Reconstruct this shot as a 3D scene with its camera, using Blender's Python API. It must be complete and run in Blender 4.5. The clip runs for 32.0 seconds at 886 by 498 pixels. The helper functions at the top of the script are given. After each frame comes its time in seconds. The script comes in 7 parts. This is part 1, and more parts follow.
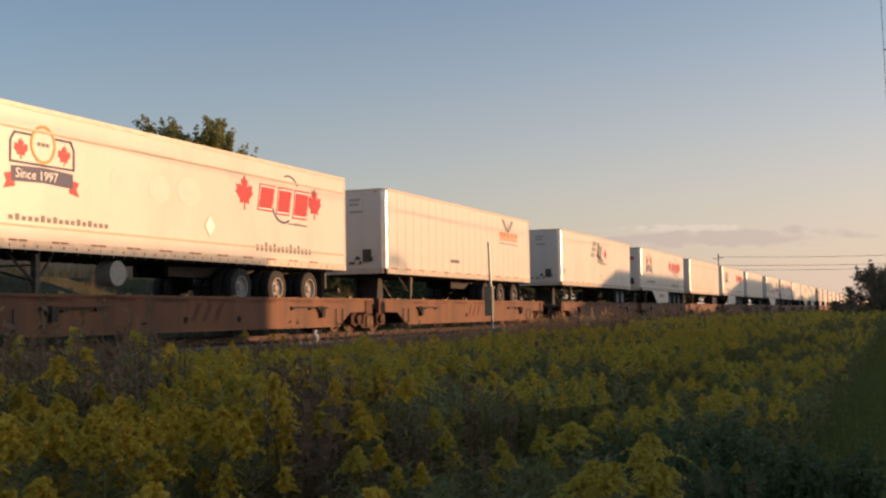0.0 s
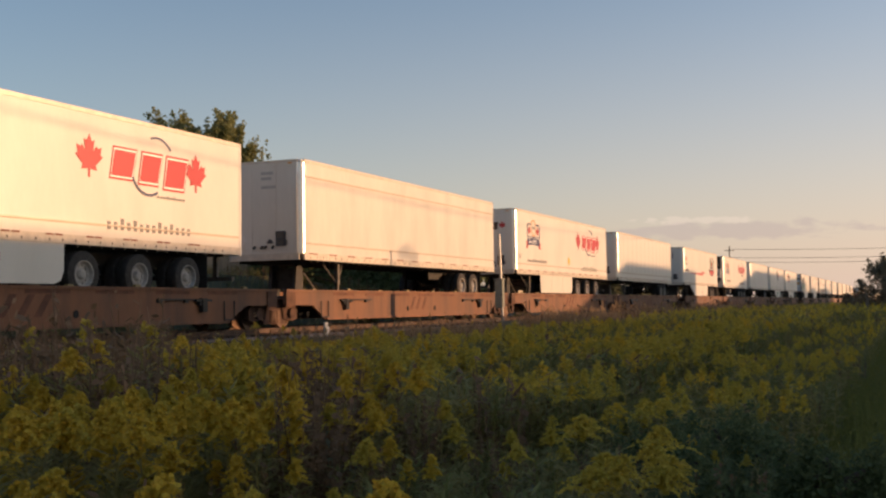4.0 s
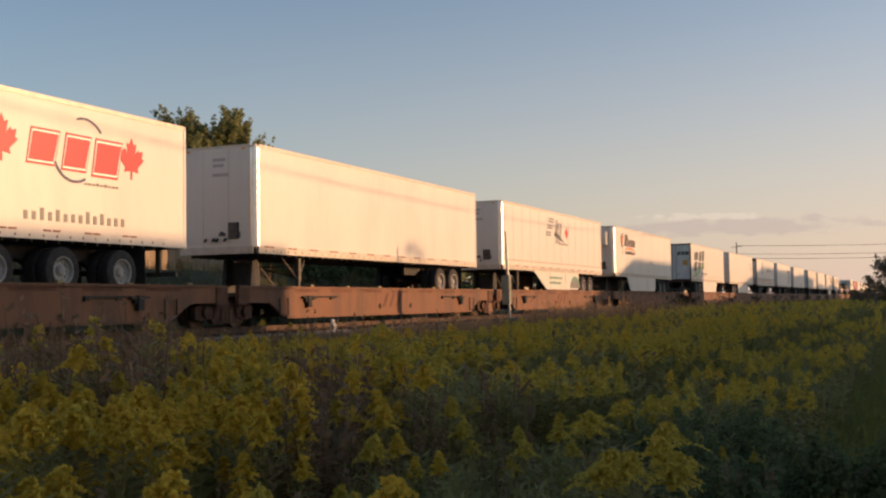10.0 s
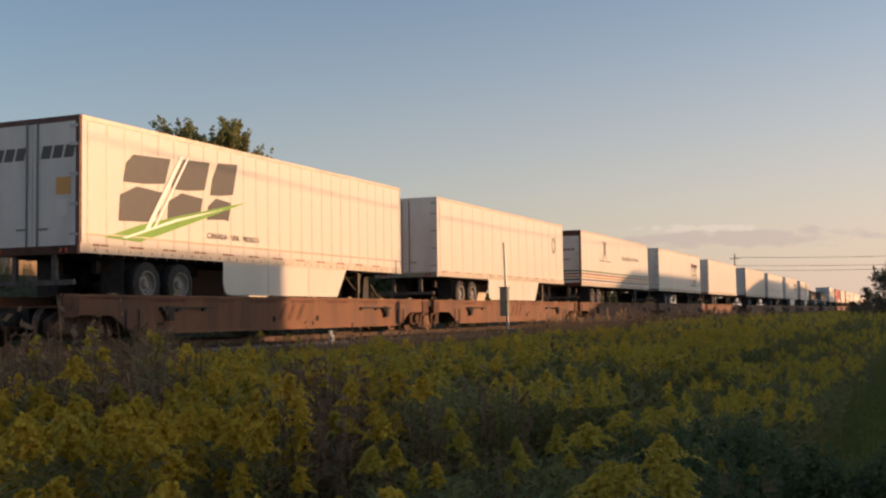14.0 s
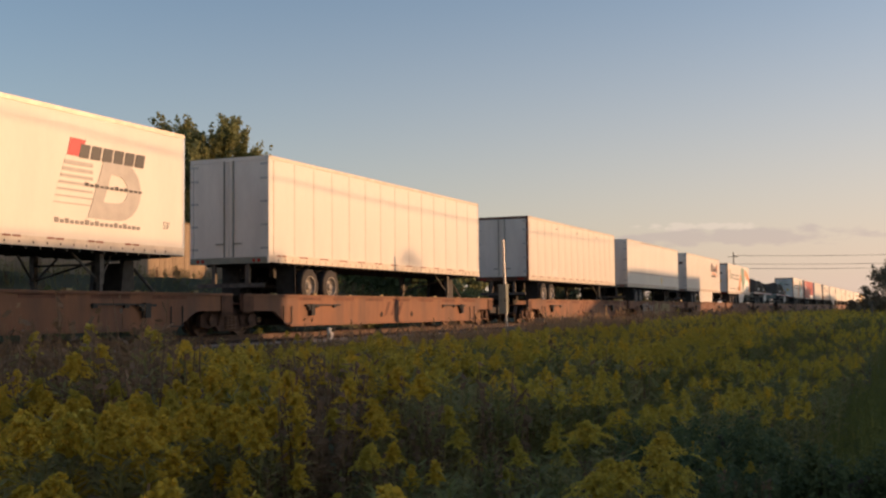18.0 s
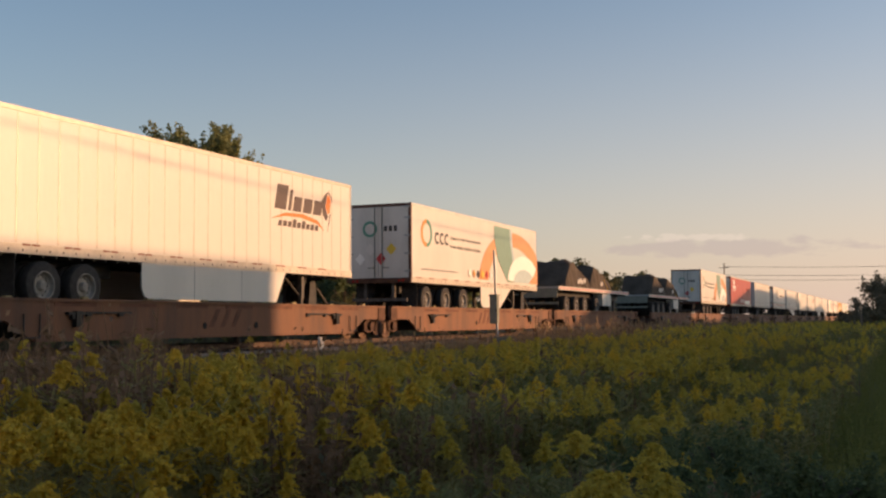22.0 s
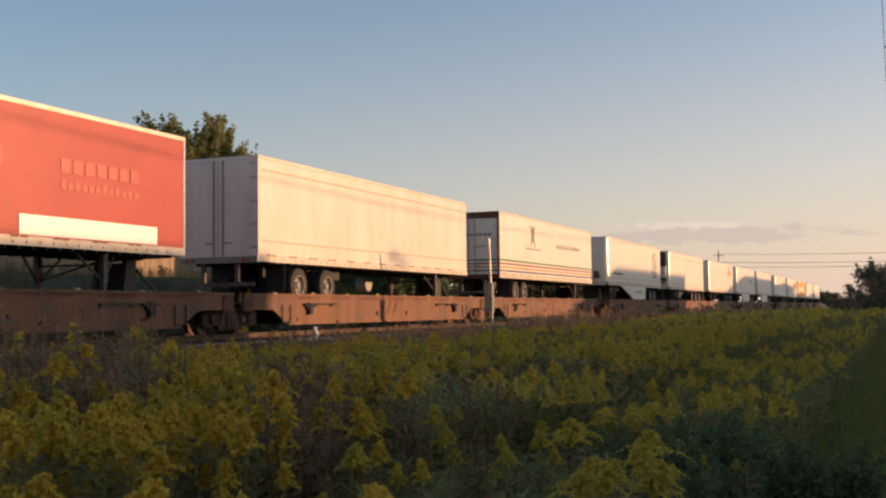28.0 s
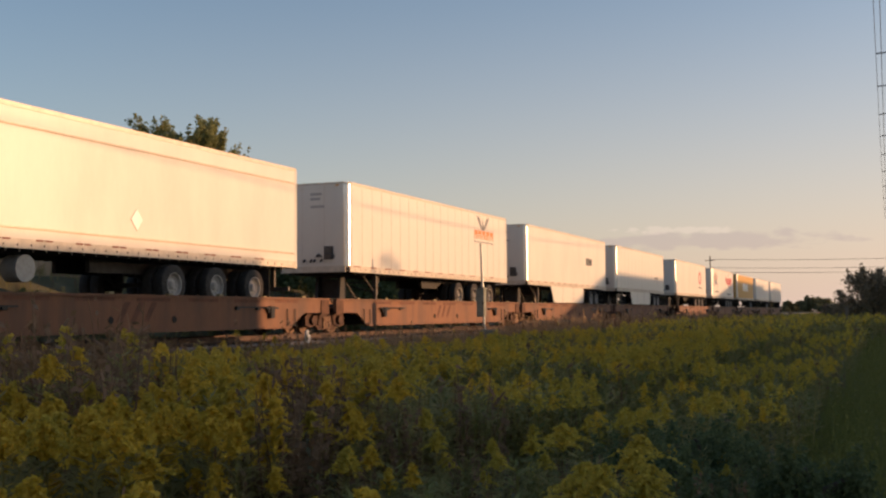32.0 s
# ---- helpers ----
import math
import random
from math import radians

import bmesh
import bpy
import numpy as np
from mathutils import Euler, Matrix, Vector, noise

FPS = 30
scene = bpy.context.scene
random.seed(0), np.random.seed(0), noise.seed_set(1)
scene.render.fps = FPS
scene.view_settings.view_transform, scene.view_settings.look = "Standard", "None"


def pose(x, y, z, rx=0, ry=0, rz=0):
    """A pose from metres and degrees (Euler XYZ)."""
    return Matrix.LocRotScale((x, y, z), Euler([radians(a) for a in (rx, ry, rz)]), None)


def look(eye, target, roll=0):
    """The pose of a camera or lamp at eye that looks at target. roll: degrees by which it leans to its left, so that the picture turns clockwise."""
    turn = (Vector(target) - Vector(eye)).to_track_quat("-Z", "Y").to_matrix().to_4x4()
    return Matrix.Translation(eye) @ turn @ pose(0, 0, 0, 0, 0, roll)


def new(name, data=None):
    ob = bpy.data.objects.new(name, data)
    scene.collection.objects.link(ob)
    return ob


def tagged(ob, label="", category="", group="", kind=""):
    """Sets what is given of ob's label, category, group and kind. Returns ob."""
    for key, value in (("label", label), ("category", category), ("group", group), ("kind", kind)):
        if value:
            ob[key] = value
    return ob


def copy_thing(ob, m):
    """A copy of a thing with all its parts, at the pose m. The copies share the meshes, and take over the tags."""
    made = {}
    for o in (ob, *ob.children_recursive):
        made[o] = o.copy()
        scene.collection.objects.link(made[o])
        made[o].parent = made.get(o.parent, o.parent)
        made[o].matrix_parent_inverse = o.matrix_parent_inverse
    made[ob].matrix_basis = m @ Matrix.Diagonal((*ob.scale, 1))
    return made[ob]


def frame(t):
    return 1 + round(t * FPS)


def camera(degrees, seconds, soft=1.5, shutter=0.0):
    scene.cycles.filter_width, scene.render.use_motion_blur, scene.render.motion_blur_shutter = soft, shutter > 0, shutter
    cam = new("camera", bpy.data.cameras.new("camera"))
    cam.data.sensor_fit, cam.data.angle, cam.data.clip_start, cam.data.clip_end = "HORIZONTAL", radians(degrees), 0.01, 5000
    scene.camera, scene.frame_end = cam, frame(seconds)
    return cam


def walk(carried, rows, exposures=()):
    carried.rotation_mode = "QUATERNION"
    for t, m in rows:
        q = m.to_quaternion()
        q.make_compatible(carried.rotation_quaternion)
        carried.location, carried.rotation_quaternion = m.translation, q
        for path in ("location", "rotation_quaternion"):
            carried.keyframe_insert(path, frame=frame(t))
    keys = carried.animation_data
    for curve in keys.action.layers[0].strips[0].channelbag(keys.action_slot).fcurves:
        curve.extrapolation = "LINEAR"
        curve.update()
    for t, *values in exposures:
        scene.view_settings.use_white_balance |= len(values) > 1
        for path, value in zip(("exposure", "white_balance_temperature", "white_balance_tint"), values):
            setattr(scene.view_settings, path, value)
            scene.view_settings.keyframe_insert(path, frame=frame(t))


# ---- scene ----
EXPO, KELVIN, TINT = 0.38, 6650, 15
SKY, SUN, SUNCOL = 0.15, 4.2, (1.0, 0.57, 0.285)
HAZE = (4.38, 3.32, 2.74, 0.17, 0.86, 0.95)
CLOUD_A, CLOUD_B, CLOUD_C = (2.5, 2.05, 2.0, 0.42), (5.0, 4.2, 3.7, 0.75), (4.8, 4.0, 3.3, 0.3)
EYE = 1.6
cam = camera(43.7, 32.0, soft=2.3)
walk(cam, [(t, pose(0, 0, EYE, 90 + p, r, y)) for t, y, p, r in (
    (0.0, 22.39, 3.34, 0.82), (0.5, 22.31, 3.43, 0.72), (1.0, 22.48, 3.21, 0.62), (1.5, 22.51, 3.07, 0.60),
    (2.0, 22.67, 2.99, 0.59), (2.5, 22.68, 3.19, 0.71), (3.0, 22.66, 3.27, 0.83), (3.5, 22.86, 3.19, 0.83),
    (5.5, 22.93, 2.05, 0.83), (6.0, 23.02, 1.94, 0.83), (6.5, 23.08, 2.13, 0.87), (7.0, 23.11, 2.09, 0.91),
    (7.5, 23.13, 2.12, 0.85), (8.0, 23.25, 2.29, 0.79), (8.5, 23.17, 2.72, 0.84), (9.0, 23.26, 2.74, 0.89),
    (9.5, 23.26, 2.76, 0.88), (10.0, 23.28, 2.79, 0.87), (10.5, 23.24, 2.85, 0.88), (11.0, 23.04, 2.94, 0.89),
    (11.5, 23.10, 2.88, 0.92), (12.0, 23.20, 2.90, 0.96), (12.5, 23.15, 2.95, 0.99), (13.0, 23.18, 3.18, 1.03),
    (13.5, 23.22, 3.25, 0.90), (14.0, 23.18, 3.37, 0.78), (14.5, 23.22, 3.41, 0.75), (16.5, 23.16, 3.75, 0.66),
    (17.0, 23.14, 3.57, 0.63), (17.5, 23.14, 3.37, 0.63), (18.0, 23.12, 3.24, 0.64), (18.5, 23.10, 3.15, 0.66),
    (19.0, 23.02, 2.97, 0.69), (19.5, 22.93, 2.84, 0.72), (20.0, 22.77, 3.04, 0.75), (20.5, 22.72, 3.14, 0.64),
    (21.0, 22.83, 3.44, 0.54), (21.5, 22.63, 3.81, 0.47), (22.0, 22.65, 3.74, 0.39), (22.5, 22.68, 3.73, 0.41),
    (23.0, 22.87, 3.27, 0.42), (23.5, 22.84, 2.99, 0.47), (24.0, 22.79, 2.63, 0.52), (24.5, 22.77, 2.75, 0.57),
    (26.5, 22.61, 3.24, 0.74), (27.0, 22.49, 3.19, 0.78), (27.5, 22.47, 3.00, 0.76), (28.0, 22.39, 3.17, 0.73),
    (28.5, 22.33, 3.27, 0.55), (29.0, 22.25, 3.17, 0.37), (29.5, 22.26, 3.24, 0.27), (30.0, 22.23, 3.22, 0.17),
    (30.5, 22.11, 3.22, 0.30), (31.0, 22.03, 3.17, 0.44), (31.5, 21.97, 3.26, 0.48), (32.0, 21.97, 3.38, 0.52))],
    exposures=[(t, EXPO + e, KELVIN, TINT) for t, e in ((0, 0.0), (22.4, 0.0), (22.9, -0.12), (23.2, -0.08), (24.0, 0.32), (24.7, 0.42), (26.5, 0.08), (27.0, 0.06), (28.0, 0.1), (29.3, 0.08), (32, 0.0))])


# ---- light ----
SUN_AZ, SUN_EL = 28.0, 8.0      # degrees from +X towards +Y, and above the horizon
world = bpy.data.worlds.new("sky")
scene.world = world
world.use_nodes = True
wn, wl = world.node_tree.nodes, world.node_tree.links
sky = wn.new("ShaderNodeTexSky")
sky.sky_type, sky.sun_disc = "NISHITA", False
sky.sun_elevation, sky.sun_rotation = radians(SUN_EL), radians(90 - SUN_AZ)
sky.air_density, sky.dust_density, sky.ozone_density = 1.0, 1.3, 2.1
back = wn["Background"]
back.inputs["Strength"].default_value = SKY


def cloud_layer(colour_in, az, el, wide, high, colour, scale, lo, hi, seed, squash=0.0):
    """Clouds round one direction of the sky, in degrees left of +Y and above the horizon."""
    n, l = wn, wl
    co = n.new("ShaderNodeTexCoord")
    sep = n.new("ShaderNodeSeparateXYZ")
    l.new(co.outputs["Generated"], sep.inputs[0])
    at = n.new("ShaderNodeMath"); at.operation = "ARCTAN2"
    neg = n.new("ShaderNodeMath"); neg.operation = "MULTIPLY"; neg.inputs[1].default_value = -1
    l.new(sep.outputs[0], neg.inputs[0]); l.new(neg.outputs[0], at.inputs[0]); l.new(sep.outputs[1], at.inputs[1])
    asn = n.new("ShaderNodeMath"); asn.operation = "ARCSINE"
    l.new(sep.outputs[2], asn.inputs[0])

    def bell(src, mid, half):
        a = n.new("ShaderNodeMath"); a.operation = "SUBTRACT"; a.inputs[1].default_value = radians(mid); l.new(src, a.inputs[0])
        b = n.new("ShaderNodeMath"); b.operation = "DIVIDE"; b.inputs[1].default_value = radians(half); l.new(a.outputs[0], b.inputs[0])
        c = n.new("ShaderNodeMath"); c.operation = "POWER"; c.inputs[1].default_value = 2; l.new(b.outputs[0], c.inputs[0])
        return c.outputs[0]

    r2 = n.new("ShaderNodeMath"); r2.operation = "ADD"
    l.new(bell(at.outputs[0], az, wide), r2.inputs[0]); l.new(bell(asn.outputs[0], el, high), r2.inputs[1])
    comb = n.new("ShaderNodeCombineXYZ")
    l.new(at.outputs[0], comb.inputs[0]); l.new(asn.outputs[0], comb.inputs[1]); comb.inputs[2].default_value = seed
    mp = n.new("ShaderNodeMapping"); mp.inputs["Scale"].default_value = (1, squash or wide / high / 2.2, 1)
    l.new(comb.outputs[0], mp.inputs[0])
    tex = n.new("ShaderNodeTexNoise"); tex.inputs["Scale"].default_value = scale; tex.inputs["Detail"].default_value = 7
    l.new(mp.outputs[0], tex.inputs["Vector"])
    sub = n.new("ShaderNodeMath"); sub.operation = "MULTIPLY_ADD"; sub.inputs[1].default_value = -0.3
    l.new(r2.outputs[0], sub.inputs[0]); l.new(tex.outputs["Fac"], sub.inputs[2])
    ramp = n.new("ShaderNodeMapRange"); ramp.interpolation_type = "SMOOTHSTEP"
    ramp.inputs[1].default_value, ramp.inputs[2].default_value = lo, hi
    ramp.inputs[4].default_value = colour[3]
    l.new(sub.outputs[0], ramp.inputs[0])
    mix = n.new("ShaderNodeMix"); mix.data_type = "RGBA"
    l.new(ramp.outputs[0], mix.inputs["Factor"]); l.new(colour_in, mix.inputs["A"])
    mix.inputs["B"].default_value = (*colour[:3], 1)
    return mix.outputs["Result"]


def haze(colour_in):
    """Warm evening haze along the whole horizon, thinnest square to the sun, plus an added fill opposite it."""
    n, l = wn, wl
    co = n.new("ShaderNodeTexCoord")
    sep = n.new("ShaderNodeSeparateXYZ")
    l.new(co.outputs["Generated"], sep.inputs[0])
    up = n.new("ShaderNodeMapRange"); up.inputs[1].default_value, up.inputs[2].default_value = 0.0, 0.40
    up.inputs[3].default_value, up.inputs[4].default_value = 1.0, 0.0
    l.new(sep.outputs[2], up.inputs[0])
    sq = n.new("ShaderNodeMath"); sq.operation = "POWER"; sq.inputs[1].default_value = 1.85
    l.new(up.outputs[0], sq.inputs[0])
    dot = n.new("ShaderNodeVectorMath"); dot.operation = "DOT_PRODUCT"
    l.new(co.outputs["Generated"], dot.inputs[0])
    dot.inputs[1].default_value = (math.cos(radians(SUN_AZ)), math.sin(radians(SUN_AZ)), 0)
    side = n.new("ShaderNodeMapRange"); side.inputs[1].default_value, side.inputs[2].default_value = -0.4, 0.47
    side.inputs[3].default_value, side.inputs[4].default_value = HAZE[3], HAZE[4]
    l.new(dot.outputs["Value"], side.inputs[0])
    # out-of-view glow opposite the sun, added to brighten the trailers' leading ends
    anti_fill = n.new("ShaderNodeMapRange"); anti_fill.inputs[1].default_value, anti_fill.inputs[2].default_value = -0.3, -1.0
    anti_fill.inputs[3].default_value, anti_fill.inputs[4].default_value = 0.0, HAZE[5]
    l.new(dot.outputs["Value"], anti_fill.inputs[0])
    both = n.new("ShaderNodeMath"); both.operation = "ADD"
    l.new(side.outputs[0], both.inputs[0]); l.new(anti_fill.outputs[0], both.inputs[1])
    fac = n.new("ShaderNodeMath"); fac.operation = "MULTIPLY"
    l.new(sq.outputs[0], fac.inputs[0]); l.new(both.outputs[0], fac.inputs[1])
    mix = n.new("ShaderNodeMix"); mix.data_type = "RGBA"
    l.new(fac.outputs[0], mix.inputs["Factor"]); l.new(colour_in, mix.inputs["A"])
    mix.inputs["B"].default_value = (*HAZE[:3], 1)
    return mix.outputs["Result"]


c1 = cloud_layer(haze(sky.outputs[0]), 8.2, 3.6, 7.5, 0.62, CLOUD_A, 34, 0.26, 0.46, 1.0, 2.6)
c1 = cloud_layer(c1, 10.2, 4.15, 4.6, 0.32, CLOUD_C, 60, 0.34, 0.5, 4.0, 2.0)
c1 = cloud_layer(c1, 42.6, 5.2, 3.9, 2.1, CLOUD_B, 26, 0.26, 0.37, 7.0, 1.1)
wl.new(c1, back.inputs["Color"])

sun = new("sun", bpy.data.lights.new("sun", "SUN"))
sun.data.energy, sun.data.angle, sun.data.color = SUN, radians(0.53), SUNCOL
sun.matrix_basis = look((30 * math.cos(radians(SUN_AZ)), 30 * math.sin(radians(SUN_AZ)), 30 * math.tan(radians(SUN_EL))), (0, 0, 0))


# ---- materials ----
def mat(name, base, rough=0.6, metal=0.0, vary=0.25, scale=3.0, fine=40.0, bump=0.15, tone=None, spec=0.4, stretch=(1, 1, 1), rand=0.0):
    """A surface with stains at one scale and grain at another."""
    m = bpy.data.materials.new(name)
    m.use_nodes = True
    n, l = m.node_tree.nodes, m.node_tree.links
    b = n["Principled BSDF"]
    b.inputs["Roughness"].default_value, b.inputs["Metallic"].default_value = rough, metal
    b.inputs["Specular IOR Level"].default_value = spec
    co = n.new("ShaderNodeTexCoord")
    mp = n.new("ShaderNodeMapping"); mp.inputs["Scale"].default_value = stretch
    l.new(co.outputs["Object"], mp.inputs[0])
    a = n.new("ShaderNodeTexNoise"); a.inputs["Scale"].default_value = scale; a.inputs["Detail"].default_value = 5
    f = n.new("ShaderNodeTexNoise"); f.inputs["Scale"].default_value = fine; f.inputs["Detail"].default_value = 3
    l.new(mp.outputs[0], a.inputs["Vector"]); l.new(mp.outputs[0], f.inputs["Vector"])
    mr = n.new("ShaderNodeMapRange"); mr.inputs[1].default_value, mr.inputs[2].default_value = 0.38, 0.68
    l.new(a.outputs["Fac"], mr.inputs[0])
    mix = n.new("ShaderNodeMix"); mix.data_type = "RGBA"
    tone = tone or tuple(c * (1 - vary) for c in base)
    mix.inputs["A"].default_value, mix.inputs["B"].default_value = (*base, 1), (*tone, 1)
    l.new(mr.outputs[0], mix.inputs["Factor"])
    g = n.new("ShaderNodeMix"); g.data_type = "RGBA"; g.blend_type = "MULTIPLY"; g.inputs["Factor"].default_value = 1
    gr = n.new("ShaderNodeMapRange"); gr.inputs[3].default_value, gr.inputs[4].default_value = 1 - vary * 0.5, 1 + vary * 0.3
    l.new(f.outputs["Fac"], gr.inputs[0]); l.new(mix.outputs["Result"], g.inputs["A"]); l.new(gr.outputs[0], g.inputs["B"])
    last = g.outputs["Result"]
    if rand:
        oi = n.new("ShaderNodeObjectInfo")
        rr = n.new("ShaderNodeMapRange"); rr.inputs[3].default_value, rr.inputs[4].default_value = 1 - rand, 1 + rand
        l.new(oi.outputs["Random"], rr.inputs[0])
        h = n.new("ShaderNodeMix"); h.data_type = "RGBA"; h.blend_type = "MULTIPLY"; h.inputs["Factor"].default_value = 1
        l.new(last, h.inputs["A"]); l.new(rr.outputs[0], h.inputs["B"])
        last = h.outputs["Result"]
    l.new(last, b.inputs["Base Color"])
    if bump:
        bp = n.new("ShaderNodeBump"); bp.inputs["Strength"].default_value = bump; bp.inputs["Distance"].default_value = 0.02
        l.new(f.outputs["Fac"], bp.inputs["Height"]); l.new(bp.outputs[0], b.inputs["Normal"])
    return m


def leafmat(name, base, tone, trans=0.25, rough=0.6):
    """Foliage: each clump or leaf has a tone of its own, and lets some light through."""
    m = bpy.data.materials.new(name)
    m.use_nodes = True
    n, l = m.node_tree.nodes, m.node_tree.links
    b = n["Principled BSDF"]
    b.inputs["Roughness"].default_value, b.inputs["Specular IOR Level"].default_value = rough, 0.06
    g = n.new("ShaderNodeNewGeometry")
    mix = n.new("ShaderNodeMix"); mix.data_type = "RGBA"
    mix.inputs["A"].default_value, mix.inputs["B"].default_value = (*base, 1), (*tone, 1)
    l.new(g.outputs["Random Per Island"], mix.inputs["Factor"])
    l.new(mix.outputs["Result"], b.inputs["Base Color"])
    tr = n.new("ShaderNodeBsdfTranslucent")
    l.new(mix.outputs["Result"], tr.inputs["Color"])
    ms = n.new("ShaderNodeMixShader"); ms.inputs[0].default_value = trans
    l.new(b.outputs[0], ms.inputs[1]); l.new(tr.outputs[0], ms.inputs[2])
    l.new(ms.outputs[0], n["Material Output"].inputs["Surface"])
    return m


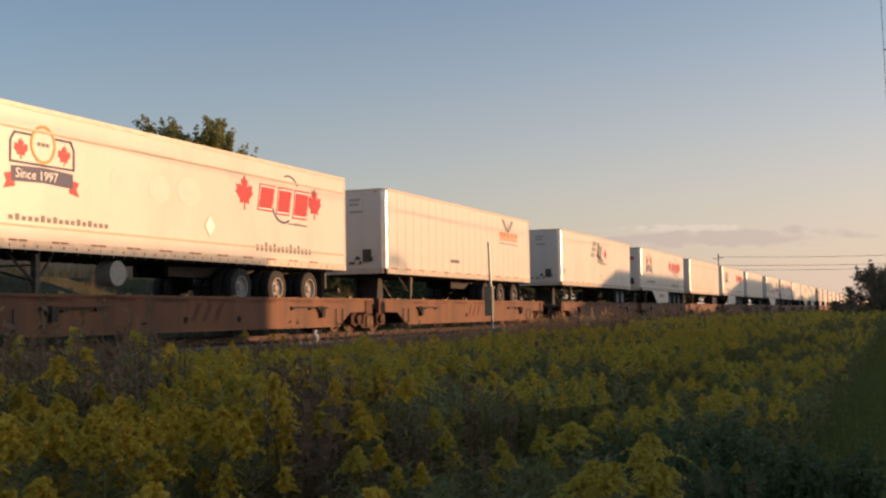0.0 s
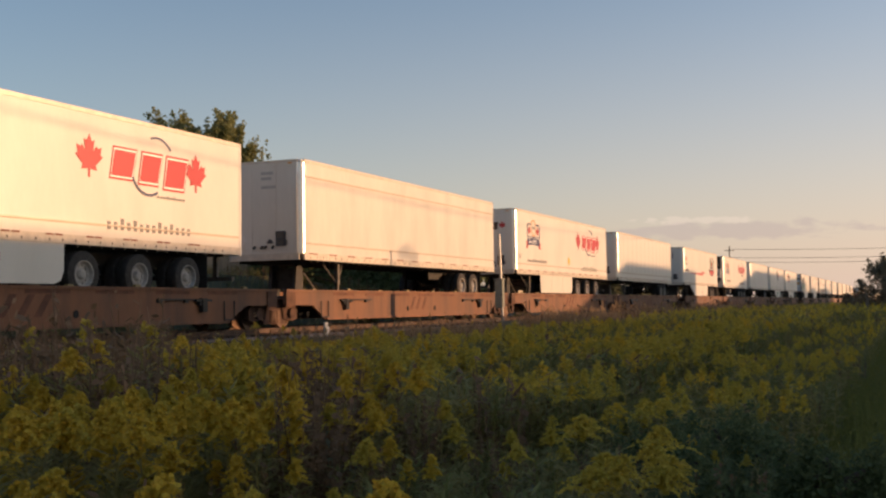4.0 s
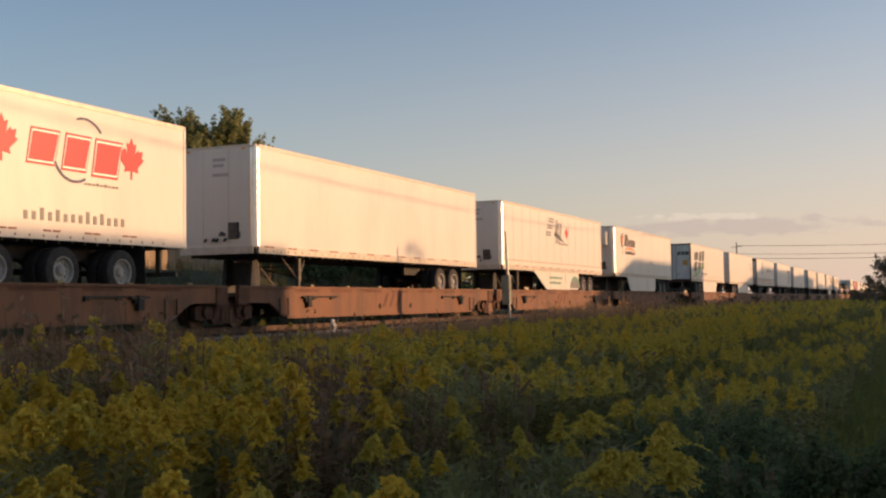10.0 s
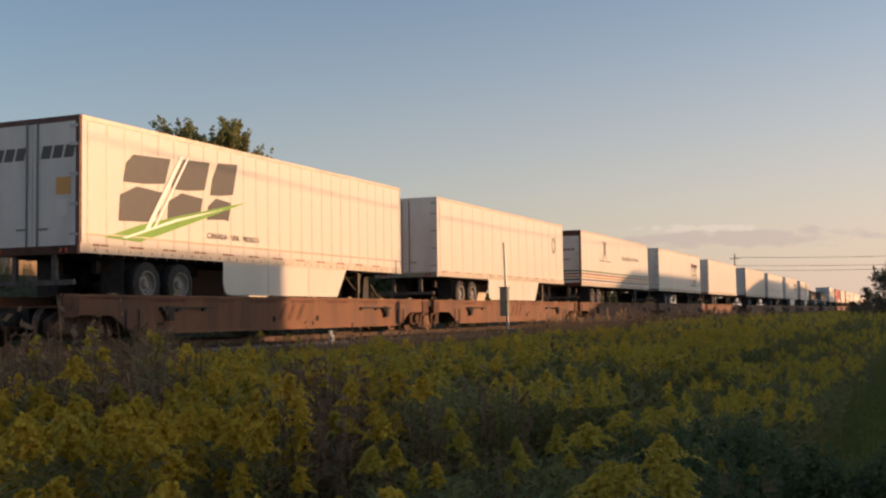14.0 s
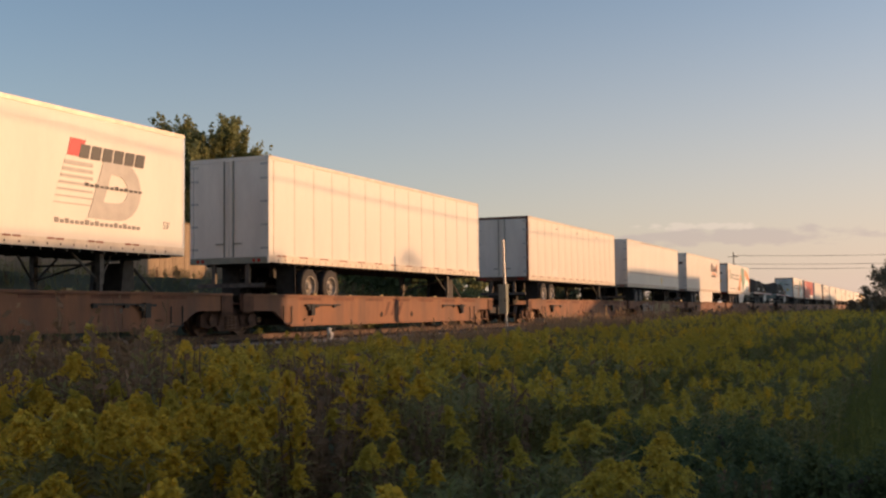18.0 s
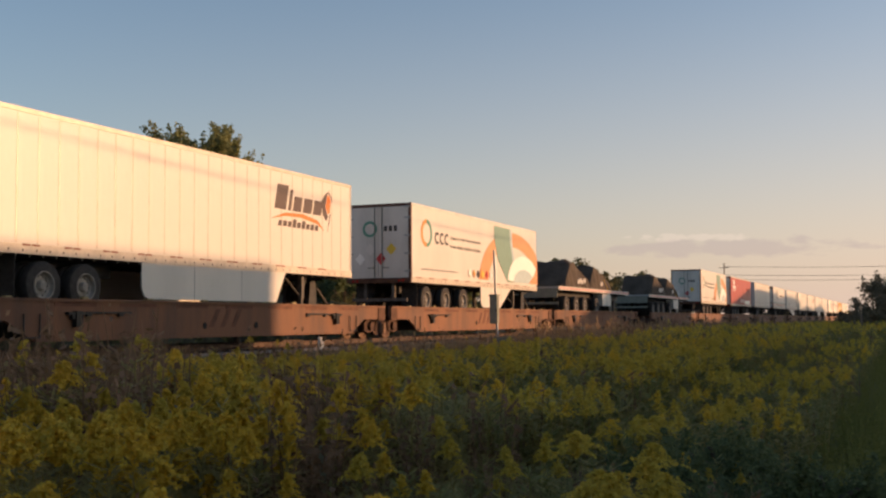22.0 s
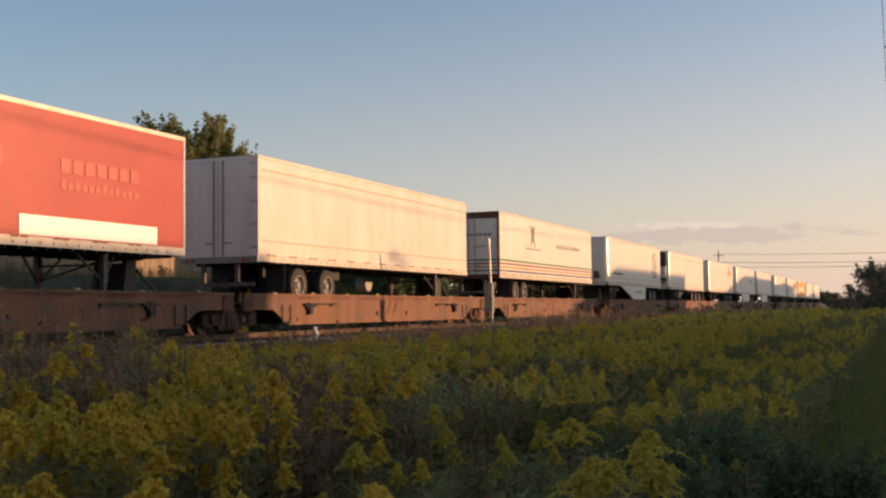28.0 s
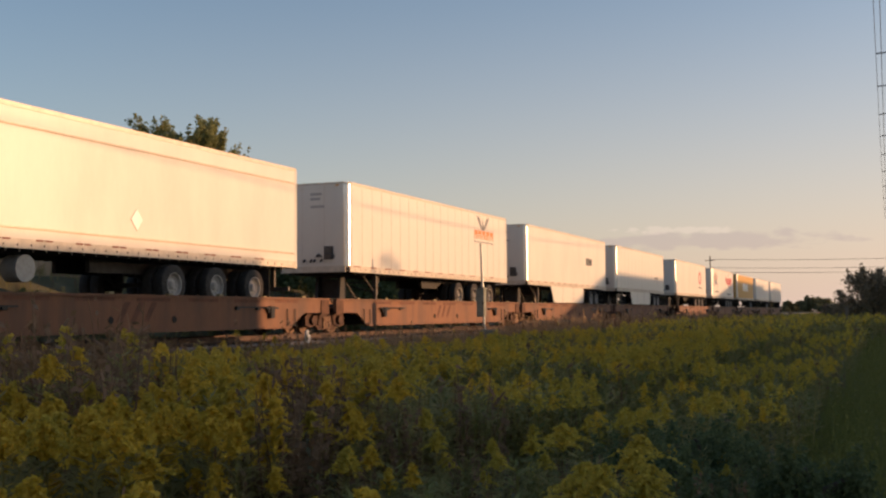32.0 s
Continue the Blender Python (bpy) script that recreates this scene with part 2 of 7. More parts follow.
M = {
    "white": mat("white_paint", (0.685, 0.645, 0.575), 0.38, vary=0.08, scale=1.3, fine=14, bump=0.02, stretch=(1, 0.8, 0.25)),
    "offwhite": mat("aged_white_paint", (0.65, 0.605, 0.53), 0.45, vary=0.13, scale=1.4, fine=12, bump=0.02, stretch=(1, 0.8, 0.22)),
    "grime": mat("grimy_white_paint", (0.68, 0.65, 0.59), 0.5, vary=0.16, scale=1.6, fine=20, bump=0.03, stretch=(1, 1, 0.3)),
    "red": mat("red_paint", (0.40, 0.068, 0.050), 0.45, vary=0.12, scale=0.8, fine=14, bump=0.02),
    "alu": mat("aluminium_trim", (0.72, 0.70, 0.67), 0.35, 0.6, vary=0.12, scale=4, bump=0.03),
    "bright": mat("polished_aluminium", (0.80, 0.78, 0.74), 0.28, 0.85, vary=0.1, scale=4, bump=0.02),
    "rail_alu": mat("dirty_side_rail", (0.60, 0.53, 0.44), 0.45, 0.2, vary=0.22, scale=5, bump=0.05),
    "steel": mat("dark_steel", (0.045, 0.042, 0.04), 0.6, 0.3, vary=0.4, scale=6, bump=0.1),
    "galv": mat("galvanised_steel", (0.42, 0.43, 0.42), 0.45, 0.6, vary=0.2, scale=8, bump=0.05),
    "tyre": mat("tyre_rubber", (0.045, 0.04, 0.036), 0.85, vary=0.4, scale=8, bump=0.15),
    "rim": mat("wheel_rim", (0.40, 0.375, 0.34), 0.55, 0.1, vary=0.2, scale=10, bump=0.02),
    "rim_dirty": mat("dusty_wheel_rim", (0.32, 0.295, 0.26), 0.6, 0.2, vary=0.35, scale=10, bump=0.05),
    "tape": mat("red_tape", (0.25, 0.085, 0.05), 0.45, vary=0.2, bump=0.0),
    "dark": mat("black_plastic", (0.012, 0.012, 0.014), 0.35, vary=0.2, bump=0.02),
    "shade": mat("shaded_void", (0.02, 0.018, 0.016), 0.9, vary=0.2, bump=0.0),
    "car": mat("weathered_rust_brown_paint", (0.20, 0.083, 0.037), 0.65, vary=0.38, scale=1.1, fine=16, bump=0.12, tone=(0.105, 0.052, 0.032), stretch=(1, 1.5, 0.3), rand=0.14),
    "car_end": mat("rusted_steel", (0.12, 0.056, 0.032), 0.85, vary=0.45, scale=3, fine=22, bump=0.2),
    "gear": mat("road_grimed_steel", (0.13, 0.115, 0.10), 0.65, 0.3, vary=0.4, scale=7, bump=0.08),
    "band": mat("slate_grey_plastic", (0.06, 0.062, 0.072), 0.5, vary=0.2, scale=4, bump=0.02),
    "logo_umber": mat("logo_umber", (0.085, 0.05, 0.04), 0.45, vary=0.1, bump=0.0),
    "moulding": mat("moulding_dirt_and_shadow", (0.50, 0.41, 0.30), 0.5, 0.1, vary=0.3, scale=3, bump=0.03, stretch=(1, 0.4, 1)),
    "stripe_red": mat("faded_red_stripe", (0.30, 0.055, 0.04), 0.45, vary=0.12, bump=0.0),
    "stripe_amber": mat("faded_amber_stripe", (0.52, 0.28, 0.08), 0.45, vary=0.12, bump=0.0),
    "frame_brown": mat("brown_door_frame", (0.13, 0.062, 0.045), 0.6, vary=0.3, scale=5, bump=0.05),
    "patch": mat("faded_stencil_patch", (0.155, 0.06, 0.033), 0.75, vary=0.4, scale=3, bump=0.1),
    "patch_pale": mat("pale_repaint_patch", (0.30, 0.235, 0.11), 0.7, vary=0.3, scale=2, bump=0.1),
    "bogie": mat("brake_dust_steel", (0.10, 0.052, 0.034), 0.85, 0.1, vary=0.5, scale=6, fine=30, bump=0.3),
    "wheel": mat("worn_wheel_steel", (0.16, 0.10, 0.07), 0.5, 0.6, vary=0.4, scale=8, bump=0.1),
    "rail": mat("rail_steel", (0.10, 0.065, 0.05), 0.55, 0.5, vary=0.4, scale=4, bump=0.1),
    "tie": mat("creosoted_timber", (0.09, 0.065, 0.05), 0.9, vary=0.4, scale=4, bump=0.3),
    "ballast": mat("crushed_stone", (0.26, 0.21, 0.175), 0.95, vary=0.55, scale=1.5, fine=14, bump=1.0),
    "soil": mat("weedy_soil", (0.095, 0.088, 0.042), 0.95, vary=0.5, scale=0.5, fine=9, bump=0.6, tone=(0.055, 0.06, 0.022)),
    "berm": mat("grassy_bank", (0.12, 0.12, 0.05), 0.95, vary=0.5, scale=0.7, fine=9, bump=0.8, tone=(0.08, 0.085, 0.035)),
    "fence": mat("weathered_fence_board", (0.31, 0.232, 0.15), 0.85, vary=0.3, scale=3, fine=25, bump=0.25, stretch=(1, 1, 0.15), rand=0.15),
    "bark": mat("bark", (0.11, 0.085, 0.06), 0.9, vary=0.4, scale=6, bump=0.5, stretch=(1, 1, 0.3)),
    "pole": mat("weathered_pole_wood", (0.20, 0.16, 0.12), 0.85, vary=0.3, scale=5, bump=0.3, stretch=(1, 1, 0.2)),
    "wire": mat("cable_sheath", (0.05, 0.05, 0.05), 0.5, vary=0.2, bump=0.0),
    "tarp": mat("black_tarpaulin", (0.10, 0.078, 0.06), 0.85, vary=0.4, scale=1.4, fine=5, bump=1.0, spec=0.2),
    "yellow": mat("yellow_webbing", (0.70, 0.42, 0.03), 0.6, vary=0.15, bump=0.05),
    "logo_red": mat("logo_red", (0.50, 0.035, 0.04), 0.4, vary=0.08, bump=0.0),
    "logo_navy": mat("logo_navy", (0.045, 0.05, 0.12), 0.4, vary=0.08, bump=0.0),
    "logo_black": mat("logo_black", (0.035, 0.033, 0.032), 0.4, vary=0.08, bump=0.0),
    "logo_grey": mat("logo_grey", (0.20, 0.19, 0.18), 0.45, vary=0.08, bump=0.0),
    "logo_faint": mat("faded_grey_lettering", (0.42, 0.40, 0.37), 0.5, vary=0.15, bump=0.0),
    "logo_slate": mat("logo_slate", (0.075, 0.07, 0.065), 0.45, vary=0.1, bump=0.0),
    "logo_pale": mat("logo_pale", (0.92, 0.90, 0.84), 0.4, vary=0.05, bump=0.0),
    "logo_ghost": mat("ghost_lettering", (0.70, 0.66, 0.60), 0.45, vary=0.05, bump=0.0),
    "logo_orange": mat("logo_orange", (0.72, 0.20, 0.03), 0.4, vary=0.08, bump=0.0),
    "logo_green": mat("logo_green", (0.16, 0.36, 0.04), 0.4, vary=0.1, bump=0.0),
    "logo_dkgreen": mat("logo_dark_green", (0.03, 0.16, 0.07), 0.4, vary=0.1, bump=0.0),
    "logo_teal": mat("logo_teal", (0.10, 0.30, 0.22), 0.4, vary=0.1, bump=0.0),
    "logo_blue": mat("logo_blue", (0.25, 0.48, 0.55), 0.4, vary=0.1, bump=0.0),
    "logo_amber": mat("logo_amber", (0.68, 0.33, 0.08), 0.4, vary=0.1, bump=0.0),
    "logo_yellow": mat("logo_yellow", (0.80, 0.55, 0.06), 0.4, vary=0.1, bump=0.0),
    "swirl_amber": mat("faded_amber_graphic", (0.68, 0.32, 0.13), 0.4, vary=0.08, bump=0.0),
    "swirl_teal": mat("faded_teal_graphic", (0.21, 0.33, 0.26), 0.4, vary=0.08, bump=0.0),
    "swirl_blue": mat("faded_blue_graphic", (0.48, 0.58, 0.58), 0.4, vary=0.08, bump=0.0),
    "ghost_red": mat("ghost_pink_lettering", (0.44, 0.095, 0.07), 0.45, vary=0.08, bump=0.0),
    "lamp_red": mat("red_lens", (0.4, 0.02, 0.015), 0.2, vary=0.1, bump=0.0),
    "cabinet": mat("grey_green_cabinet", (0.24, 0.25, 0.21), 0.5, 0.3, vary=0.2, scale=6, bump=0.04),
}
L_GREEN = leafmat("goldenrod_leaf", (0.255, 0.23, 0.082), (0.385, 0.33, 0.13), 0.45)
L_GOLD = leafmat("goldenrod_flower", (0.78, 0.55, 0.075), (0.62, 0.455, 0.08), 0.45)
L_BUD = leafmat("half_open_goldenrod", (0.52, 0.42, 0.085), (0.68, 0.525, 0.095), 0.42)
L_BROWN = leafmat("dry_stalk", (0.17, 0.11, 0.06), (0.29, 0.185, 0.115), 0.3)
L_GRASS = leafmat("meadow_grass", (0.17, 0.18, 0.05), (0.26, 0.25, 0.075), 0.4)
L_BANK = leafmat("bank_weed_leaf", (0.25, 0.24, 0.095), (0.38, 0.34, 0.15), 0.45)
L_TREE = leafmat("poplar_leaf", (0.17, 0.19, 0.075), (0.32, 0.32, 0.145), 0.48, 0.5)
L_DARK = leafmat("shrub_leaf", (0.10, 0.13, 0.06), (0.18, 0.21, 0.095), 0.4)
L_CONE = leafmat("conifer_needles", (0.02, 0.035, 0.015), (0.04, 0.055, 0.022), 0.1)
L_FAR = leafmat("far_foliage", (0.11, 0.115, 0.06), (0.19, 0.175, 0.09), 0.3)
L_SAGE = leafmat("pale_young_leaf", (0.20, 0.205, 0.065), (0.29, 0.28, 0.10), 0.42)
L_TWIG = leafmat("twiggy_foliage", (0.20, 0.165, 0.105), (0.32, 0.25, 0.165), 0.4)
L_PINK = leafmat("dry_pinkish_stalk", (0.31, 0.215, 0.125), (0.43, 0.305, 0.185), 0.4)
L_WHITE = leafmat("pale_seed_head", (0.17, 0.17, 0.11), (0.24, 0.24, 0.17), 0.3)


# ---- small mesh tools ----
def box(bm, x0, x1, y0, y1, z0, z1):
    v = [bm.verts.new((x, y, z)) for z in (z0, z1) for x, y in ((x0, y0), (x1, y0), (x1, y1), (x0, y1))]
    for f in ((3, 2, 1, 0), (4, 5, 6, 7), (0, 1, 5, 4), (1, 2, 6, 5), (2, 3, 7, 6), (3, 0, 4, 7)):
        bm.faces.new([v[i] for i in f])


def prism(bm, poly, lo, hi, axis="x"):
    """A flat outline (two coordinates a point, counter-clockwise) pushed from lo to hi along an axis."""
    put = {"x": lambda a, b, c: (c, a, b), "y": lambda a, b, c: (a, c, b), "z": lambda a, b, c: (a, b, c)}[axis]
    p, q = [[bm.verts.new(put(a, b, c)) for a, b in poly] for c in (lo, hi)]
    n = len(poly)
    bm.faces.new(p[::-1]); bm.faces.new(q)
    for i in range(n):
        bm.faces.new((p[i], p[(i + 1) % n], q[(i + 1) % n], q[i]))


def rod(bm, a, b, r, seg=8, r2=None):
    a, b = Vector(a), Vector(b)
    q = (b - a).to_track_quat("Z", "Y")
    rings = []
    for p, rr in ((a, r), (b, r if r2 is None else r2)):
        rings.append([bm.verts.new(p + q @ Vector((rr * math.cos(t), rr * math.sin(t), 0))) for t in (2 * math.pi * i / seg for i in range(seg))])
    for i in range(seg):
        j = (i + 1) % seg
        bm.faces.new((rings[0][i], rings[0][j], rings[1][j], rings[1][i]))
    bm.faces.new(rings[0][::-1]); bm.faces.new(rings[1])


def lathe(bm, prof, centre=(0, 0, 0), seg=24, cap=True):
    """A profile of (radius, x) turned about the x axis."""
    cx, cy, cz = centre
    rings = [[bm.verts.new((cx + x, cy + r * math.cos(2 * math.pi * i / seg), cz + r * math.sin(2 * math.pi * i / seg))) for i in range(seg)] for r, x in prof]
    for a, b in zip(rings, rings[1:]):
        for i in range(seg):
            j = (i + 1) % seg
            bm.faces.new((a[i], a[j], b[j], b[i]))
    if cap:
        bm.faces.new(rings[0][::-1]); bm.faces.new(rings[-1])


def mesh_of(name, bm, material, smooth=False):
    bmesh.ops.recalc_face_normals(bm, faces=bm.faces)
    me = bpy.data.meshes.new(name)
    bm.to_mesh(me)
    bm.free()
    me.materials.append(M[material] if isinstance(material, str) else material)
    if smooth:
        for p in me.polygons:
            p.use_smooth = True
        me.set_sharp_from_angle(angle=radians(35))
    return me


def part(name, bm, material, parent, label="", smooth=False):
    me = bm if isinstance(bm, bpy.types.Mesh) else mesh_of(name, bm, material, smooth)
    ob = new(name, me)
    ob.parent = parent
    if label:
        ob["label"] = label
    return ob


def shape(*boxes):
    bm = bmesh.new()
    for b in boxes:
        box(bm, *b)
    return bm


def stuff(name, verts, faces, material, label, category, kind="stuff"):
    me = bpy.data.meshes.new(name)
    me.from_pydata(verts, [], faces)
    me.materials.append(material)
    return tagged(new(name, me), label, category, kind=kind)


# ---- ground and track ----
TRACK_X, RAIL_Z, DECK = -17.69, 1.03, 1.89


def ground_z(x, y):
    d = abs(x - TRACK_X)
    z = 0.0
    if x < TRACK_X - 4:
        z = min(3.0, 0.3 + (TRACK_X - 4 - x) * 0.75)
        z *= max(0.35, min(1.0, (75 - y) / 30))
    bed = 0.78 - max(0, d - 2.0) * 0.42
    return max(z, bed, 0.0)


def build_ground():
    xs = [-4000, -1200, -300, -120, -60, -40, -32, -28, -26, -24.5, -23, -21.7, -20.5, -19.7, -17.69, -15.7, -15, -14.4, -13.8, -12, -9, -6, -3, 0, 3, 6, 10, 16, 30, 60, 200, 1000, 4000]
    ys = [-1500, -300, -100, -40, -20, -10, 0, 6, 12, 18, 24, 30, 36, 42, 48, 54, 60, 70, 80, 100, 140, 200, 300, 450, 700, 1200, 2500, 4500]
    verts = [(x, y, ground_z(x, y) + (0.06 * noise.noise((x * 0.4, y * 0.4, 0)) if abs(x) < 60 and abs(y) < 120 else 0)) for y in ys for x in xs]
    n = len(xs)
    faces = [(j * n + i, j * n + i + 1, (j + 1) * n + i + 1, (j + 1) * n + i) for j in range(len(ys) - 1) for i in range(n - 1)]
    ob = stuff("ground", verts, faces, M["soil"], "weedy dark soil of a trackside meadow", "ground", "structure")
    return ob


build_ground()
bm = bmesh.new()
prism(bm, [(-2.9, -0.3), (2.9, -0.3), (1.75, 0.83), (-1.75, 0.83)], -150, 900, "y")
ballast = tagged(part("ballast", bm, "ballast", None), "grey-brown crushed stone railway ballast bank", "ballast", kind="structure")
ballast.location.x = TRACK_X
for sx in (-1, 1):
    bm = bmesh.new()
    prism(bm, [(-0.075, -0.16), (0.075, -0.16), (0.075, -0.145), (0.012, -0.12), (0.012, -0.045), (0.037, -0.035), (0.037, 0), (-0.037, 0), (-0.037, -0.035), (-0.012, -0.045), (-0.012, -0.12), (-0.075, -0.145)], -150, 900, "y")
    r = tagged(part("rail", bm, "rail", None), "long brown steel rail on timber sleepers", "rail", kind="structure")
    r.location = (TRACK_X + sx * 0.755, 0, RAIL_Z)
tie = mesh_of("railway_sleeper", shape((-1.3, 1.3, -0.11, 0.11, -0.16, 0)), "tie")
tv, tf = [], []
for i in range(700):
    y, o = -20 + i * 0.56, len(tv)
    for v in tie.vertices:
        tv.append((TRACK_X + v.co.x, y + v.co.y, RAIL_Z - 0.16 + v.co.z))
    tf += [tuple(o + k for k in p.vertices) for p in tie.polygons]
stuff("railway_sleepers", tv, tf, M["tie"], "dark creosoted timber sleepers bedded in the ballast", "sleepers", "stuff")


# ---- the railway platforms ----
PLAT = 18.75
SILL = 0.24          # how far the side sill stands above the wheels' deck


def bogie_parts(parent, y):
    """A two-axle bogie whose centre is y along the platform; deck height is 0."""
    rz = RAIL_Z - DECK
    zc = rz + 0.42
    bm = bmesh.new()
    for sx in (-1, 1):
        prism(bm, [(-1.28, -0.16), (-1.0, -0.22), (-0.62, -0.16), (-0.5, -0.3), (0.5, -0.3), (0.62, -0.16), (1.0, -0.22), (1.28, -0.16), (1.28, 0.12), (0.95, 0.3), (-0.95, 0.3), (-1.28, 0.12)],
              sx * 1.02 - 0.07, sx * 1.02 + 0.07, "x")
        for yy in (-0.52, 0.52):
            rod(bm, (sx * 1.1, yy, -0.16), (sx * 1.1, yy * 0.8, 0.2), 0.05, 6)
        for yy in (-0.88, 0.88):
            rod(bm, (sx * 1.02, yy, 0), (sx * 1.19, yy, 0), 0.15, 10)
    box(bm, -0.95, 0.95, -0.2, 0.2, -0.1, 0.2)
    rod(bm, (0, 0, 0.2), (0, 0, 0.36), 0.3, 12)
    frame_ob = part("bogie", bm, "bogie", parent, "rusty cast-steel bogie frame", True)
    frame_ob.location = (0, y, zc)
    for sx in (-1, 1):
        bm = bmesh.new()
        for k in (-0.16, 0, 0.16):
            for h in range(5):
                rod(bm, (sx * 1.1, k, -0.24 + h * 0.07), (sx * 1.1, k, -0.2 + h * 0.07), 0.075, 8)
        part("spring", bm, "wheel", frame_ob, "coil springs")["kind"] = "stuff"
    sets = []
    for yy in (-0.88, 0.88):
        bm = bmesh.new()
        rod(bm, (-1.05, 0, 0), (1.05, 0, 0), 0.075, 10)
        for sx in (-1, 1):
            prof = [(0.1, 0.09), (0.2, 0.05), (0.34, 0.05), (0.36, 0.075), (0.42, 0.075), (0.425, -0.03), (0.455, -0.045), (0.45, -0.07), (0.35, -0.07), (0.32, 0.0), (0.2, -0.02), (0.1, -0.06)]
            lathe(bm, [(r, sx * x) for r, x in prof], (sx * 0.755, 0, 0), 20)
        w = part("wheelset", bm, "wheel", frame_ob, "", True)
        w.location = (0, yy, 0)
        sets.append(w)
    return frame_ob, sets


def platform():
    """One platform of the articulated car: y runs from its leading end, z = 0 is the trailers' deck."""
    top, low, end = SILL, SILL - 0.90, SILL - 0.45
    car = new("railway_flatcar")
    for sx in (-1, 1):
        bm = bmesh.new()
        x0, x1 = (1.24, 1.33) if sx > 0 else (-1.33, -1.24)
        prism(bm, [(0, end), (1.55, end), (2.35, low), (PLAT - 2.35, low), (PLAT - 1.55, end), (PLAT, end), (PLAT, top), (0, top)], x0, x1, "x")
        bmesh.ops.bevel(bm, geom=list(bm.edges), offset=0.012, segments=1, affect="EDGES")
        sill = part("side_sill", bm, "car", car, "rust-brown painted side sill")
        xo = sx * 1.33
        bm = bmesh.new()
        for z, dx, h in ((top - 0.03, 0.05, 0.06), (low + 0.03, 0.045, 0.06)):
            a, b = (0, PLAT) if z > 0 else (2.35, PLAT - 2.35)
            box(bm, min(xo, xo + sx * dx), max(xo, xo + sx * dx), a, b, z - h / 2, z + h / 2)
        part("flange", bm, "car", sill, "top and bottom edge flanges")
        for y in (3.55, PLAT - 3.55):
            bm = bmesh.new()
            for b in ((0.0, 0.10, y - 0.33, y + 0.33, -0.10, -0.04), (0.0, 0.12, y - 0.1, y + 0.1, -0.36, -0.02), (0.0, 0.09, y - 0.2, y + 0.05, -0.2, -0.1)):
                box(bm, min(xo, xo + sx * b[1]), max(xo, xo + sx * b[1]), *b[2:])
            part("tie_down_bracket", bm, "dark", sill, "black open bracket")
        for y in (4.6, PLAT - 4.6):
            bm = bmesh.new()
            box(bm, min(xo, xo + sx * 0.05), max(xo, xo + sx * 0.05), y - 0.75, y + 0.75, -0.07, -0.03)
            box(bm, min(xo, xo + sx * 0.06), max(xo, xo + sx * 0.06), y - 0.75, y - 0.6, -0.13, -0.03)
            box(bm, min(xo, xo + sx * 0.06), max(xo, xo + sx * 0.06), y + 0.3, y + 0.45, -0.13, -0.03)
            part("hand_rail", bm, "dark", sill, "dark welded rail")
        # solid dark discs colour in the shade of the round jacking holes
        for y in (PLAT / 2 - 1.1, PLAT / 2 + 1.3):
            bm = bmesh.new()
            rod(bm, (xo - sx * 0.02, y, low + 0.3), (xo + sx * 0.012, y, low + 0.3), 0.09, 10)
            part("jacking_hole", bm, "shade", sill, "dark disc painted as the shade in a round hole")
        for k in range(7):
            y = 2.9 + k * 2.1
            part("stencil_patch", shape((min(xo, xo + sx * 0.006), max(xo, xo + sx * 0.006), y, y + 1.3, top - 0.16, top - 0.075)), "patch", sill, "faded darker stencil patch")
        for k in range(3):
            y, lean = PLAT / 2 - 0.75 + 0.5 * k, 0.16
            bm = bmesh.new()
            prism(bm, [(y - lean, -0.4), (y + 0.2 - lean, -0.4), (y + 0.2 + lean, 0.06), (y + lean, 0.06)], min(xo, xo + sx * (0.004 + 0.001 * k)), max(xo, xo + sx * (0.004 + 0.001 * k)), "x")
            part("faded_mark", bm, "patch", sill, "dark faded slanted mark")
        for k in range(8):
            y = 1.6 + k * (PLAT - 3.2) / 7
            part("deck_lug", shape((min(xo - sx * 0.08, xo + sx * 0.03), max(xo - sx * 0.08, xo + sx * 0.03), y - 0.09, y + 0.09, top, top + 0.035 + 0.02 * (k % 2))), "patch_pale", sill, "worn pale lug on the sill's top edge")
        for y in (0.25, PLAT - 0.25):
            part("end_plate", shape((min(xo - sx * 0.03, xo + sx * 0.03), max(xo - sx * 0.03, xo + sx * 0.03), y - 0.25, y + 0.25, end - 0.04, top + 0.002)), "car_end", sill, "rusty end plate")
        for y in (2.3, PLAT - 2.3):
            bm = bmesh.new()
            rod(bm, (xo + sx * 0.04, y - 0.3, end + 0.12), (xo + sx * 0.04, y - 0.3, end - 0.38), 0.018, 6)
            rod(bm, (xo + sx * 0.04, y + 0.15, end + 0.12), (xo + sx * 0.04, y + 0.15, end - 0.38), 0.018, 6)
            rod(bm, (xo + sx * 0.04, y - 0.3, end - 0.36), (xo + sx * 0.04, y + 0.15, end - 0.36), 0.018, 6)
            part("step", bm, "steel", sill, "dark bent-rod foot step")
    bm = shape((-1.24, 1.24, 0.05, PLAT - 0.05, -0.05, -0.004))
    for k in range(12):
        y = 1.0 + k * (PLAT - 2) / 11
        box(bm, -1.24, 1.24, y - 0.06, y + 0.06, -0.2, -0.05)
    part("deck", bm, "car_end", car, "rusty steel deck plate")
    part("centre_sill", shape((-0.35, 0.35, 0.1, PLAT - 0.1, -0.42, -0.05), (-0.5, 0.5, 2.4, PLAT - 2.4, -0.6, -0.42)), "steel", car)
    return car


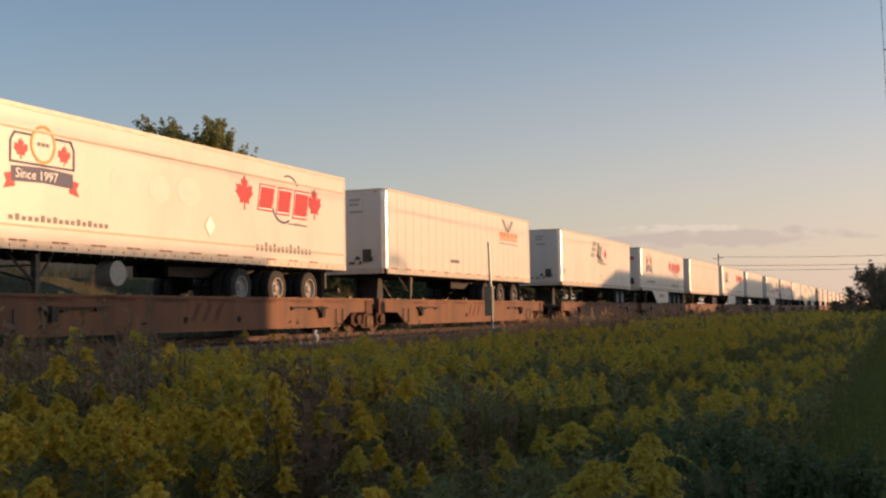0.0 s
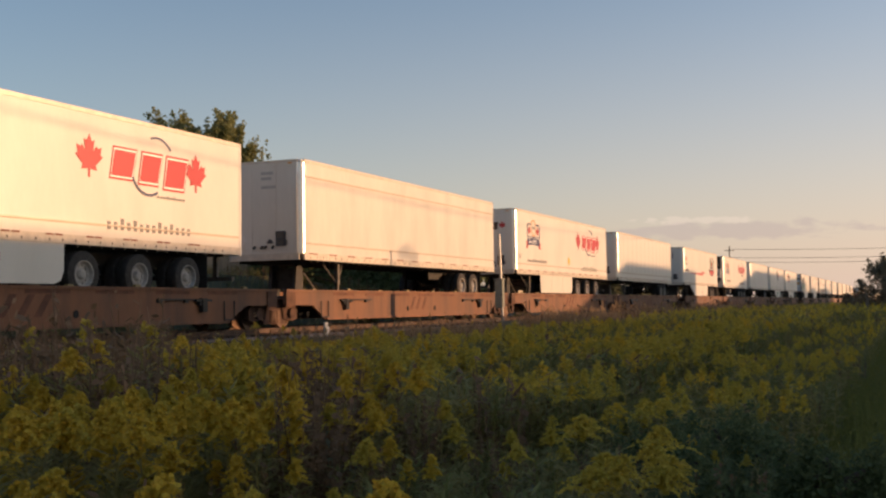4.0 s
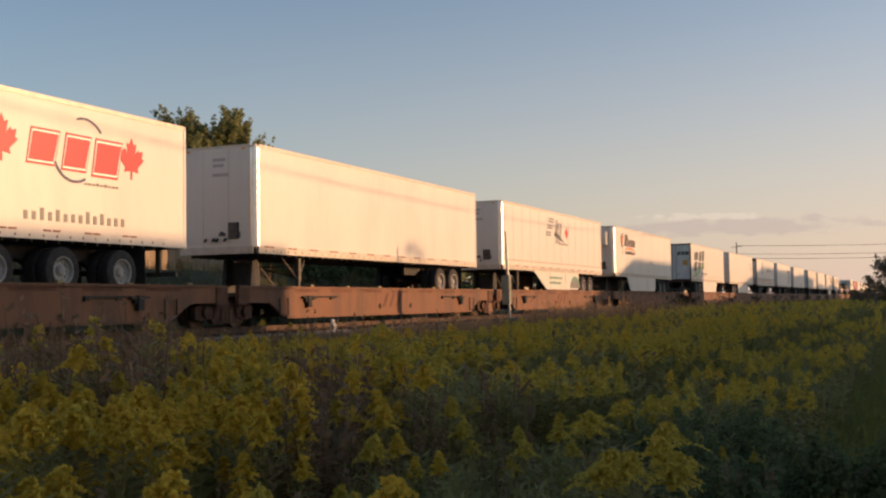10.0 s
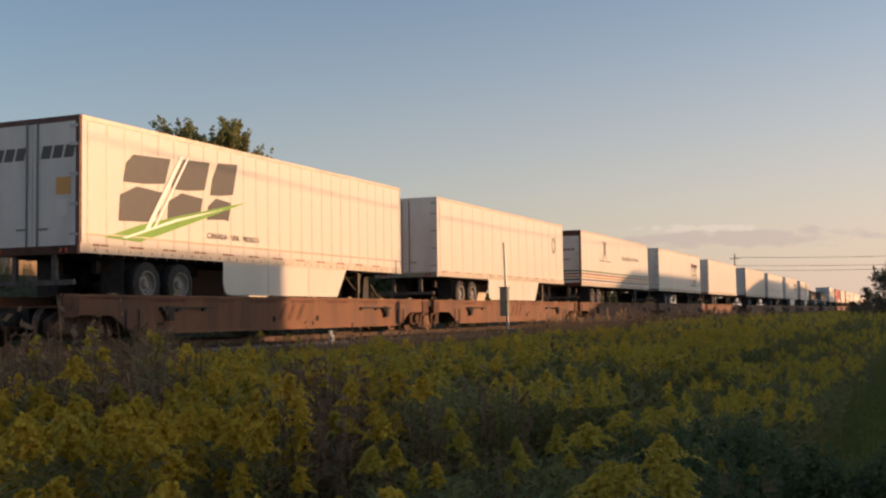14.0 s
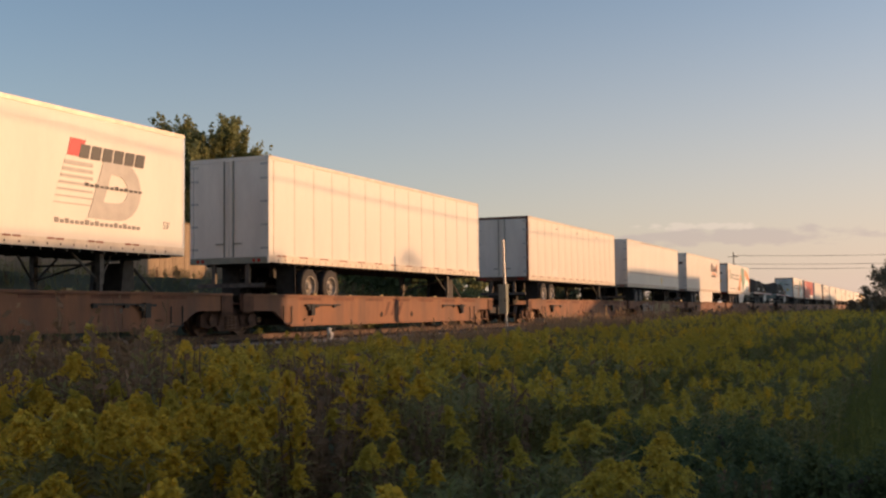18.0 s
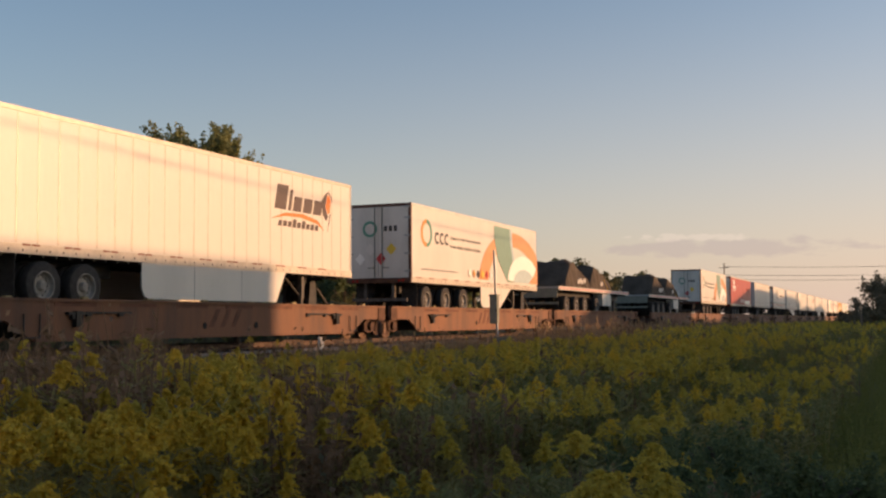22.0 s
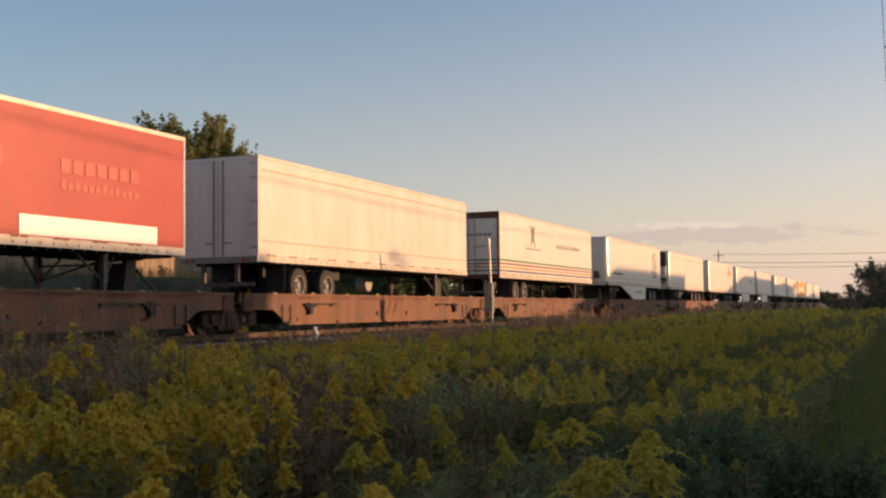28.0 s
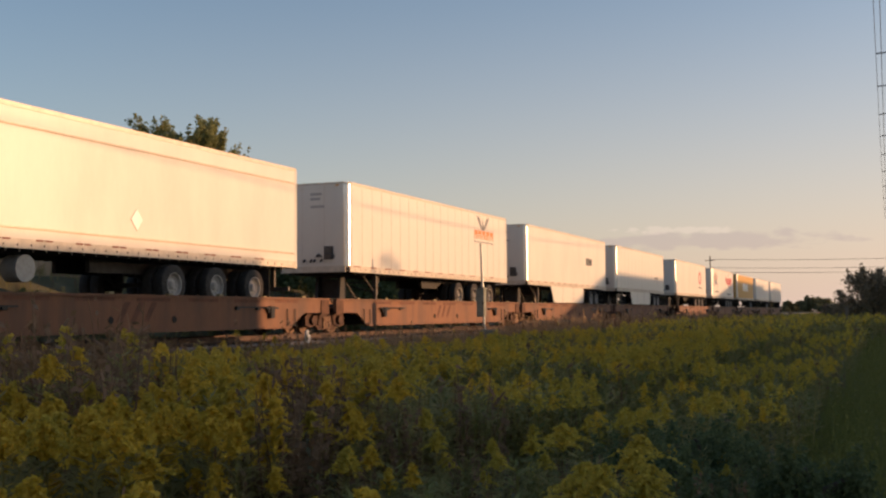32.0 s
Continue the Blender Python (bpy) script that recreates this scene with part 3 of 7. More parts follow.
PROTO = platform()
WHEELS = []          # (first axle, second axle) of each bogie
CARS, TRAILERS = [], []
FRONTS = [15.44, 34.66, 56.29, 76.0, 95.4, 114.5, 133.5, 154.93, 174.9, 194.21, 213.45, 232.62, 256.4, 275.63, 294.9, 314.3, 334.2, 356.55, 375.72, 395.11, 415.82,
          434.3, 456.0, 476.6, 495.47, 514.93, 535.0, 554.9, 574.6, 594.2, 613.5, 632.7, 654.25, 674.6, 694.6, 714.6, 734.4]


def travelled(t):
    return 16.8033 * t - 0.0097474 * t ** 2 + 0.0020772 * t ** 3 - 0.0000323976 * t ** 4


def hitch_parts(car, y):
    bm = shape((-0.55, 0.55, y - 0.4, y + 0.4, 1.02, 1.1), (-0.5, 0.5, y - 0.5, y + 0.5, 0, 0.08), (-0.36, 0.36, y + 0.06, y + 0.14, 0.3, 0.95))
    for sx in (-1, 1):
        prism(bm, [(y - 0.26, 0.08), (y + 0.26, 0.08), (y + 0.2, 1.02), (y - 0.14, 1.02)], sx * 0.42 - 0.06, sx * 0.42 + 0.06, "x")
    stand = part("trailer_hitch", bm, "steel", car, "dark folding hitch stand")
    for sx in (-1, 1):
        bm = bmesh.new()
        rod(bm, (sx * 0.5, y + 1.25, 0.05), (sx * 0.46, y + 0.26, 0.8), 0.04, 6)
        part("brace", bm, "gear", stand, "worn diagonal brace")


def coupling(car, y0, y1):
    bm = shape((-0.14, 0.14, min(y0, y1), max(y0, y1), -0.38, -0.12))
    box(bm, -0.24, 0.24, (y0 + y1) / 2 - 0.2, (y0 + y1) / 2 + 0.2, -0.44, -0.06)
    part("coupler", bm, "steel", car, "dark steel knuckle coupler")


def build_cars():
    """Five platforms to a unit share the bogies between them; couplers join the units."""
    starts = []
    for u in range(8):
        idx = [i for i in range(37) if (i + 3) // 5 == u]
        if idx:
            base = sum(FRONTS[i] - 0.75 - 19.25 * ((i + 3) % 5) for i in idx) / len(idx)
            starts += [(i, base + 19.25 * ((i + 3) % 5)) for i in idx]
    tagged(PROTO, "rust-brown articulated railway flatcar platform carrying a road trailer", "railway car", "platforms of the freight train")
    made = [PROTO] + [copy_thing(PROTO, Matrix()) for _ in starts[1:]]
    for car, (i, y) in zip(made, starts):
        k = (i + 3) % 5
        car.matrix_basis = pose(TRACK_X, y, DECK)
        f, w = bogie_parts_copy(car, 1.15 if k == 0 else -0.25)
        WHEELS.append(w)
        if k == 4 or i == 36:
            f, w = bogie_parts_copy(car, PLAT - 1.15 if k == 4 else PLAT + 0.25)
            WHEELS.append(w)
        if k == 0:
            coupling(car, -1.75, 0.2)
        if k == 4:
            coupling(car, PLAT - 0.2, PLAT + 1.75)
        rev = 12 <= i <= 26
        hitch_parts(car, FRONTS[i] - y + (14.95 if rev else 1.2))
        if i == 18:
            rnd = random.Random(8)
            for sx in (1,):
                for q in range(9):
                    yy = 3.2 + q * 0.42
                    for k in range(2):
                        bm = bmesh.new()
                        a, z0 = yy + 0.2 * k + 0.1 * rnd.random(), -0.55 + 0.2 * rnd.random()
                        lean, tall = rnd.uniform(-0.2, 0.25), rnd.uniform(0.3, 0.6)
                        prism(bm, [(a, z0), (a + 0.09, z0 - 0.03), (a + 0.1 + lean, z0 + tall), (a + lean - 0.02, z0 + tall + 0.03)], 1.33, 1.335 + 0.002 * k, "x")
                        part("sprayed_stroke", bm, "logo_faint" if k else "logo_slate", car, "sprayed scrawl stroke")
                part("repainted_patch", shape((1.33, 1.333, 7.6, 8.9, -0.6, 0.12)), "patch_pale", car, "pale repainted patch")
                part("repainted_patch", shape((1.33, 1.333, 9.3, 12.6, -0.45, 0.12)), "patch_pale", car, "pale repainted patch")
        CARS.append((car, y))


BOGIE = []


def bogie_parts_copy(car, y):
    """The first bogie is built, the others share its meshes."""
    if not BOGIE:
        BOGIE.extend(bogie_parts(car, y))
        return BOGIE[0], BOGIE[1]
    f = copy_thing(BOGIE[0], pose(0, y, RAIL_Z - DECK + 0.42))
    f.parent = car
    return f, [c for c in sorted(f.children, key=lambda o: o.location.y) if c.name.startswith("wheelset")]


# ---- the road trailers ----
LEN, TOP, LOW, HALF = 16.15, 4.11, 1.13, 1.295


class Side:
    """The trailer's side that faces the meadow: u runs from its leading end, z from the deck."""

    def __init__(self, thing, rev):
        self.thing, self.rev = thing, rev

    def flat(self, name, polys, material, label="", depth=0.006, out=0.0):
        bm = bmesh.new()
        weld = len(polys) > 8 and any(abs(a - c) + abs(b - d) < 1e-6 for a, b in polys[0] for c, d in polys[1])
        for k, poly in enumerate(polys):
            up = depth + (0 if weld else 0.0007 * k if len(polys) < 9 else 0)
            if self.rev:
                prism(bm, [(LEN - u, z) for u, z in poly], -HALF - out - up, -HALF - out + 0.002, "x")
            else:
                prism(bm, poly, HALF + out - 0.002, HALF + out + up, "x")
        if weld:
            bmesh.ops.remove_doubles(bm, verts=bm.verts, dist=1e-5)
        ob = part(name, bm, material, self.thing, label)
        if len(polys) > 5 and not weld:
            ob["kind"] = "stuff"
        return ob

    def bars(self, name, u, z, w, h, material, n=1, gap=0.35, label="", slant=0.0, out=0.0):
        """A line of lettering as n plain bars."""
        bw = w / (n + (n - 1) * gap)
        polys = []
        for i in range(n):
            a = u + i * bw * (1 + gap)
            t = h * (1, 0.68, 0.7, 0.66, 0.95, 0.7)[(i * 5 + n) % 6] if n > 7 else h
            polys.append([(a, z), (a + bw, z), (a + bw + slant * t, z + t), (a + slant * t, z + t)])
        return self.flat(name, polys, material, label, out=out)

    def text(self, name, words, u, z, h, material, label="", shear=0.0, out=0.004):
        cu = bpy.data.curves.new("lettering", "FONT")
        cu.body, cu.size, cu.extrude, cu.shear, cu.resolution_u = words, h * 1.4, 0.002, shear, 2
        tmp = bpy.data.objects.new("lettering", cu)
        me = bpy.data.meshes.new_from_object(tmp)
        bpy.data.objects.remove(tmp)
        me.materials.append(M[material])
        ob = part(name, me, material, self.thing, label)
        if len(words) > 4:
            ob["kind"] = "stuff"
        if self.rev:
            ob.matrix_basis = Matrix(((0, 0, -1, -HALF - out), (-1, 0, 0, LEN - u), (0, 1, 0, z), (0, 0, 0, 1)))
        else:
            ob.matrix_basis = Matrix(((0, 0, 1, HALF + out), (1, 0, 0, u), (0, 1, 0, z), (0, 0, 0, 1)))
        return ob


def disc(u, z, r, ry=None, n=28, a0=0.0, a1=360.0):
    ry = ry or r
    m = n if a1 - a0 >= 360 else n + 1
    return [(u + r * math.cos(radians(a0 + (a1 - a0) * i / n)), z + ry * math.sin(radians(a0 + (a1 - a0) * i / n))) for i in range(m)]


def ring(u, z, r0, r1, n=32, a0=0, a1=360, sy=1.0):
    out = []
    for i in range(n):
        a, b = radians(a0 + (a1 - a0) * i / n), radians(a0 + (a1 - a0) * (i + 1) / n)
        out.append([(u + r0 * math.cos(a), z + sy * r0 * math.sin(a)), (u + r1 * math.cos(a), z + sy * r1 * math.sin(a)),
                    (u + r1 * math.cos(b), z + sy * r1 * math.sin(b)), (u + r0 * math.cos(b), z + sy * r0 * math.sin(b))])
    return out


def maple(u, z, s):
    """A plain maple leaf s high."""
    half = [(0.03, 0), (0.03, 0.2), (0.26, 0.17), (0.22, 0.28), (0.46, 0.5), (0.38, 0.54), (0.42, 0.72), (0.28, 0.68), (0.25, 0.74), (0.13, 0.6), (0.18, 0.88), (0.09, 0.83), (0, 1)]
    right = [(u + s * a, z + s * b) for a, b in half]
    left = [(u - s * a, z + s * b) for a, b in half[-2::-1]]
    return right + left


SHARED = {}


def once(key, make):
    key = (key, LEN, TOP)
    if key not in SHARED:
        SHARED[key] = make()
    return SHARED[key]


def body_mesh(colour):
    bm = bmesh.new()
    r, pts = 0.16, []
    for cx, cy, a0 in ((HALF - r, r, -90), (HALF - 0.02, LEN - 0.02, 0), (-HALF + 0.02, LEN - 0.02, 90), (-HALF + r, r, 180)):
        rr = r if cy == r else 0.02
        steps = 6 if cy == r else 1
        for i in range(steps + 1):
            a = radians(a0 + 90 * i / steps)
            pts.append((cx + rr * math.cos(a), cy + rr * math.sin(a)))
    prism(bm, pts, LOW + 0.17, TOP - 0.05, "z")
    return mesh_of("body", bm, colour, True)


def roof_mesh():
    bm = shape((-HALF + 0.03, HALF - 0.03, 0.05, LEN - 0.02, TOP - 0.05, TOP - 0.01))
    return mesh_of("roof", bm, "alu")


def top_rail_mesh(colour):
    bm = bmesh.new()
    for sx in (-1, 1):
        a, b = sorted((sx * (HALF - 0.01), sx * (HALF + 0.012)))
        box(bm, a, b, 0.14, LEN - 0.01, TOP - 0.1, TOP)
    box(bm, -HALF + 0.14, HALF - 0.14, -0.012, 0.02, TOP - 0.07, TOP)
    return mesh_of("top_rail", bm, colour)


def bottom_rail_mesh(colour):
    bm = bmesh.new()
    for sx in (-1, 1):
        a, b = sorted((sx * (HALF - 0.03), sx * (HALF + 0.014)))
        box(bm, a, b, 0.12, LEN - 0.01, LOW, LOW + 0.2)
    box(bm, -HALF + 0.1, HALF - 0.1, -0.014, 0.03, LOW, LOW + 0.2)
    return mesh_of("bottom_rail", bm, colour)


def floor_mesh():
    bm = shape((-HALF + 0.04, HALF - 0.04, 0.05, LEN - 0.05, LOW + 0.03, LOW + 0.17))
    for i in range(int((LEN - 0.9) / 0.39)):
        y = 0.6 + i * 0.39
        box(bm, -HALF + 0.05, HALF - 0.05, y - 0.03, y + 0.03, LOW - 0.06, LOW + 0.03)
    return mesh_of("floor_frame", bm, "steel")


def tyre_mesh():
    bm = bmesh.new()
    prof = [(0.28, -0.14), (0.42, -0.15), (0.49, -0.13), (0.505, -0.10), (0.505, 0.10), (0.49, 0.13), (0.42, 0.15), (0.28, 0.14), (0.277, -0.139)]
    lathe(bm, prof, seg=26, cap=False)
    return mesh_of("tyre", bm, "tyre", True)


def rim_mesh(key):
    bm = bmesh.new()
    lathe(bm, [(0.29, 0.02), (0.30, 0.155), (0.275, 0.152), (0.255, 0.07), (0.2, 0.03), (0.12, 0.04), (0.105, 0.09), (0.08, 0.12), (0.03, 0.125)], seg=20)
    for i in range(10):
        a = radians(36 * i)
        rod(bm, (0.04, 0.2 * math.cos(a), 0.2 * math.sin(a)), (0.075, 0.2 * math.cos(a), 0.2 * math.sin(a)), 0.025, 6)
    return mesh_of("rim", bm, key, True)


def wheel(thing, x, y, rim):
    """A pair of tyres at one end of an axle, with the outer rim."""
    s = 1 if x > 0 else -1
    outer = part("wheel", once("tyre", tyre_mesh), "tyre", thing)
    outer.location = (x - s * 0.16, y, 0.505)
    if s < 0:
        outer.rotation_euler = (0, 0, math.pi)
    part("rim", once("rim" + rim, lambda: rim_mesh(rim)), rim, outer, "pale steel wheel rim" if rim == "rim" else "dusty wheel rim")
    inner = part("wheel", once("tyre", tyre_mesh), "tyre", thing)
    inner.location = (x - s * 0.50, y, 0.505)


def running_gear(thing, axles, rim, back, step):
    last = LEN - back
    bm = shape((-0.55, -0.42, last - step * axles - 0.4, last + 0.9, 0.75, LOW + 0.03), (0.42, 0.55, last - step * axles - 0.4, last + 0.9, 0.75, LOW + 0.03))
    for k in range(axles):
        y = last - k * step
        rod(bm, (-1.0, y, 0.505), (1.0, y, 0.505), 0.07, 8)
        for sx in (-1, 1):
            rod(bm, (sx * 0.48, y - 0.5, 0.78), (sx * 0.48, y, 0.5), 0.06, 6)
            rod(bm, (sx * 0.48, y + 0.1, 0.55), (sx * 0.48, y + 0.1, 0.85), 0.12, 8)
        for x in (1.29, -1.29):
            wheel(thing, x, y, rim)
    part("axle_frame", bm, "steel", thing, "dark sliding axle frame")
    for sx in (-1, 1):
        bm = shape((sx * 1.25 - 0.01 if sx < 0 else 0.62, sx * 0.62 if sx < 0 else 1.25, last + 0.82, last + 0.835, 0.25, LOW + 0.02))
        part("mud_flap", bm, "tyre", thing, "black rubber mud flap")


def gear_mesh():
    bm = bmesh.new()
    for sx in (-1, 1):
        box(bm, sx * 0.95 - 0.07, sx * 0.95 + 0.07, 2.68, 2.82, 0.42, LOW + 0.03)
        box(bm, sx * 0.95 - 0.05, sx * 0.95 + 0.05, 2.70, 2.80, 0.1, 0.42)
        rod(bm, (sx * 0.95, 2.75, 0.45), (sx * 0.75, 3.5, LOW), 0.03, 6)
        rod(bm, (sx * 0.95, 2.75, 0.45), (sx * 0.75, 2.1, LOW), 0.03, 6)
    rod(bm, (-0.95, 2.75, 0.95), (0.95, 2.75, 0.5), 0.025, 6)
    rod(bm, (-0.95, 2.75, 0.85), (0.95, 2.75, 0.85), 0.025, 6)
    return mesh_of("landing_leg", bm, "gear")


def landing_gear(thing):
    g = part("landing_gear", once("gear", gear_mesh), "gear", thing, "dark grimy landing legs with cross braces")
    for sx in (-1, 1):
        part("foot", shape((sx * 0.95 - 0.13, sx * 0.95 + 0.13, 2.62, 2.88, 0.06, 0.1)), "gear", g)


def spare(thing, y):
    bm = bmesh.new()
    rod(bm, (0.7, y, 0.74), (1.12, y, 0.74), 0.29, 20)
    part("fuel_tank", bm, "rim", thing, "round white end of a slung tank", True)


def corner_mesh(sx):
    """A rounded metal post at one upright corner of the nose."""
    bm = bmesh.new()
    r = 0.16
    ring0, ring1 = [], []
    for i in range(9):
        a = radians(-95 + 100 * i / 8)
        x, y = sx * (HALF - r + (r + 0.008) * math.cos(a)), r + (r + 0.008) * math.sin(a)
        ring0.append(bm.verts.new((x, y, LOW + 0.2))); ring1.append(bm.verts.new((x, y, TOP - 0.1)))
    for i in range(8):
        bm.faces.new((ring0[i], ring0[i + 1], ring1[i + 1], ring1[i]))
    return mesh_of("corner_post", bm, "bright", True)


def nose_kit(thing, kind):
    for sx in (-1, 1):
        part("corner_post", once("corner%d" % sx, lambda: corner_mesh(sx)), "bright", thing, "bright rounded nose corner post")
    if kind != "cooled":
        b = part("connection_box", shape((0.42, 0.74, -0.05, 0.0, LOW + 0.42, LOW + 0.86)), "band", thing, "dark hose connection box")
        part("box_cover", shape((0.45, 0.71, -0.07, -0.05, LOW + 0.66, LOW + 0.83), (0.47, 0.69, -0.065, -0.05, LOW + 0.46, LOW + 0.6)), "gear", b)
        bm = bmesh.new()
        prism(bm, [(0.08, LOW + 0.5), (0.34, LOW + 0.5), (0.26, LOW + 0.6), (0.2, LOW + 0.63), (0.15, LOW + 0.6)], -0.03, 0.0, "y")
        part("lamp_bracket", bm, "band", thing, "small dark bracket")
        bm = bmesh.new()
        prism(bm, [(-1.0, LOW + 0.62), (-0.8, LOW + 0.4), (-0.6, LOW + 0.62), (-0.8, LOW + 0.84)], -0.006, 0.0, "y")
        part("placard_plate", bm, "logo_ghost", thing, "faded diamond placard plate")
        if kind == "leaf":
            for x in (-0.98, 0.66):
                bm = bmesh.new()
                prism(bm, maple(x, 3.18, 0.36), -0.006, 0.0, "y")
                part("nose_leaf", bm, "logo_red", thing, "red maple leaf on the nose")
            for x in (-0.72, -0.3, 0.08):
                bm = bmesh.new()
                prism(bm, [(x, 3.16), (x + 0.34, 3.16), (x + 0.4, 3.5), (x + 0.06, 3.5)], -0.006, 0.0, "y")
                part("nose_block", bm, "logo_umber", thing, "dark red logo block on the nose")
            part("nose_line", shape((-0.42, 0.1, -0.005, 0.0, 2.86, 2.92)), "logo_faint", thing, "faded line of lettering as a bar")
        if kind in ("round", "ring"):
            bm = bmesh.new()
            r = 0.5 if kind == "round" else 0.24
            for q in ring(-0.1, 3.45, r, r + 0.05, 20, sy=0.72 if kind == "round" else 1.2):
                prism(bm, q, -0.006, 0.0, "y")
            bmesh.ops.remove_doubles(bm, verts=bm.verts, dist=1e-5)
            part("nose_ring", bm, "logo_umber", thing, "dark ring on the nose")
            if kind == "round":
                bm = bmesh.new()
                prism(bm, disc(-0.1, 3.42, 0.36, 0.2, 16, 180, 360), -0.006, 0.0, "y")
                part("nose_badge", bm, "logo_red", thing, "red half disc on the nose")
                part("nose_block", shape((-0.42, 0.22, -0.007, 0.0, 3.44, 3.66)), "logo_umber", thing, "dark band on the nose")
                part("nose_line", shape((-0.3, 0.1, -0.005, 0.0, 2.9, 2.98)), "logo_faint", thing, "faded line of lettering as a bar")
        if kind == "plain":
            for z, w in ((TOP - 0.42, 0.42), (TOP - 0.58, 0.36), (TOP - 0.84, 0.52)):
                part("nose_line", shape((-0.1, -0.1 + w, -0.005, 0.0, z, z + 0.09)), "logo_faint", thing, "faded line of lettering as a bar")
    for z in (LOW + 0.3, TOP - 0.2):
        bm = bmesh.new()
        for k in range(22):
            box(bm, -1.12 + k * 0.105, -1.095 + k * 0.105, -0.005, 0.0, z, z + 0.02)
        part("rivet_row", bm, "rail_alu", thing, "row of rivets")["kind"] = "stuff"
    bm = bmesh.new()
    for x in (-0.32, -0.06, 0.06, 0.32):
        rod(bm, (x, -0.09, LOW + 0.36), (x, 0.0, LOW + 0.42), 0.035, 8)
    part("hose_coupling", bm, "steel", thing, "dark hose couplings")
    for x in (-0.42, 0.41):
        part("nose_seam", shape((x, x + 0.01, -0.006, 0.0, LOW + 0.2, TOP - 0.1)), "rail_alu", thing, "riveted nose seam")
    part("nose_label", shape((0.55, 0.8, -0.006, 0.0, LOW + 0.45, LOW + 0.6)), "logo_grey", thing, "small grey plate on the nose")
    bm = bmesh.new()
    for sx in (-1, 1):
        box(bm, sx * 0.9 - 0.06, sx * 0.9 + 0.06, -0.02, 0.0, TOP - 0.13, TOP - 0.08)
    part("marker_lamp", bm, "logo_amber", thing, "small amber marker lamps")


def reefer_unit(thing, sticker="logo_red"):
    """The cooling machine on the nose: black grille above, white cowl below."""
    bm = shape((-1.06, 1.06, -0.40, 0.0, 2.03, 2.88))
    bmesh.ops.bevel(bm, geom=list(bm.edges), offset=0.03, segments=2, affect="EDGES")
    u = part("cooling_unit", bm, "white", thing, "white cooling unit on the nose")
    bm = shape((-1.08, 0.42, -0.42, 0.0, 2.885, 4.0))
    bmesh.ops.bevel(bm, geom=list(bm.edges), offset=0.06, segments=2, affect="EDGES")
    part("grille", bm, "dark", u, "black grille of the cooling unit")
    bm = shape((0.45, 1.08, -0.42, 0.0, 2.885, 4.0))
    bmesh.ops.bevel(bm, geom=list(bm.edges), offset=0.06, segments=2, affect="EDGES")
    part("grille", bm, "dark", u, "black side grille of the cooling unit")
    for k in range(8):
        part("louvre", shape((0.58, 0.98, -0.425, -0.39, 2.12 + k * 0.085, 2.16 + k * 0.085)), "logo_pale", u)
        part("slot", shape((0.58, 0.98, -0.405, -0.39, 2.165 + k * 0.085, 2.2 + k * 0.085)), "band", u)
    part("seam", shape((0.42, 0.435, -0.406, -0.39, 2.06, 2.86)), "logo_grey", u)
    part("badge", shape((-0.62, -0.54, -0.408, -0.39, 2.62, 2.7), (-0.42, -0.02, -0.408, -0.39, 2.6, 2.72), (0.08, 0.16, -0.408, -0.39, 2.62, 2.7)), sticker, u, "small coloured badge bars")
    bm = shape((-1.07, 1.07, -0.41, 0.0, 1.74, 2.025))
    bmesh.ops.bevel(bm, geom=list(bm.edges), offset=0.04, segments=2, affect="EDGES")
    part("cowl", bm, "band", u, "slate grey lower cowl")
    part("drip_tray", shape((-0.5, 0.95, -0.3, 0.0, 1.5, 1.735)), "rim_dirty", u, "stained drip tray")
    rod_bm = bmesh.new()
    rod(rod_bm, (0.3, -0.1, 1.74), (0.35, -0.1, 1.15), 0.05, 6)
    rod(rod_bm, (-0.5, -0.1, 1.74), (-0.45, -0.05, 1.2), 0.03, 6)
    part("hose", rod_bm, "steel", u)


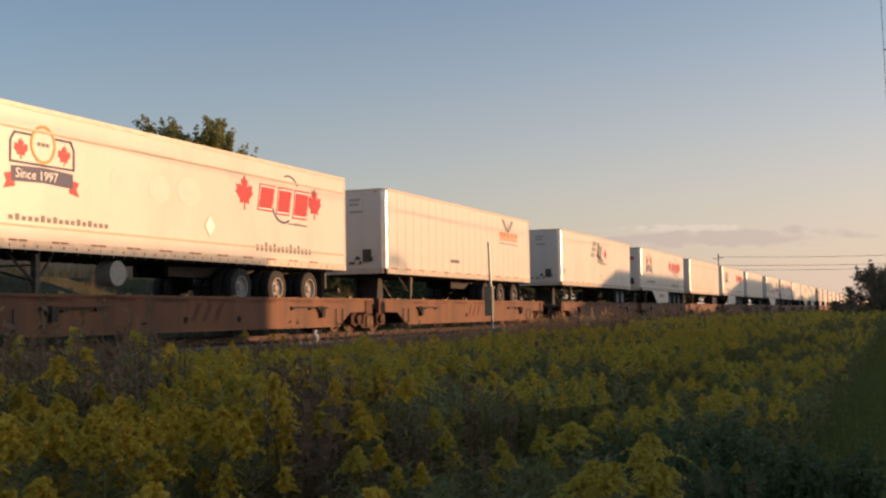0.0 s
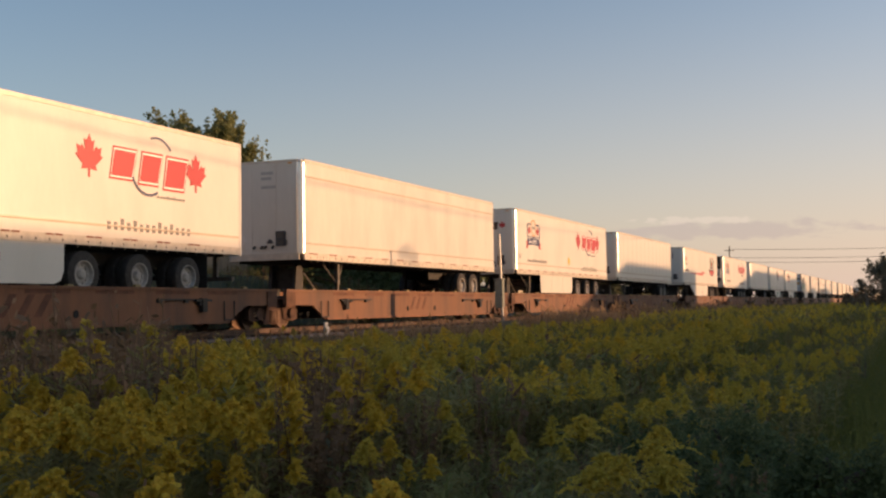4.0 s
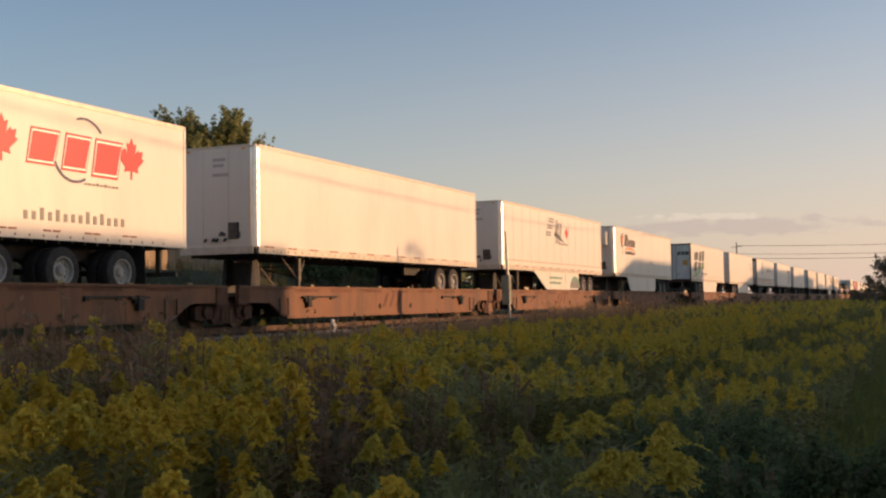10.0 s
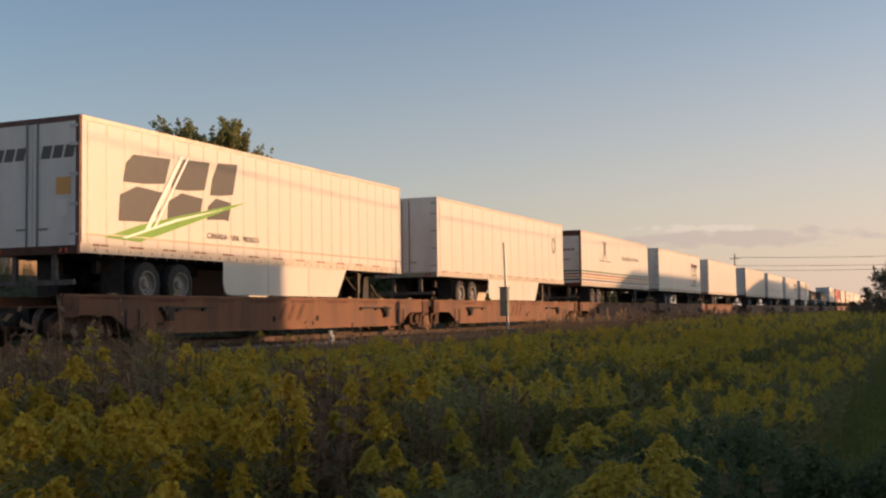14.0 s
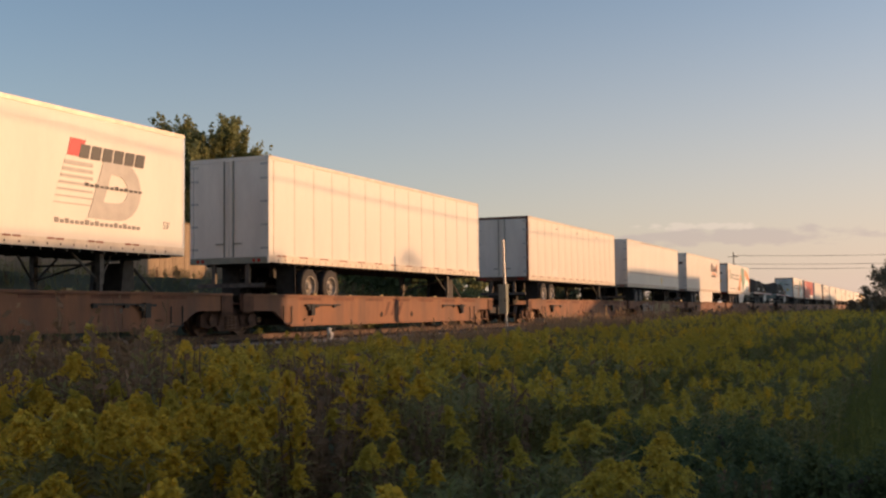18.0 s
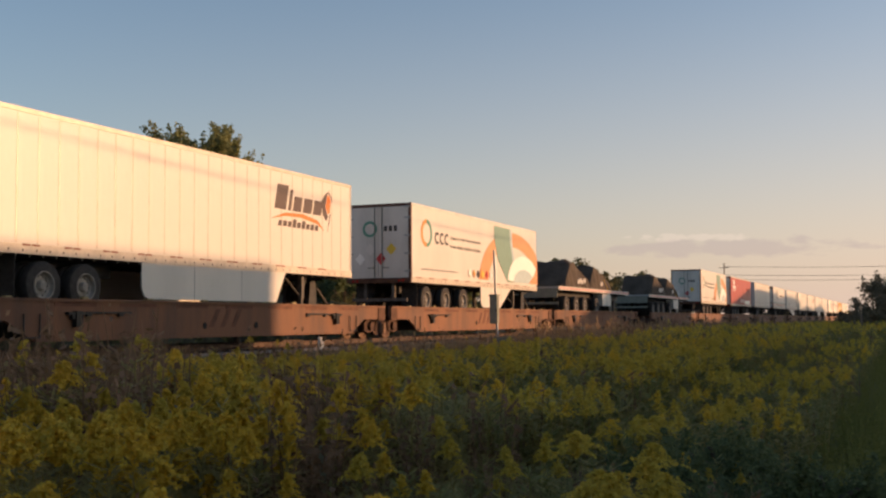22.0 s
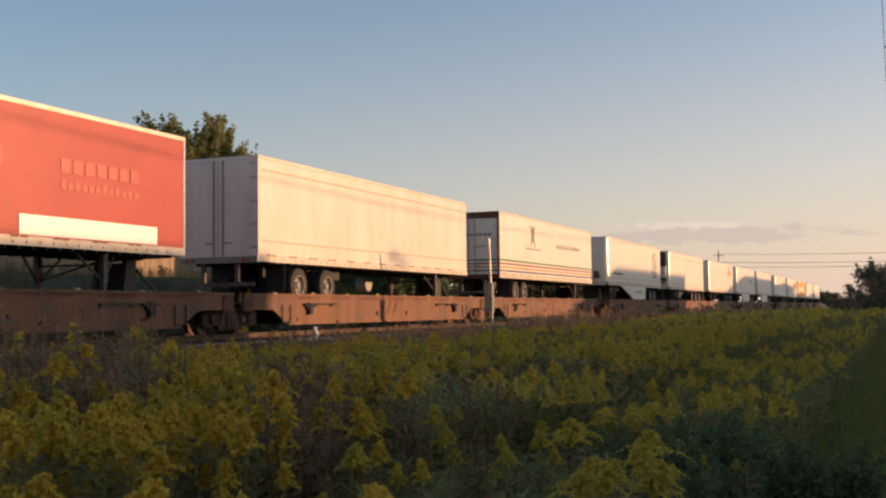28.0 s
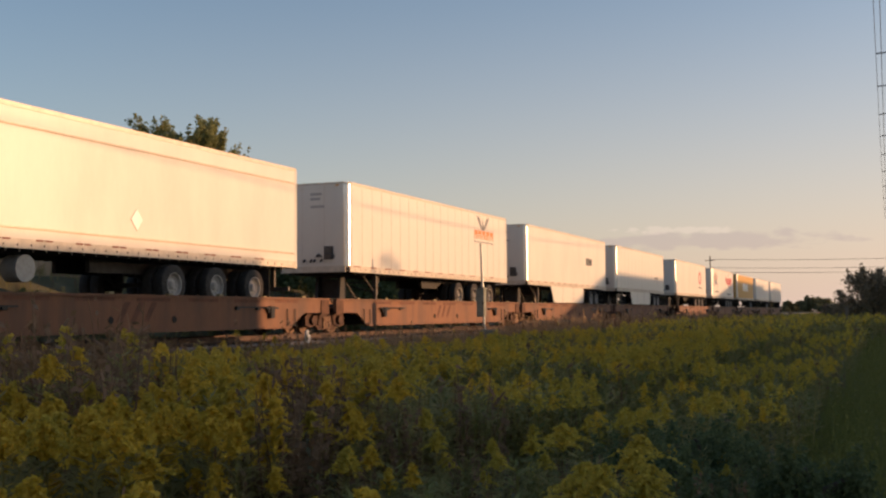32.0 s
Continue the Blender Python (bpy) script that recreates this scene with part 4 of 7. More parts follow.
def doors(thing, badge=None):
    y = LEN
    frame_ = part("rear_frame", shape((-HALF - 0.012, -HALF + 0.09, y - 0.05, y + 0.03, LOW, TOP), (HALF - 0.09, HALF + 0.012, y - 0.05, y + 0.03, LOW, TOP),
                                      (-HALF, HALF, y - 0.05, y + 0.028, TOP - 0.12, TOP - 0.004), (-HALF, HALF, y - 0.05, y + 0.06, LOW - 0.02, LOW + 0.16)), "frame_brown" if badge == "red" else "grime", thing, "rear door frame")
    part("door_sill", shape((-HALF + 0.02, HALF - 0.02, y + 0.03, y + 0.066, LOW - 0.02, LOW + 0.15)), "car_end" if badge else "cabinet", frame_, "dark scuffed door sill")
    for sx in (-1, 1):
        a, b = sorted((sx * 0.012, sx * (HALF - 0.1)))
        d = part("rear_door", shape((a, b, y - 0.02, y + 0.018, LOW + 0.17, TOP - 0.13)), "grime", thing, "grimy white swing door")
        for off in (0.15,):
            bm = bmesh.new()
            rod(bm, (sx * off, y + 0.04, LOW + 0.1), (sx * off, y + 0.04, TOP - 0.1), 0.02, 6)
            box(bm, min(sx * off, sx * (off + 0.28)), max(sx * off, sx * (off + 0.28)), y + 0.03, y + 0.05, LOW + 0.52, LOW + 0.56)
            part("lock_rod", bm, "cabinet", d, "grey lock rod with handle")
        for z in (LOW + 0.4, LOW + 1.05, LOW + 1.7, LOW + 2.35, LOW + 2.75):
            a, b = sorted((sx * (HALF - 0.25), sx * (HALF - 0.02)))
            part("hinge", shape((a, b, y + 0.015, y + 0.04, z - 0.03, z + 0.03)), "galv", d)
    bm = shape((-1.1, 1.1, y - 0.12, y - 0.02, 0.45, 0.56), (-0.62, -0.5, y - 0.12, y - 0.03, 0.56, LOW + 0.02), (0.5, 0.62, y - 0.12, y - 0.03, 0.56, LOW + 0.02))
    part("bumper_bar", bm, "gear", thing, "grimy rear under-run bar")
    for sx in (-1, 1):
        for k in range(2):
            bm = bmesh.new()
            rod(bm, (sx * (0.85 + 0.16 * k), y + 0.062, LOW + 0.06), (sx * (0.85 + 0.16 * k), y + 0.08, LOW + 0.06), 0.05, 8)
            part("tail_lamp", bm, "lamp_red", thing, "round red tail lamp")


def skirt(thing, sx_list, y0, y1, low=0.28, material="white", cut=0.7):
    for sx in sx_list:
        bm = bmesh.new()
        a, b = sorted((sx * (HALF - 0.035), sx * (HALF - 0.008)))
        prism(bm, [(y0 + cut, low), (y1 - 0.3, low), (y1 - 0.09, low + 0.07), (y1, low + 0.28), (y1, LOW), (y0, LOW), (y0 + cut * 0.15, LOW - 0.12)], a, b, "x")
        s = part("side_skirt", bm, material, thing, "smooth pale side skirt")
        for f in (0.35, 0.68):
            y = y0 + (y1 - y0) * f
            a, b = sorted((sx * (HALF - 0.01), sx * (HALF - 0.004)))
            part("skirt_joint", shape((a, b, y - 0.006, y + 0.006, low + 0.02, LOW - 0.02)), "logo_grey", s)


def trailer(i, front, rev=False, colour="white", panels=0, axles=2, reefer=False, skirts=False, rim="rim", tape=True, rail="rail_alu", toprail="rail_alu", lines=(), tank=False, dz=0.0, label="", red_frame=False, length=16.15, top=4.11, step=1.27, logo=""):
    global LEN, TOP
    LEN, TOP = length, top
    t = new("semi_trailer")
    part("body", once("body" + colour, lambda: body_mesh(colour)), colour, t)
    part("roof", once("roof", roof_mesh), "alu", t)
    part("top_rail", once("top" + toprail, lambda: top_rail_mesh(toprail)), toprail, t)
    part("bottom_rail", once("low" + rail, lambda: bottom_rail_mesh(rail)), rail, t)
    part("floor_frame", once("floor", floor_mesh), "steel", t)
    running_gear(t, axles, rim, (1.45 if rev else 2.28) if axles == 3 else 2.3, 1.87 if axles == 3 else step)
    landing_gear(t)
    nose_kit(t, "cooled" if reefer else logo or ("plain" if not rev else "bare"))
    doors(t, "red" if red_frame else None)
    near = -1 if rev else 1
    if panels:
        w = (LEN - 0.5) / panels

        def pan():
            bm = shape((-0.004, 0.006, 0.008, w - 0.008, LOW + 0.215, TOP - 0.115))
            bmesh.ops.bevel(bm, geom=list(bm.edges), offset=0.003, segments=1, affect="EDGES")
            return mesh_of("side_panel", bm, colour)
        me = once("panel%d%s" % (panels, colour), pan)
        for sx in (-1, 1):
            for k in range(panels):
                p = part("side_panel", me, colour, t)
                p.location = (sx * (HALF + 0.001), 0.25 + k * w, 0)
        bm = bmesh.new()
        for k in range(panels + 1):
            y = 0.25 + k * w
            a, b = sorted((near * HALF, near * (HALF + 0.009)))
            box(bm, a, b, y - 0.022, y + 0.022, LOW + 0.22, TOP - 0.12)
        part("panel_seam", bm, "rail_alu", t, "riveted panel seams")
    S = Side(t, rev)
    if tape:
        dashes = []
        for k in range(int((LEN - 0.9) / 1.22)):
            for du in (0, 0.27):
                u = 0.4 + 1.22 * k + du
                dashes.append([(u, LOW + 0.165), (u + 0.22, LOW + 0.165), (u + 0.22, LOW + 0.205), (u, LOW + 0.205)])
        S.flat("reflective_tape", dashes, "tape", "dull red dashes of reflective tape", out=0.016)
        S.flat("rail_rivets", [[(u, LOW + 0.05), (u + 0.035, LOW + 0.05), (u + 0.035, LOW + 0.1), (u, LOW + 0.1)] for u in [0.45 + 0.39 * k for k in range(int((LEN - 0.9) / 0.39))]], "gear", "row of dark rail bolts", out=0.014)
    for z, h, m in lines:
        S.flat("side_moulding", [[(0.2, z), (LEN - 0.1, z), (LEN - 0.1, z + h), (0.2, z + h)]], m, "long side moulding", depth=0.02, out=0.004 if not panels else 0.008)
        # darker strip: the moulding's shadow put into colour, together with its dirt line
        S.flat("moulding_seam", [[(0.2, z - 0.022), (LEN - 0.1, z - 0.022), (LEN - 0.1, z), (0.2, z)]], "moulding", "dirt line and painted shadow under the moulding", depth=0.008, out=0.004 if not panels else 0.008)
    if reefer:
        reefer_unit(t)
    if skirts:
        y0, y1, cut = skirts
        skirt(t, (1, -1), y0, y1, cut=cut)
    if tank:
        spare(t, 5.2)
    tagged(t, label or "white box semi-trailer riding on a railway flatcar", "trailer", "trailers on the train")
    TRAILERS.append((t, front, rev, dz, LEN))
    return t, S


# ---- what each trailer shows ----
SKIRT = (4.1, 10.8, 0.6)          # where a skirt begins and ends behind the nose, and how far its lower corner is cut back
LINES = ((3.60, 0.03, "rail_alu"), (1.62, 0.03, "rail_alu"))


def inset(poly, f):
    """The outline drawn in towards its middle."""
    cu, cz = sum(q[0] for q in poly) / len(poly), sum(q[1] for q in poly) / len(poly)
    return [(cu + (a - cu) * (1 - (1 - f) * 0.55), cz + (b - cz) * f) for a, b in poly]


def strip(a, b, w):
    """A straight bar from a to b, w high."""
    return [(a[0], a[1]), (b[0], b[1]), (b[0], b[1] + w), (a[0], a[1] + w)]


def leaf_logo(S, faint=False):
    """A red three-block logo between two leaves, with a badge, an address line and a number line."""
    red = "logo_red"
    for u in (10.25, 14.15):
        S.flat("leaf_emblem", [maple(u, 2.62, 0.95)], red, "red maple leaf emblem", out=0.006)
    for k, (u, w) in enumerate(((10.9, 0.9), (11.9, 0.85), (12.82, 0.95))):
        low = 2.66 - 0.05 * k
        block = [(u, low), (u + w - 0.1, low), (u + w + 0.08, 3.42), (u + 0.14, 3.42)]
        S.flat("logo_block", [block], red, "red logo block", out=0.006)
        S.flat("logo_inset", [inset(block, 0.88)], "logo_pale", "pale outline inside the block", depth=0.004, out=0.012)
        S.flat("logo_inset", [inset(block, 0.78)], red, "red heart of the block", depth=0.004, out=0.015)
    for q in (ring(12.3, 3.05, 0.62, 0.68, 20, 200, 300), ring(12.6, 3.1, 0.66, 0.71, 14, 40, 110)):
        S.flat("logo_swoosh", q, "logo_navy", "dark swoosh", out=0.009)
    S.bars("small_line", 12.6, 2.36, 1.1, 0.07, "logo_grey", 9, out=0.006)
    S.bars("number_line", 10.85, 1.52, 3.05, 0.26, "logo_grey", 14, 1.1, "line of dark bars", out=0.006)
    b = 0.32
    F_ = lambda *q: [(b + 1.3 + a_, 2.88 + c_) for a_, c_ in q]
    S.flat("badge_frame", [F_((0, 0), (1.9, 0), (1.9, 0.05), (0, 0.05)), F_((0.14, 0.6), (0.6, 0.6), (0.6, 0.65), (0.14, 0.65)), F_((1.3, 0.6), (1.76, 0.6), (1.76, 0.65), (1.3, 0.65)), F_((0, 0), (0.05, 0), (0.05, 0.46), (0, 0.46)), F_((1.85, 0), (1.9, 0), (1.9, 0.46), (1.85, 0.46)),
                           F_((0, 0.46), (0.05, 0.46), (0.18, 0.65), (0.12, 0.65)), F_((1.85, 0.46), (1.9, 0.46), (1.78, 0.65), (1.72, 0.65))], "logo_navy", "dark badge outline", out=0.006)
    S.flat("badge_ring", ring(b + 2.25, 3.34, 0.31, 0.37, 24, sy=1.1), "logo_amber", "amber oval ring", out=0.007)
    S.bars("badge_line", b + 2.08, 3.3, 0.34, 0.08, "logo_grey", 3, out=0.006)
    for u in (1.62, 2.88):
        S.flat("badge_leaf", [maple(b + u, 2.97, 0.44)], "logo_red", out=0.006)
    S.flat("banner", [[(b + 1.35, 2.5), (b + 2.25, 2.54), (b + 3.15, 2.5), (b + 3.15, 2.82), (b + 2.25, 2.86), (b + 1.35, 2.82)]], "logo_navy", "dark banner", out=0.006)
    for q in ([(1.15, 2.34), (1.45, 2.4), (1.45, 2.7), (1.15, 2.64), (1.24, 2.5)], [(3.05, 2.4), (3.35, 2.34), (3.26, 2.5), (3.35, 2.64), (3.05, 2.7)]):
        S.flat("banner_tail", [[(b + a_, c_) for a_, c_ in q]], "logo_red", "red banner tail", out=0.005)
    S.text("banner_lettering", "Since 1997", b + 1.46, 2.59, 0.2, "logo_pale", out=0.014)
    S.bars("address_line", b + 1.3, 1.72, 3.0, 0.14, "logo_grey", 17, 0.7, out=0.006)
    S.text("length_mark", "53'", 0.45, 1.85, 0.2, "logo_grey")


def swept_logo(S, u, z=2.5, s=1.0, colour="logo_grey"):
    """Three slanted letter-like strokes with a tail and a leaf."""
    w = 0.085
    at = lambda a, b: (u + a * s, z + b * s)
    for k, (a, b, h) in enumerate(((0.45, 1.25, 1.05), (0.25, 1.1, 0.72), (0.0, 0.8, 0.38))):
        S.flat("logo_stroke", [strip(at(a, h), at(b, h), w * s), strip(at(a + 0.04, h + 0.13), at(b + 0.04, h + 0.13), w * s)], colour, "pair of grey bars", out=0.006)
    for a, lo, hi in ((1.25, 0.42, 1.25), (1.55, 0.05, 1.1), (1.98, 0.05, 1.1)):
        lean = 0.36
        S.flat("logo_stroke", [[at(a + d + lo * lean, lo), at(a + d + w + lo * lean, lo), at(a + d + w + hi * lean, hi), at(a + d + hi * lean, hi)] for d in (0, 0.15)], colour, "pair of grey slanted strokes", out=0.008)
    S.flat("logo_wedge", [[at(1.3, 0.42), at(3.05, 0.12), at(1.9, 0.55), at(1.4, 0.6)]], "logo_black", "dark pointed wedge", out=0.012)
    S.flat("leaf_emblem", [maple(u + 3.4 * s, z + 0.3 * s, 0.66 * s)], "logo_red", "red maple leaf emblem", out=0.006)
    S.bars("small_line", u + 2.1 * s, z + 0.02, 1.5 * s, 0.1, "logo_grey", 10, 0.4, out=0.006)


def bird_logo(S, u, z, col, ghost="logo_grey"):
    S.flat("wing_emblem", [[(u + 1.2, z + 0.5), (u + 1.55, z + 0.95), (u + 1.9, z + 1.0), (u + 1.65, z + 0.7), (u + 1.3, z + 0.42)], [(u + 1.0, z + 0.5), (u + 0.9, z + 0.42), (u + 0.55, z + 0.7), (u + 0.3, z + 1.0), (u + 0.65, z + 0.95)], [(u + 0.98, z + 0.4), (u + 1.22, z + 0.4), (u + 1.1, z + 0.95)]], ghost, "winged emblem", out=0.006)
    for k in range(5):
        a = u + k * 0.5
        S.flat("logo_block", [[(a, z), (a + 0.12, z), (a + 0.14, z + 0.38), (a + 0.02, z + 0.38)], [(a + 0.26, z), (a + 0.38, z), (a + 0.40, z + 0.38), (a + 0.28, z + 0.38)], [(a + 0.1, z + 0.2), (a + 0.3, z + 0.2), (a + 0.3, z + 0.36), (a + 0.1, z + 0.36)]], col, "logo block", out=0.006)
    S.bars("small_line", u, z - 0.16, 2.4, 0.08, ghost, 12, 0.5, out=0.006)


def bison_logo(S, u, z, emblem=0.42):
    e = u + emblem
    S.flat("hump_emblem", [[(e - 0.3, z + 0.95), (e - 0.05, z + 1.22), (e + 0.12, z + 1.26), (e + 0.02, z + 1.12), (e - 0.08, z + 0.8), (e + 0.1, z + 0.5), (e - 0.02, z + 0.36), (e - 0.24, z + 0.56)]], "logo_umber", "dark humped emblem", out=0.006)
    S.flat("hump_outline", [[(e + 0.1, z + 1.26), (e + 0.4, z + 1.0), (e + 0.36, z + 1.07), (e + 0.12, z + 1.32)], [(e + 0.1, z + 0.5), (e + 0.28, z + 0.62), (e + 0.06, z + 0.02), (e + 0.2, z + 0.56)]], "logo_umber", "dark curved line", out=0.007)
    S.flat("emblem_fill", [[(e - 0.05, z + 0.8), (e + 0.06, z + 1.16), (e + 0.16, z + 1.18), (e + 0.28, z + 1.0), (e + 0.2, z + 0.62), (e + 0.08, z + 0.6)]], "logo_orange", "orange fill", out=0.009)
    for k, (a, w, h) in enumerate(((1.0, 0.62, 0.72), (1.74, 0.16, 0.62), (2.02, 0.46, 0.44), (2.6, 0.5, 0.44), (3.2, 0.5, 0.44))):
        a += u
        S.flat("logo_block", [[(a, z + 0.5), (a + w, z + 0.5), (a + w + h * 0.25, z + 0.5 + h), (a + h * 0.25, z + 0.5 + h)]], "logo_umber", "dark slanted logo block", out=0.006)
    S.flat("swoosh", [[(u + 0.75, z + 0.18), (u + 1.6, z + 0.42), (u + 2.6, z + 0.46), (u + 3.5, z + 0.34), (u + 3.9, z + 0.05), (u + 3.5, z + 0.22), (u + 2.5, z + 0.34), (u + 1.6, z + 0.32)]], "logo_orange", "orange swoosh", out=0.005)
    S.bars("small_line", u + 1.2, z + 0.02, 2.3, 0.24, "logo_umber", 9, 0.4, slant=0.25, out=0.01)


def stripes(S):
    for z, m in ((1.90, "logo_dkgreen"), (1.74, "stripe_red"), (1.58, "stripe_amber"), (1.42, "logo_navy")):
        S.flat("side_stripe", [[(0.05, z), (LEN - 0.1, z), (LEN - 0.1, z + 0.075), (0.05, z + 0.075)]], m, "long coloured stripe", out=0.006)
    u, z = 4.5, 2.75
    S.flat("crest", [[(u, z), (u + 0.15, z), (u + 0.85, z + 1.0), (u + 0.7, z + 1.0)], [(u + 0.7, z), (u + 0.85, z), (u + 0.15, z + 1.0), (u, z + 1.0)], [(u + 0.2, z + 0.25), (u + 0.65, z + 0.25), (u + 0.65, z + 0.8), (u + 0.43, z + 0.95), (u + 0.2, z + 0.8)]], "logo_grey", "grey crest", out=0.006)
    S.bars("small_line", 3.7, 2.58, 2.6, 0.08, "logo_grey", 14, 0.5, out=0.006)
    S.bars("script_line", 8.95, 2.82, 2.1, 0.3, "logo_grey", 10, 2.0, slant=0.4, label="thin slanted bars of script", out=0.006)
    S.bars("script_line", 11.35, 2.86, 1.9, 0.24, "logo_grey", 10, 2.0, slant=0.4, label="thin slanted bars of script", out=0.006)


def door_stripes(t):
    for z, m in ((1.90, "logo_dkgreen"), (1.74, "stripe_red"), (1.58, "stripe_amber"), (1.42, "logo_navy")):
        for v in (-1.18, 0.03):
            door_mark(t, v, v + 1.15, z, z + 0.075, m, "coloured stripe on the door")
    for k in range(9):
        door_mark(t, -0.98 + 0.22 * k, -0.82 + 0.22 * k, 3.02, 3.14, "logo_grey", "grey bar of lettering on the door")
    for v in (-0.75, 0.05):
        door_mark(t, v, v + 0.65, 2.5, 2.6, "logo_faint", "faded bar of lettering on the door")
    y = LEN + 0.03
    part("door_header", shape((-HALF, HALF, y, y + 0.012, TOP - 0.3, TOP - 0.01)), "car_end", t, "dark brown header over the doors")


def ball_logo(S):
    """A two-tone ball, three curved blocks, two lines of words and a broad coloured swirl."""
    S.flat("ball_ring", ring(1.4, 3.0, 0.36, 0.52, 30, 90, 270), "logo_amber", "amber half ring", out=0.006)
    S.flat("ball_ring", ring(1.4, 3.0, 0.38, 0.52, 30, -90, 90), "logo_teal", "green half ring", out=0.006)
    for k in range(3):
        S.flat("logo_arc", ring(2.42 + 0.48 * k, 2.88, 0.14, 0.23, 16, 50, 310), "logo_black", "dark curved block", out=0.006)
    S.text("lettering_line", "Solutions à la chaîne d'approvisionnement", 3.75, 2.92, 0.14, "logo_black")
    S.text("lettering_line", "Produits chimiques. Ingrédients. Plastiques.", 3.75, 2.58, 0.14, "logo_black")
    S.bars("small_line", 0.9, 1.62, 3.6, 0.06, "logo_grey", 26, 0.5, out=0.006)
    E = LEN - 0.08
    lo, hi = LOW + 0.32, TOP - 0.18
    cx, cz = 11.3, 1.3
    inside = lambda q: [(min(max(u, 6.5), E), min(max(z, lo), hi)) for u, z in q]

    def arch(a0, b0, a1, b1, d0, d1, cu, ch):
        out = []
        for i in range(28):
            a, b = radians(d0 + (d1 - d0) * i / 28), radians(d0 + (d1 - d0) * (i + 1) / 28)
            q = inside([(cu + a1 * math.cos(a), ch + b1 * math.sin(a)), (cu + a0 * math.cos(a), ch + b0 * math.sin(a)), (cu + a0 * math.cos(b), ch + b0 * math.sin(b)), (cu + a1 * math.cos(b), ch + b1 * math.sin(b))])
            if abs(q[0][0] - q[1][0]) + abs(q[0][1] - q[1][1]) > 0.1 and abs(q[2][0] - q[3][0]) + abs(q[2][1] - q[3][1]) > 0.1:
                out.append(q)
        return out

    S.flat("swirl_band", arch(3.3, 1.75, 4.4, 2.4, 178, 24, cx, cz), "swirl_amber", "broad amber arch", out=0.006)
    S.flat("swirl_band", [[(8.75, hi), (8.8, 3.2), (9.2, 2.4), (10.5, lo), (12.4, lo), (11.2, 2.4), (10.85, 3.2), (10.8, hi)][::-1]], "swirl_teal", "broad green sweep", out=0.010)
    S.flat("swirl_band", [[(10.8, hi), (10.85, 3.2), (11.2, 2.4), (12.4, lo), (12.7, lo), (11.5, 2.4), (11.15, 3.2), (11.1, hi)][::-1]], "swirl_blue", "pale blue sweep", out=0.014)
    S.flat("swirl_core", arch(1.45, 0.62, 2.25, 1.25, 176, 20, 12.75, lo), "logo_pale", "white crescent inside the arch", out=0.020)
    S.flat("swirl_core", [inside(disc(12.75, lo, 1.45, 0.62, 20, 0, 180))], "swirl_blue", "pale blue core", out=0.018)
    S.flat("swirl_wedge", [[(13.5, lo), (E, lo), (E, 2.35), (14.25, 1.85)]], "swirl_amber", "amber wedge", out=0.026)
    for k, m in enumerate(("logo_pale", "logo_amber", "logo_black", "logo_yellow", "logo_red", "logo_pale")):
        u = 5.6 + 0.5 * k
        S.flat("hazard_diamond", [[(u, 1.66), (u + 0.16, 1.48), (u + 0.32, 1.66), (u + 0.16, 1.85)]], m, "small diamond placard", out=0.03)


def placard(S, u, z, r, m="logo_pale"):
    S.flat("diamond_placard", [[(u - r, z), (u, z - r * 1.15), (u + r, z), (u, z + r * 1.15)]], m, "diamond placard", out=0.012)


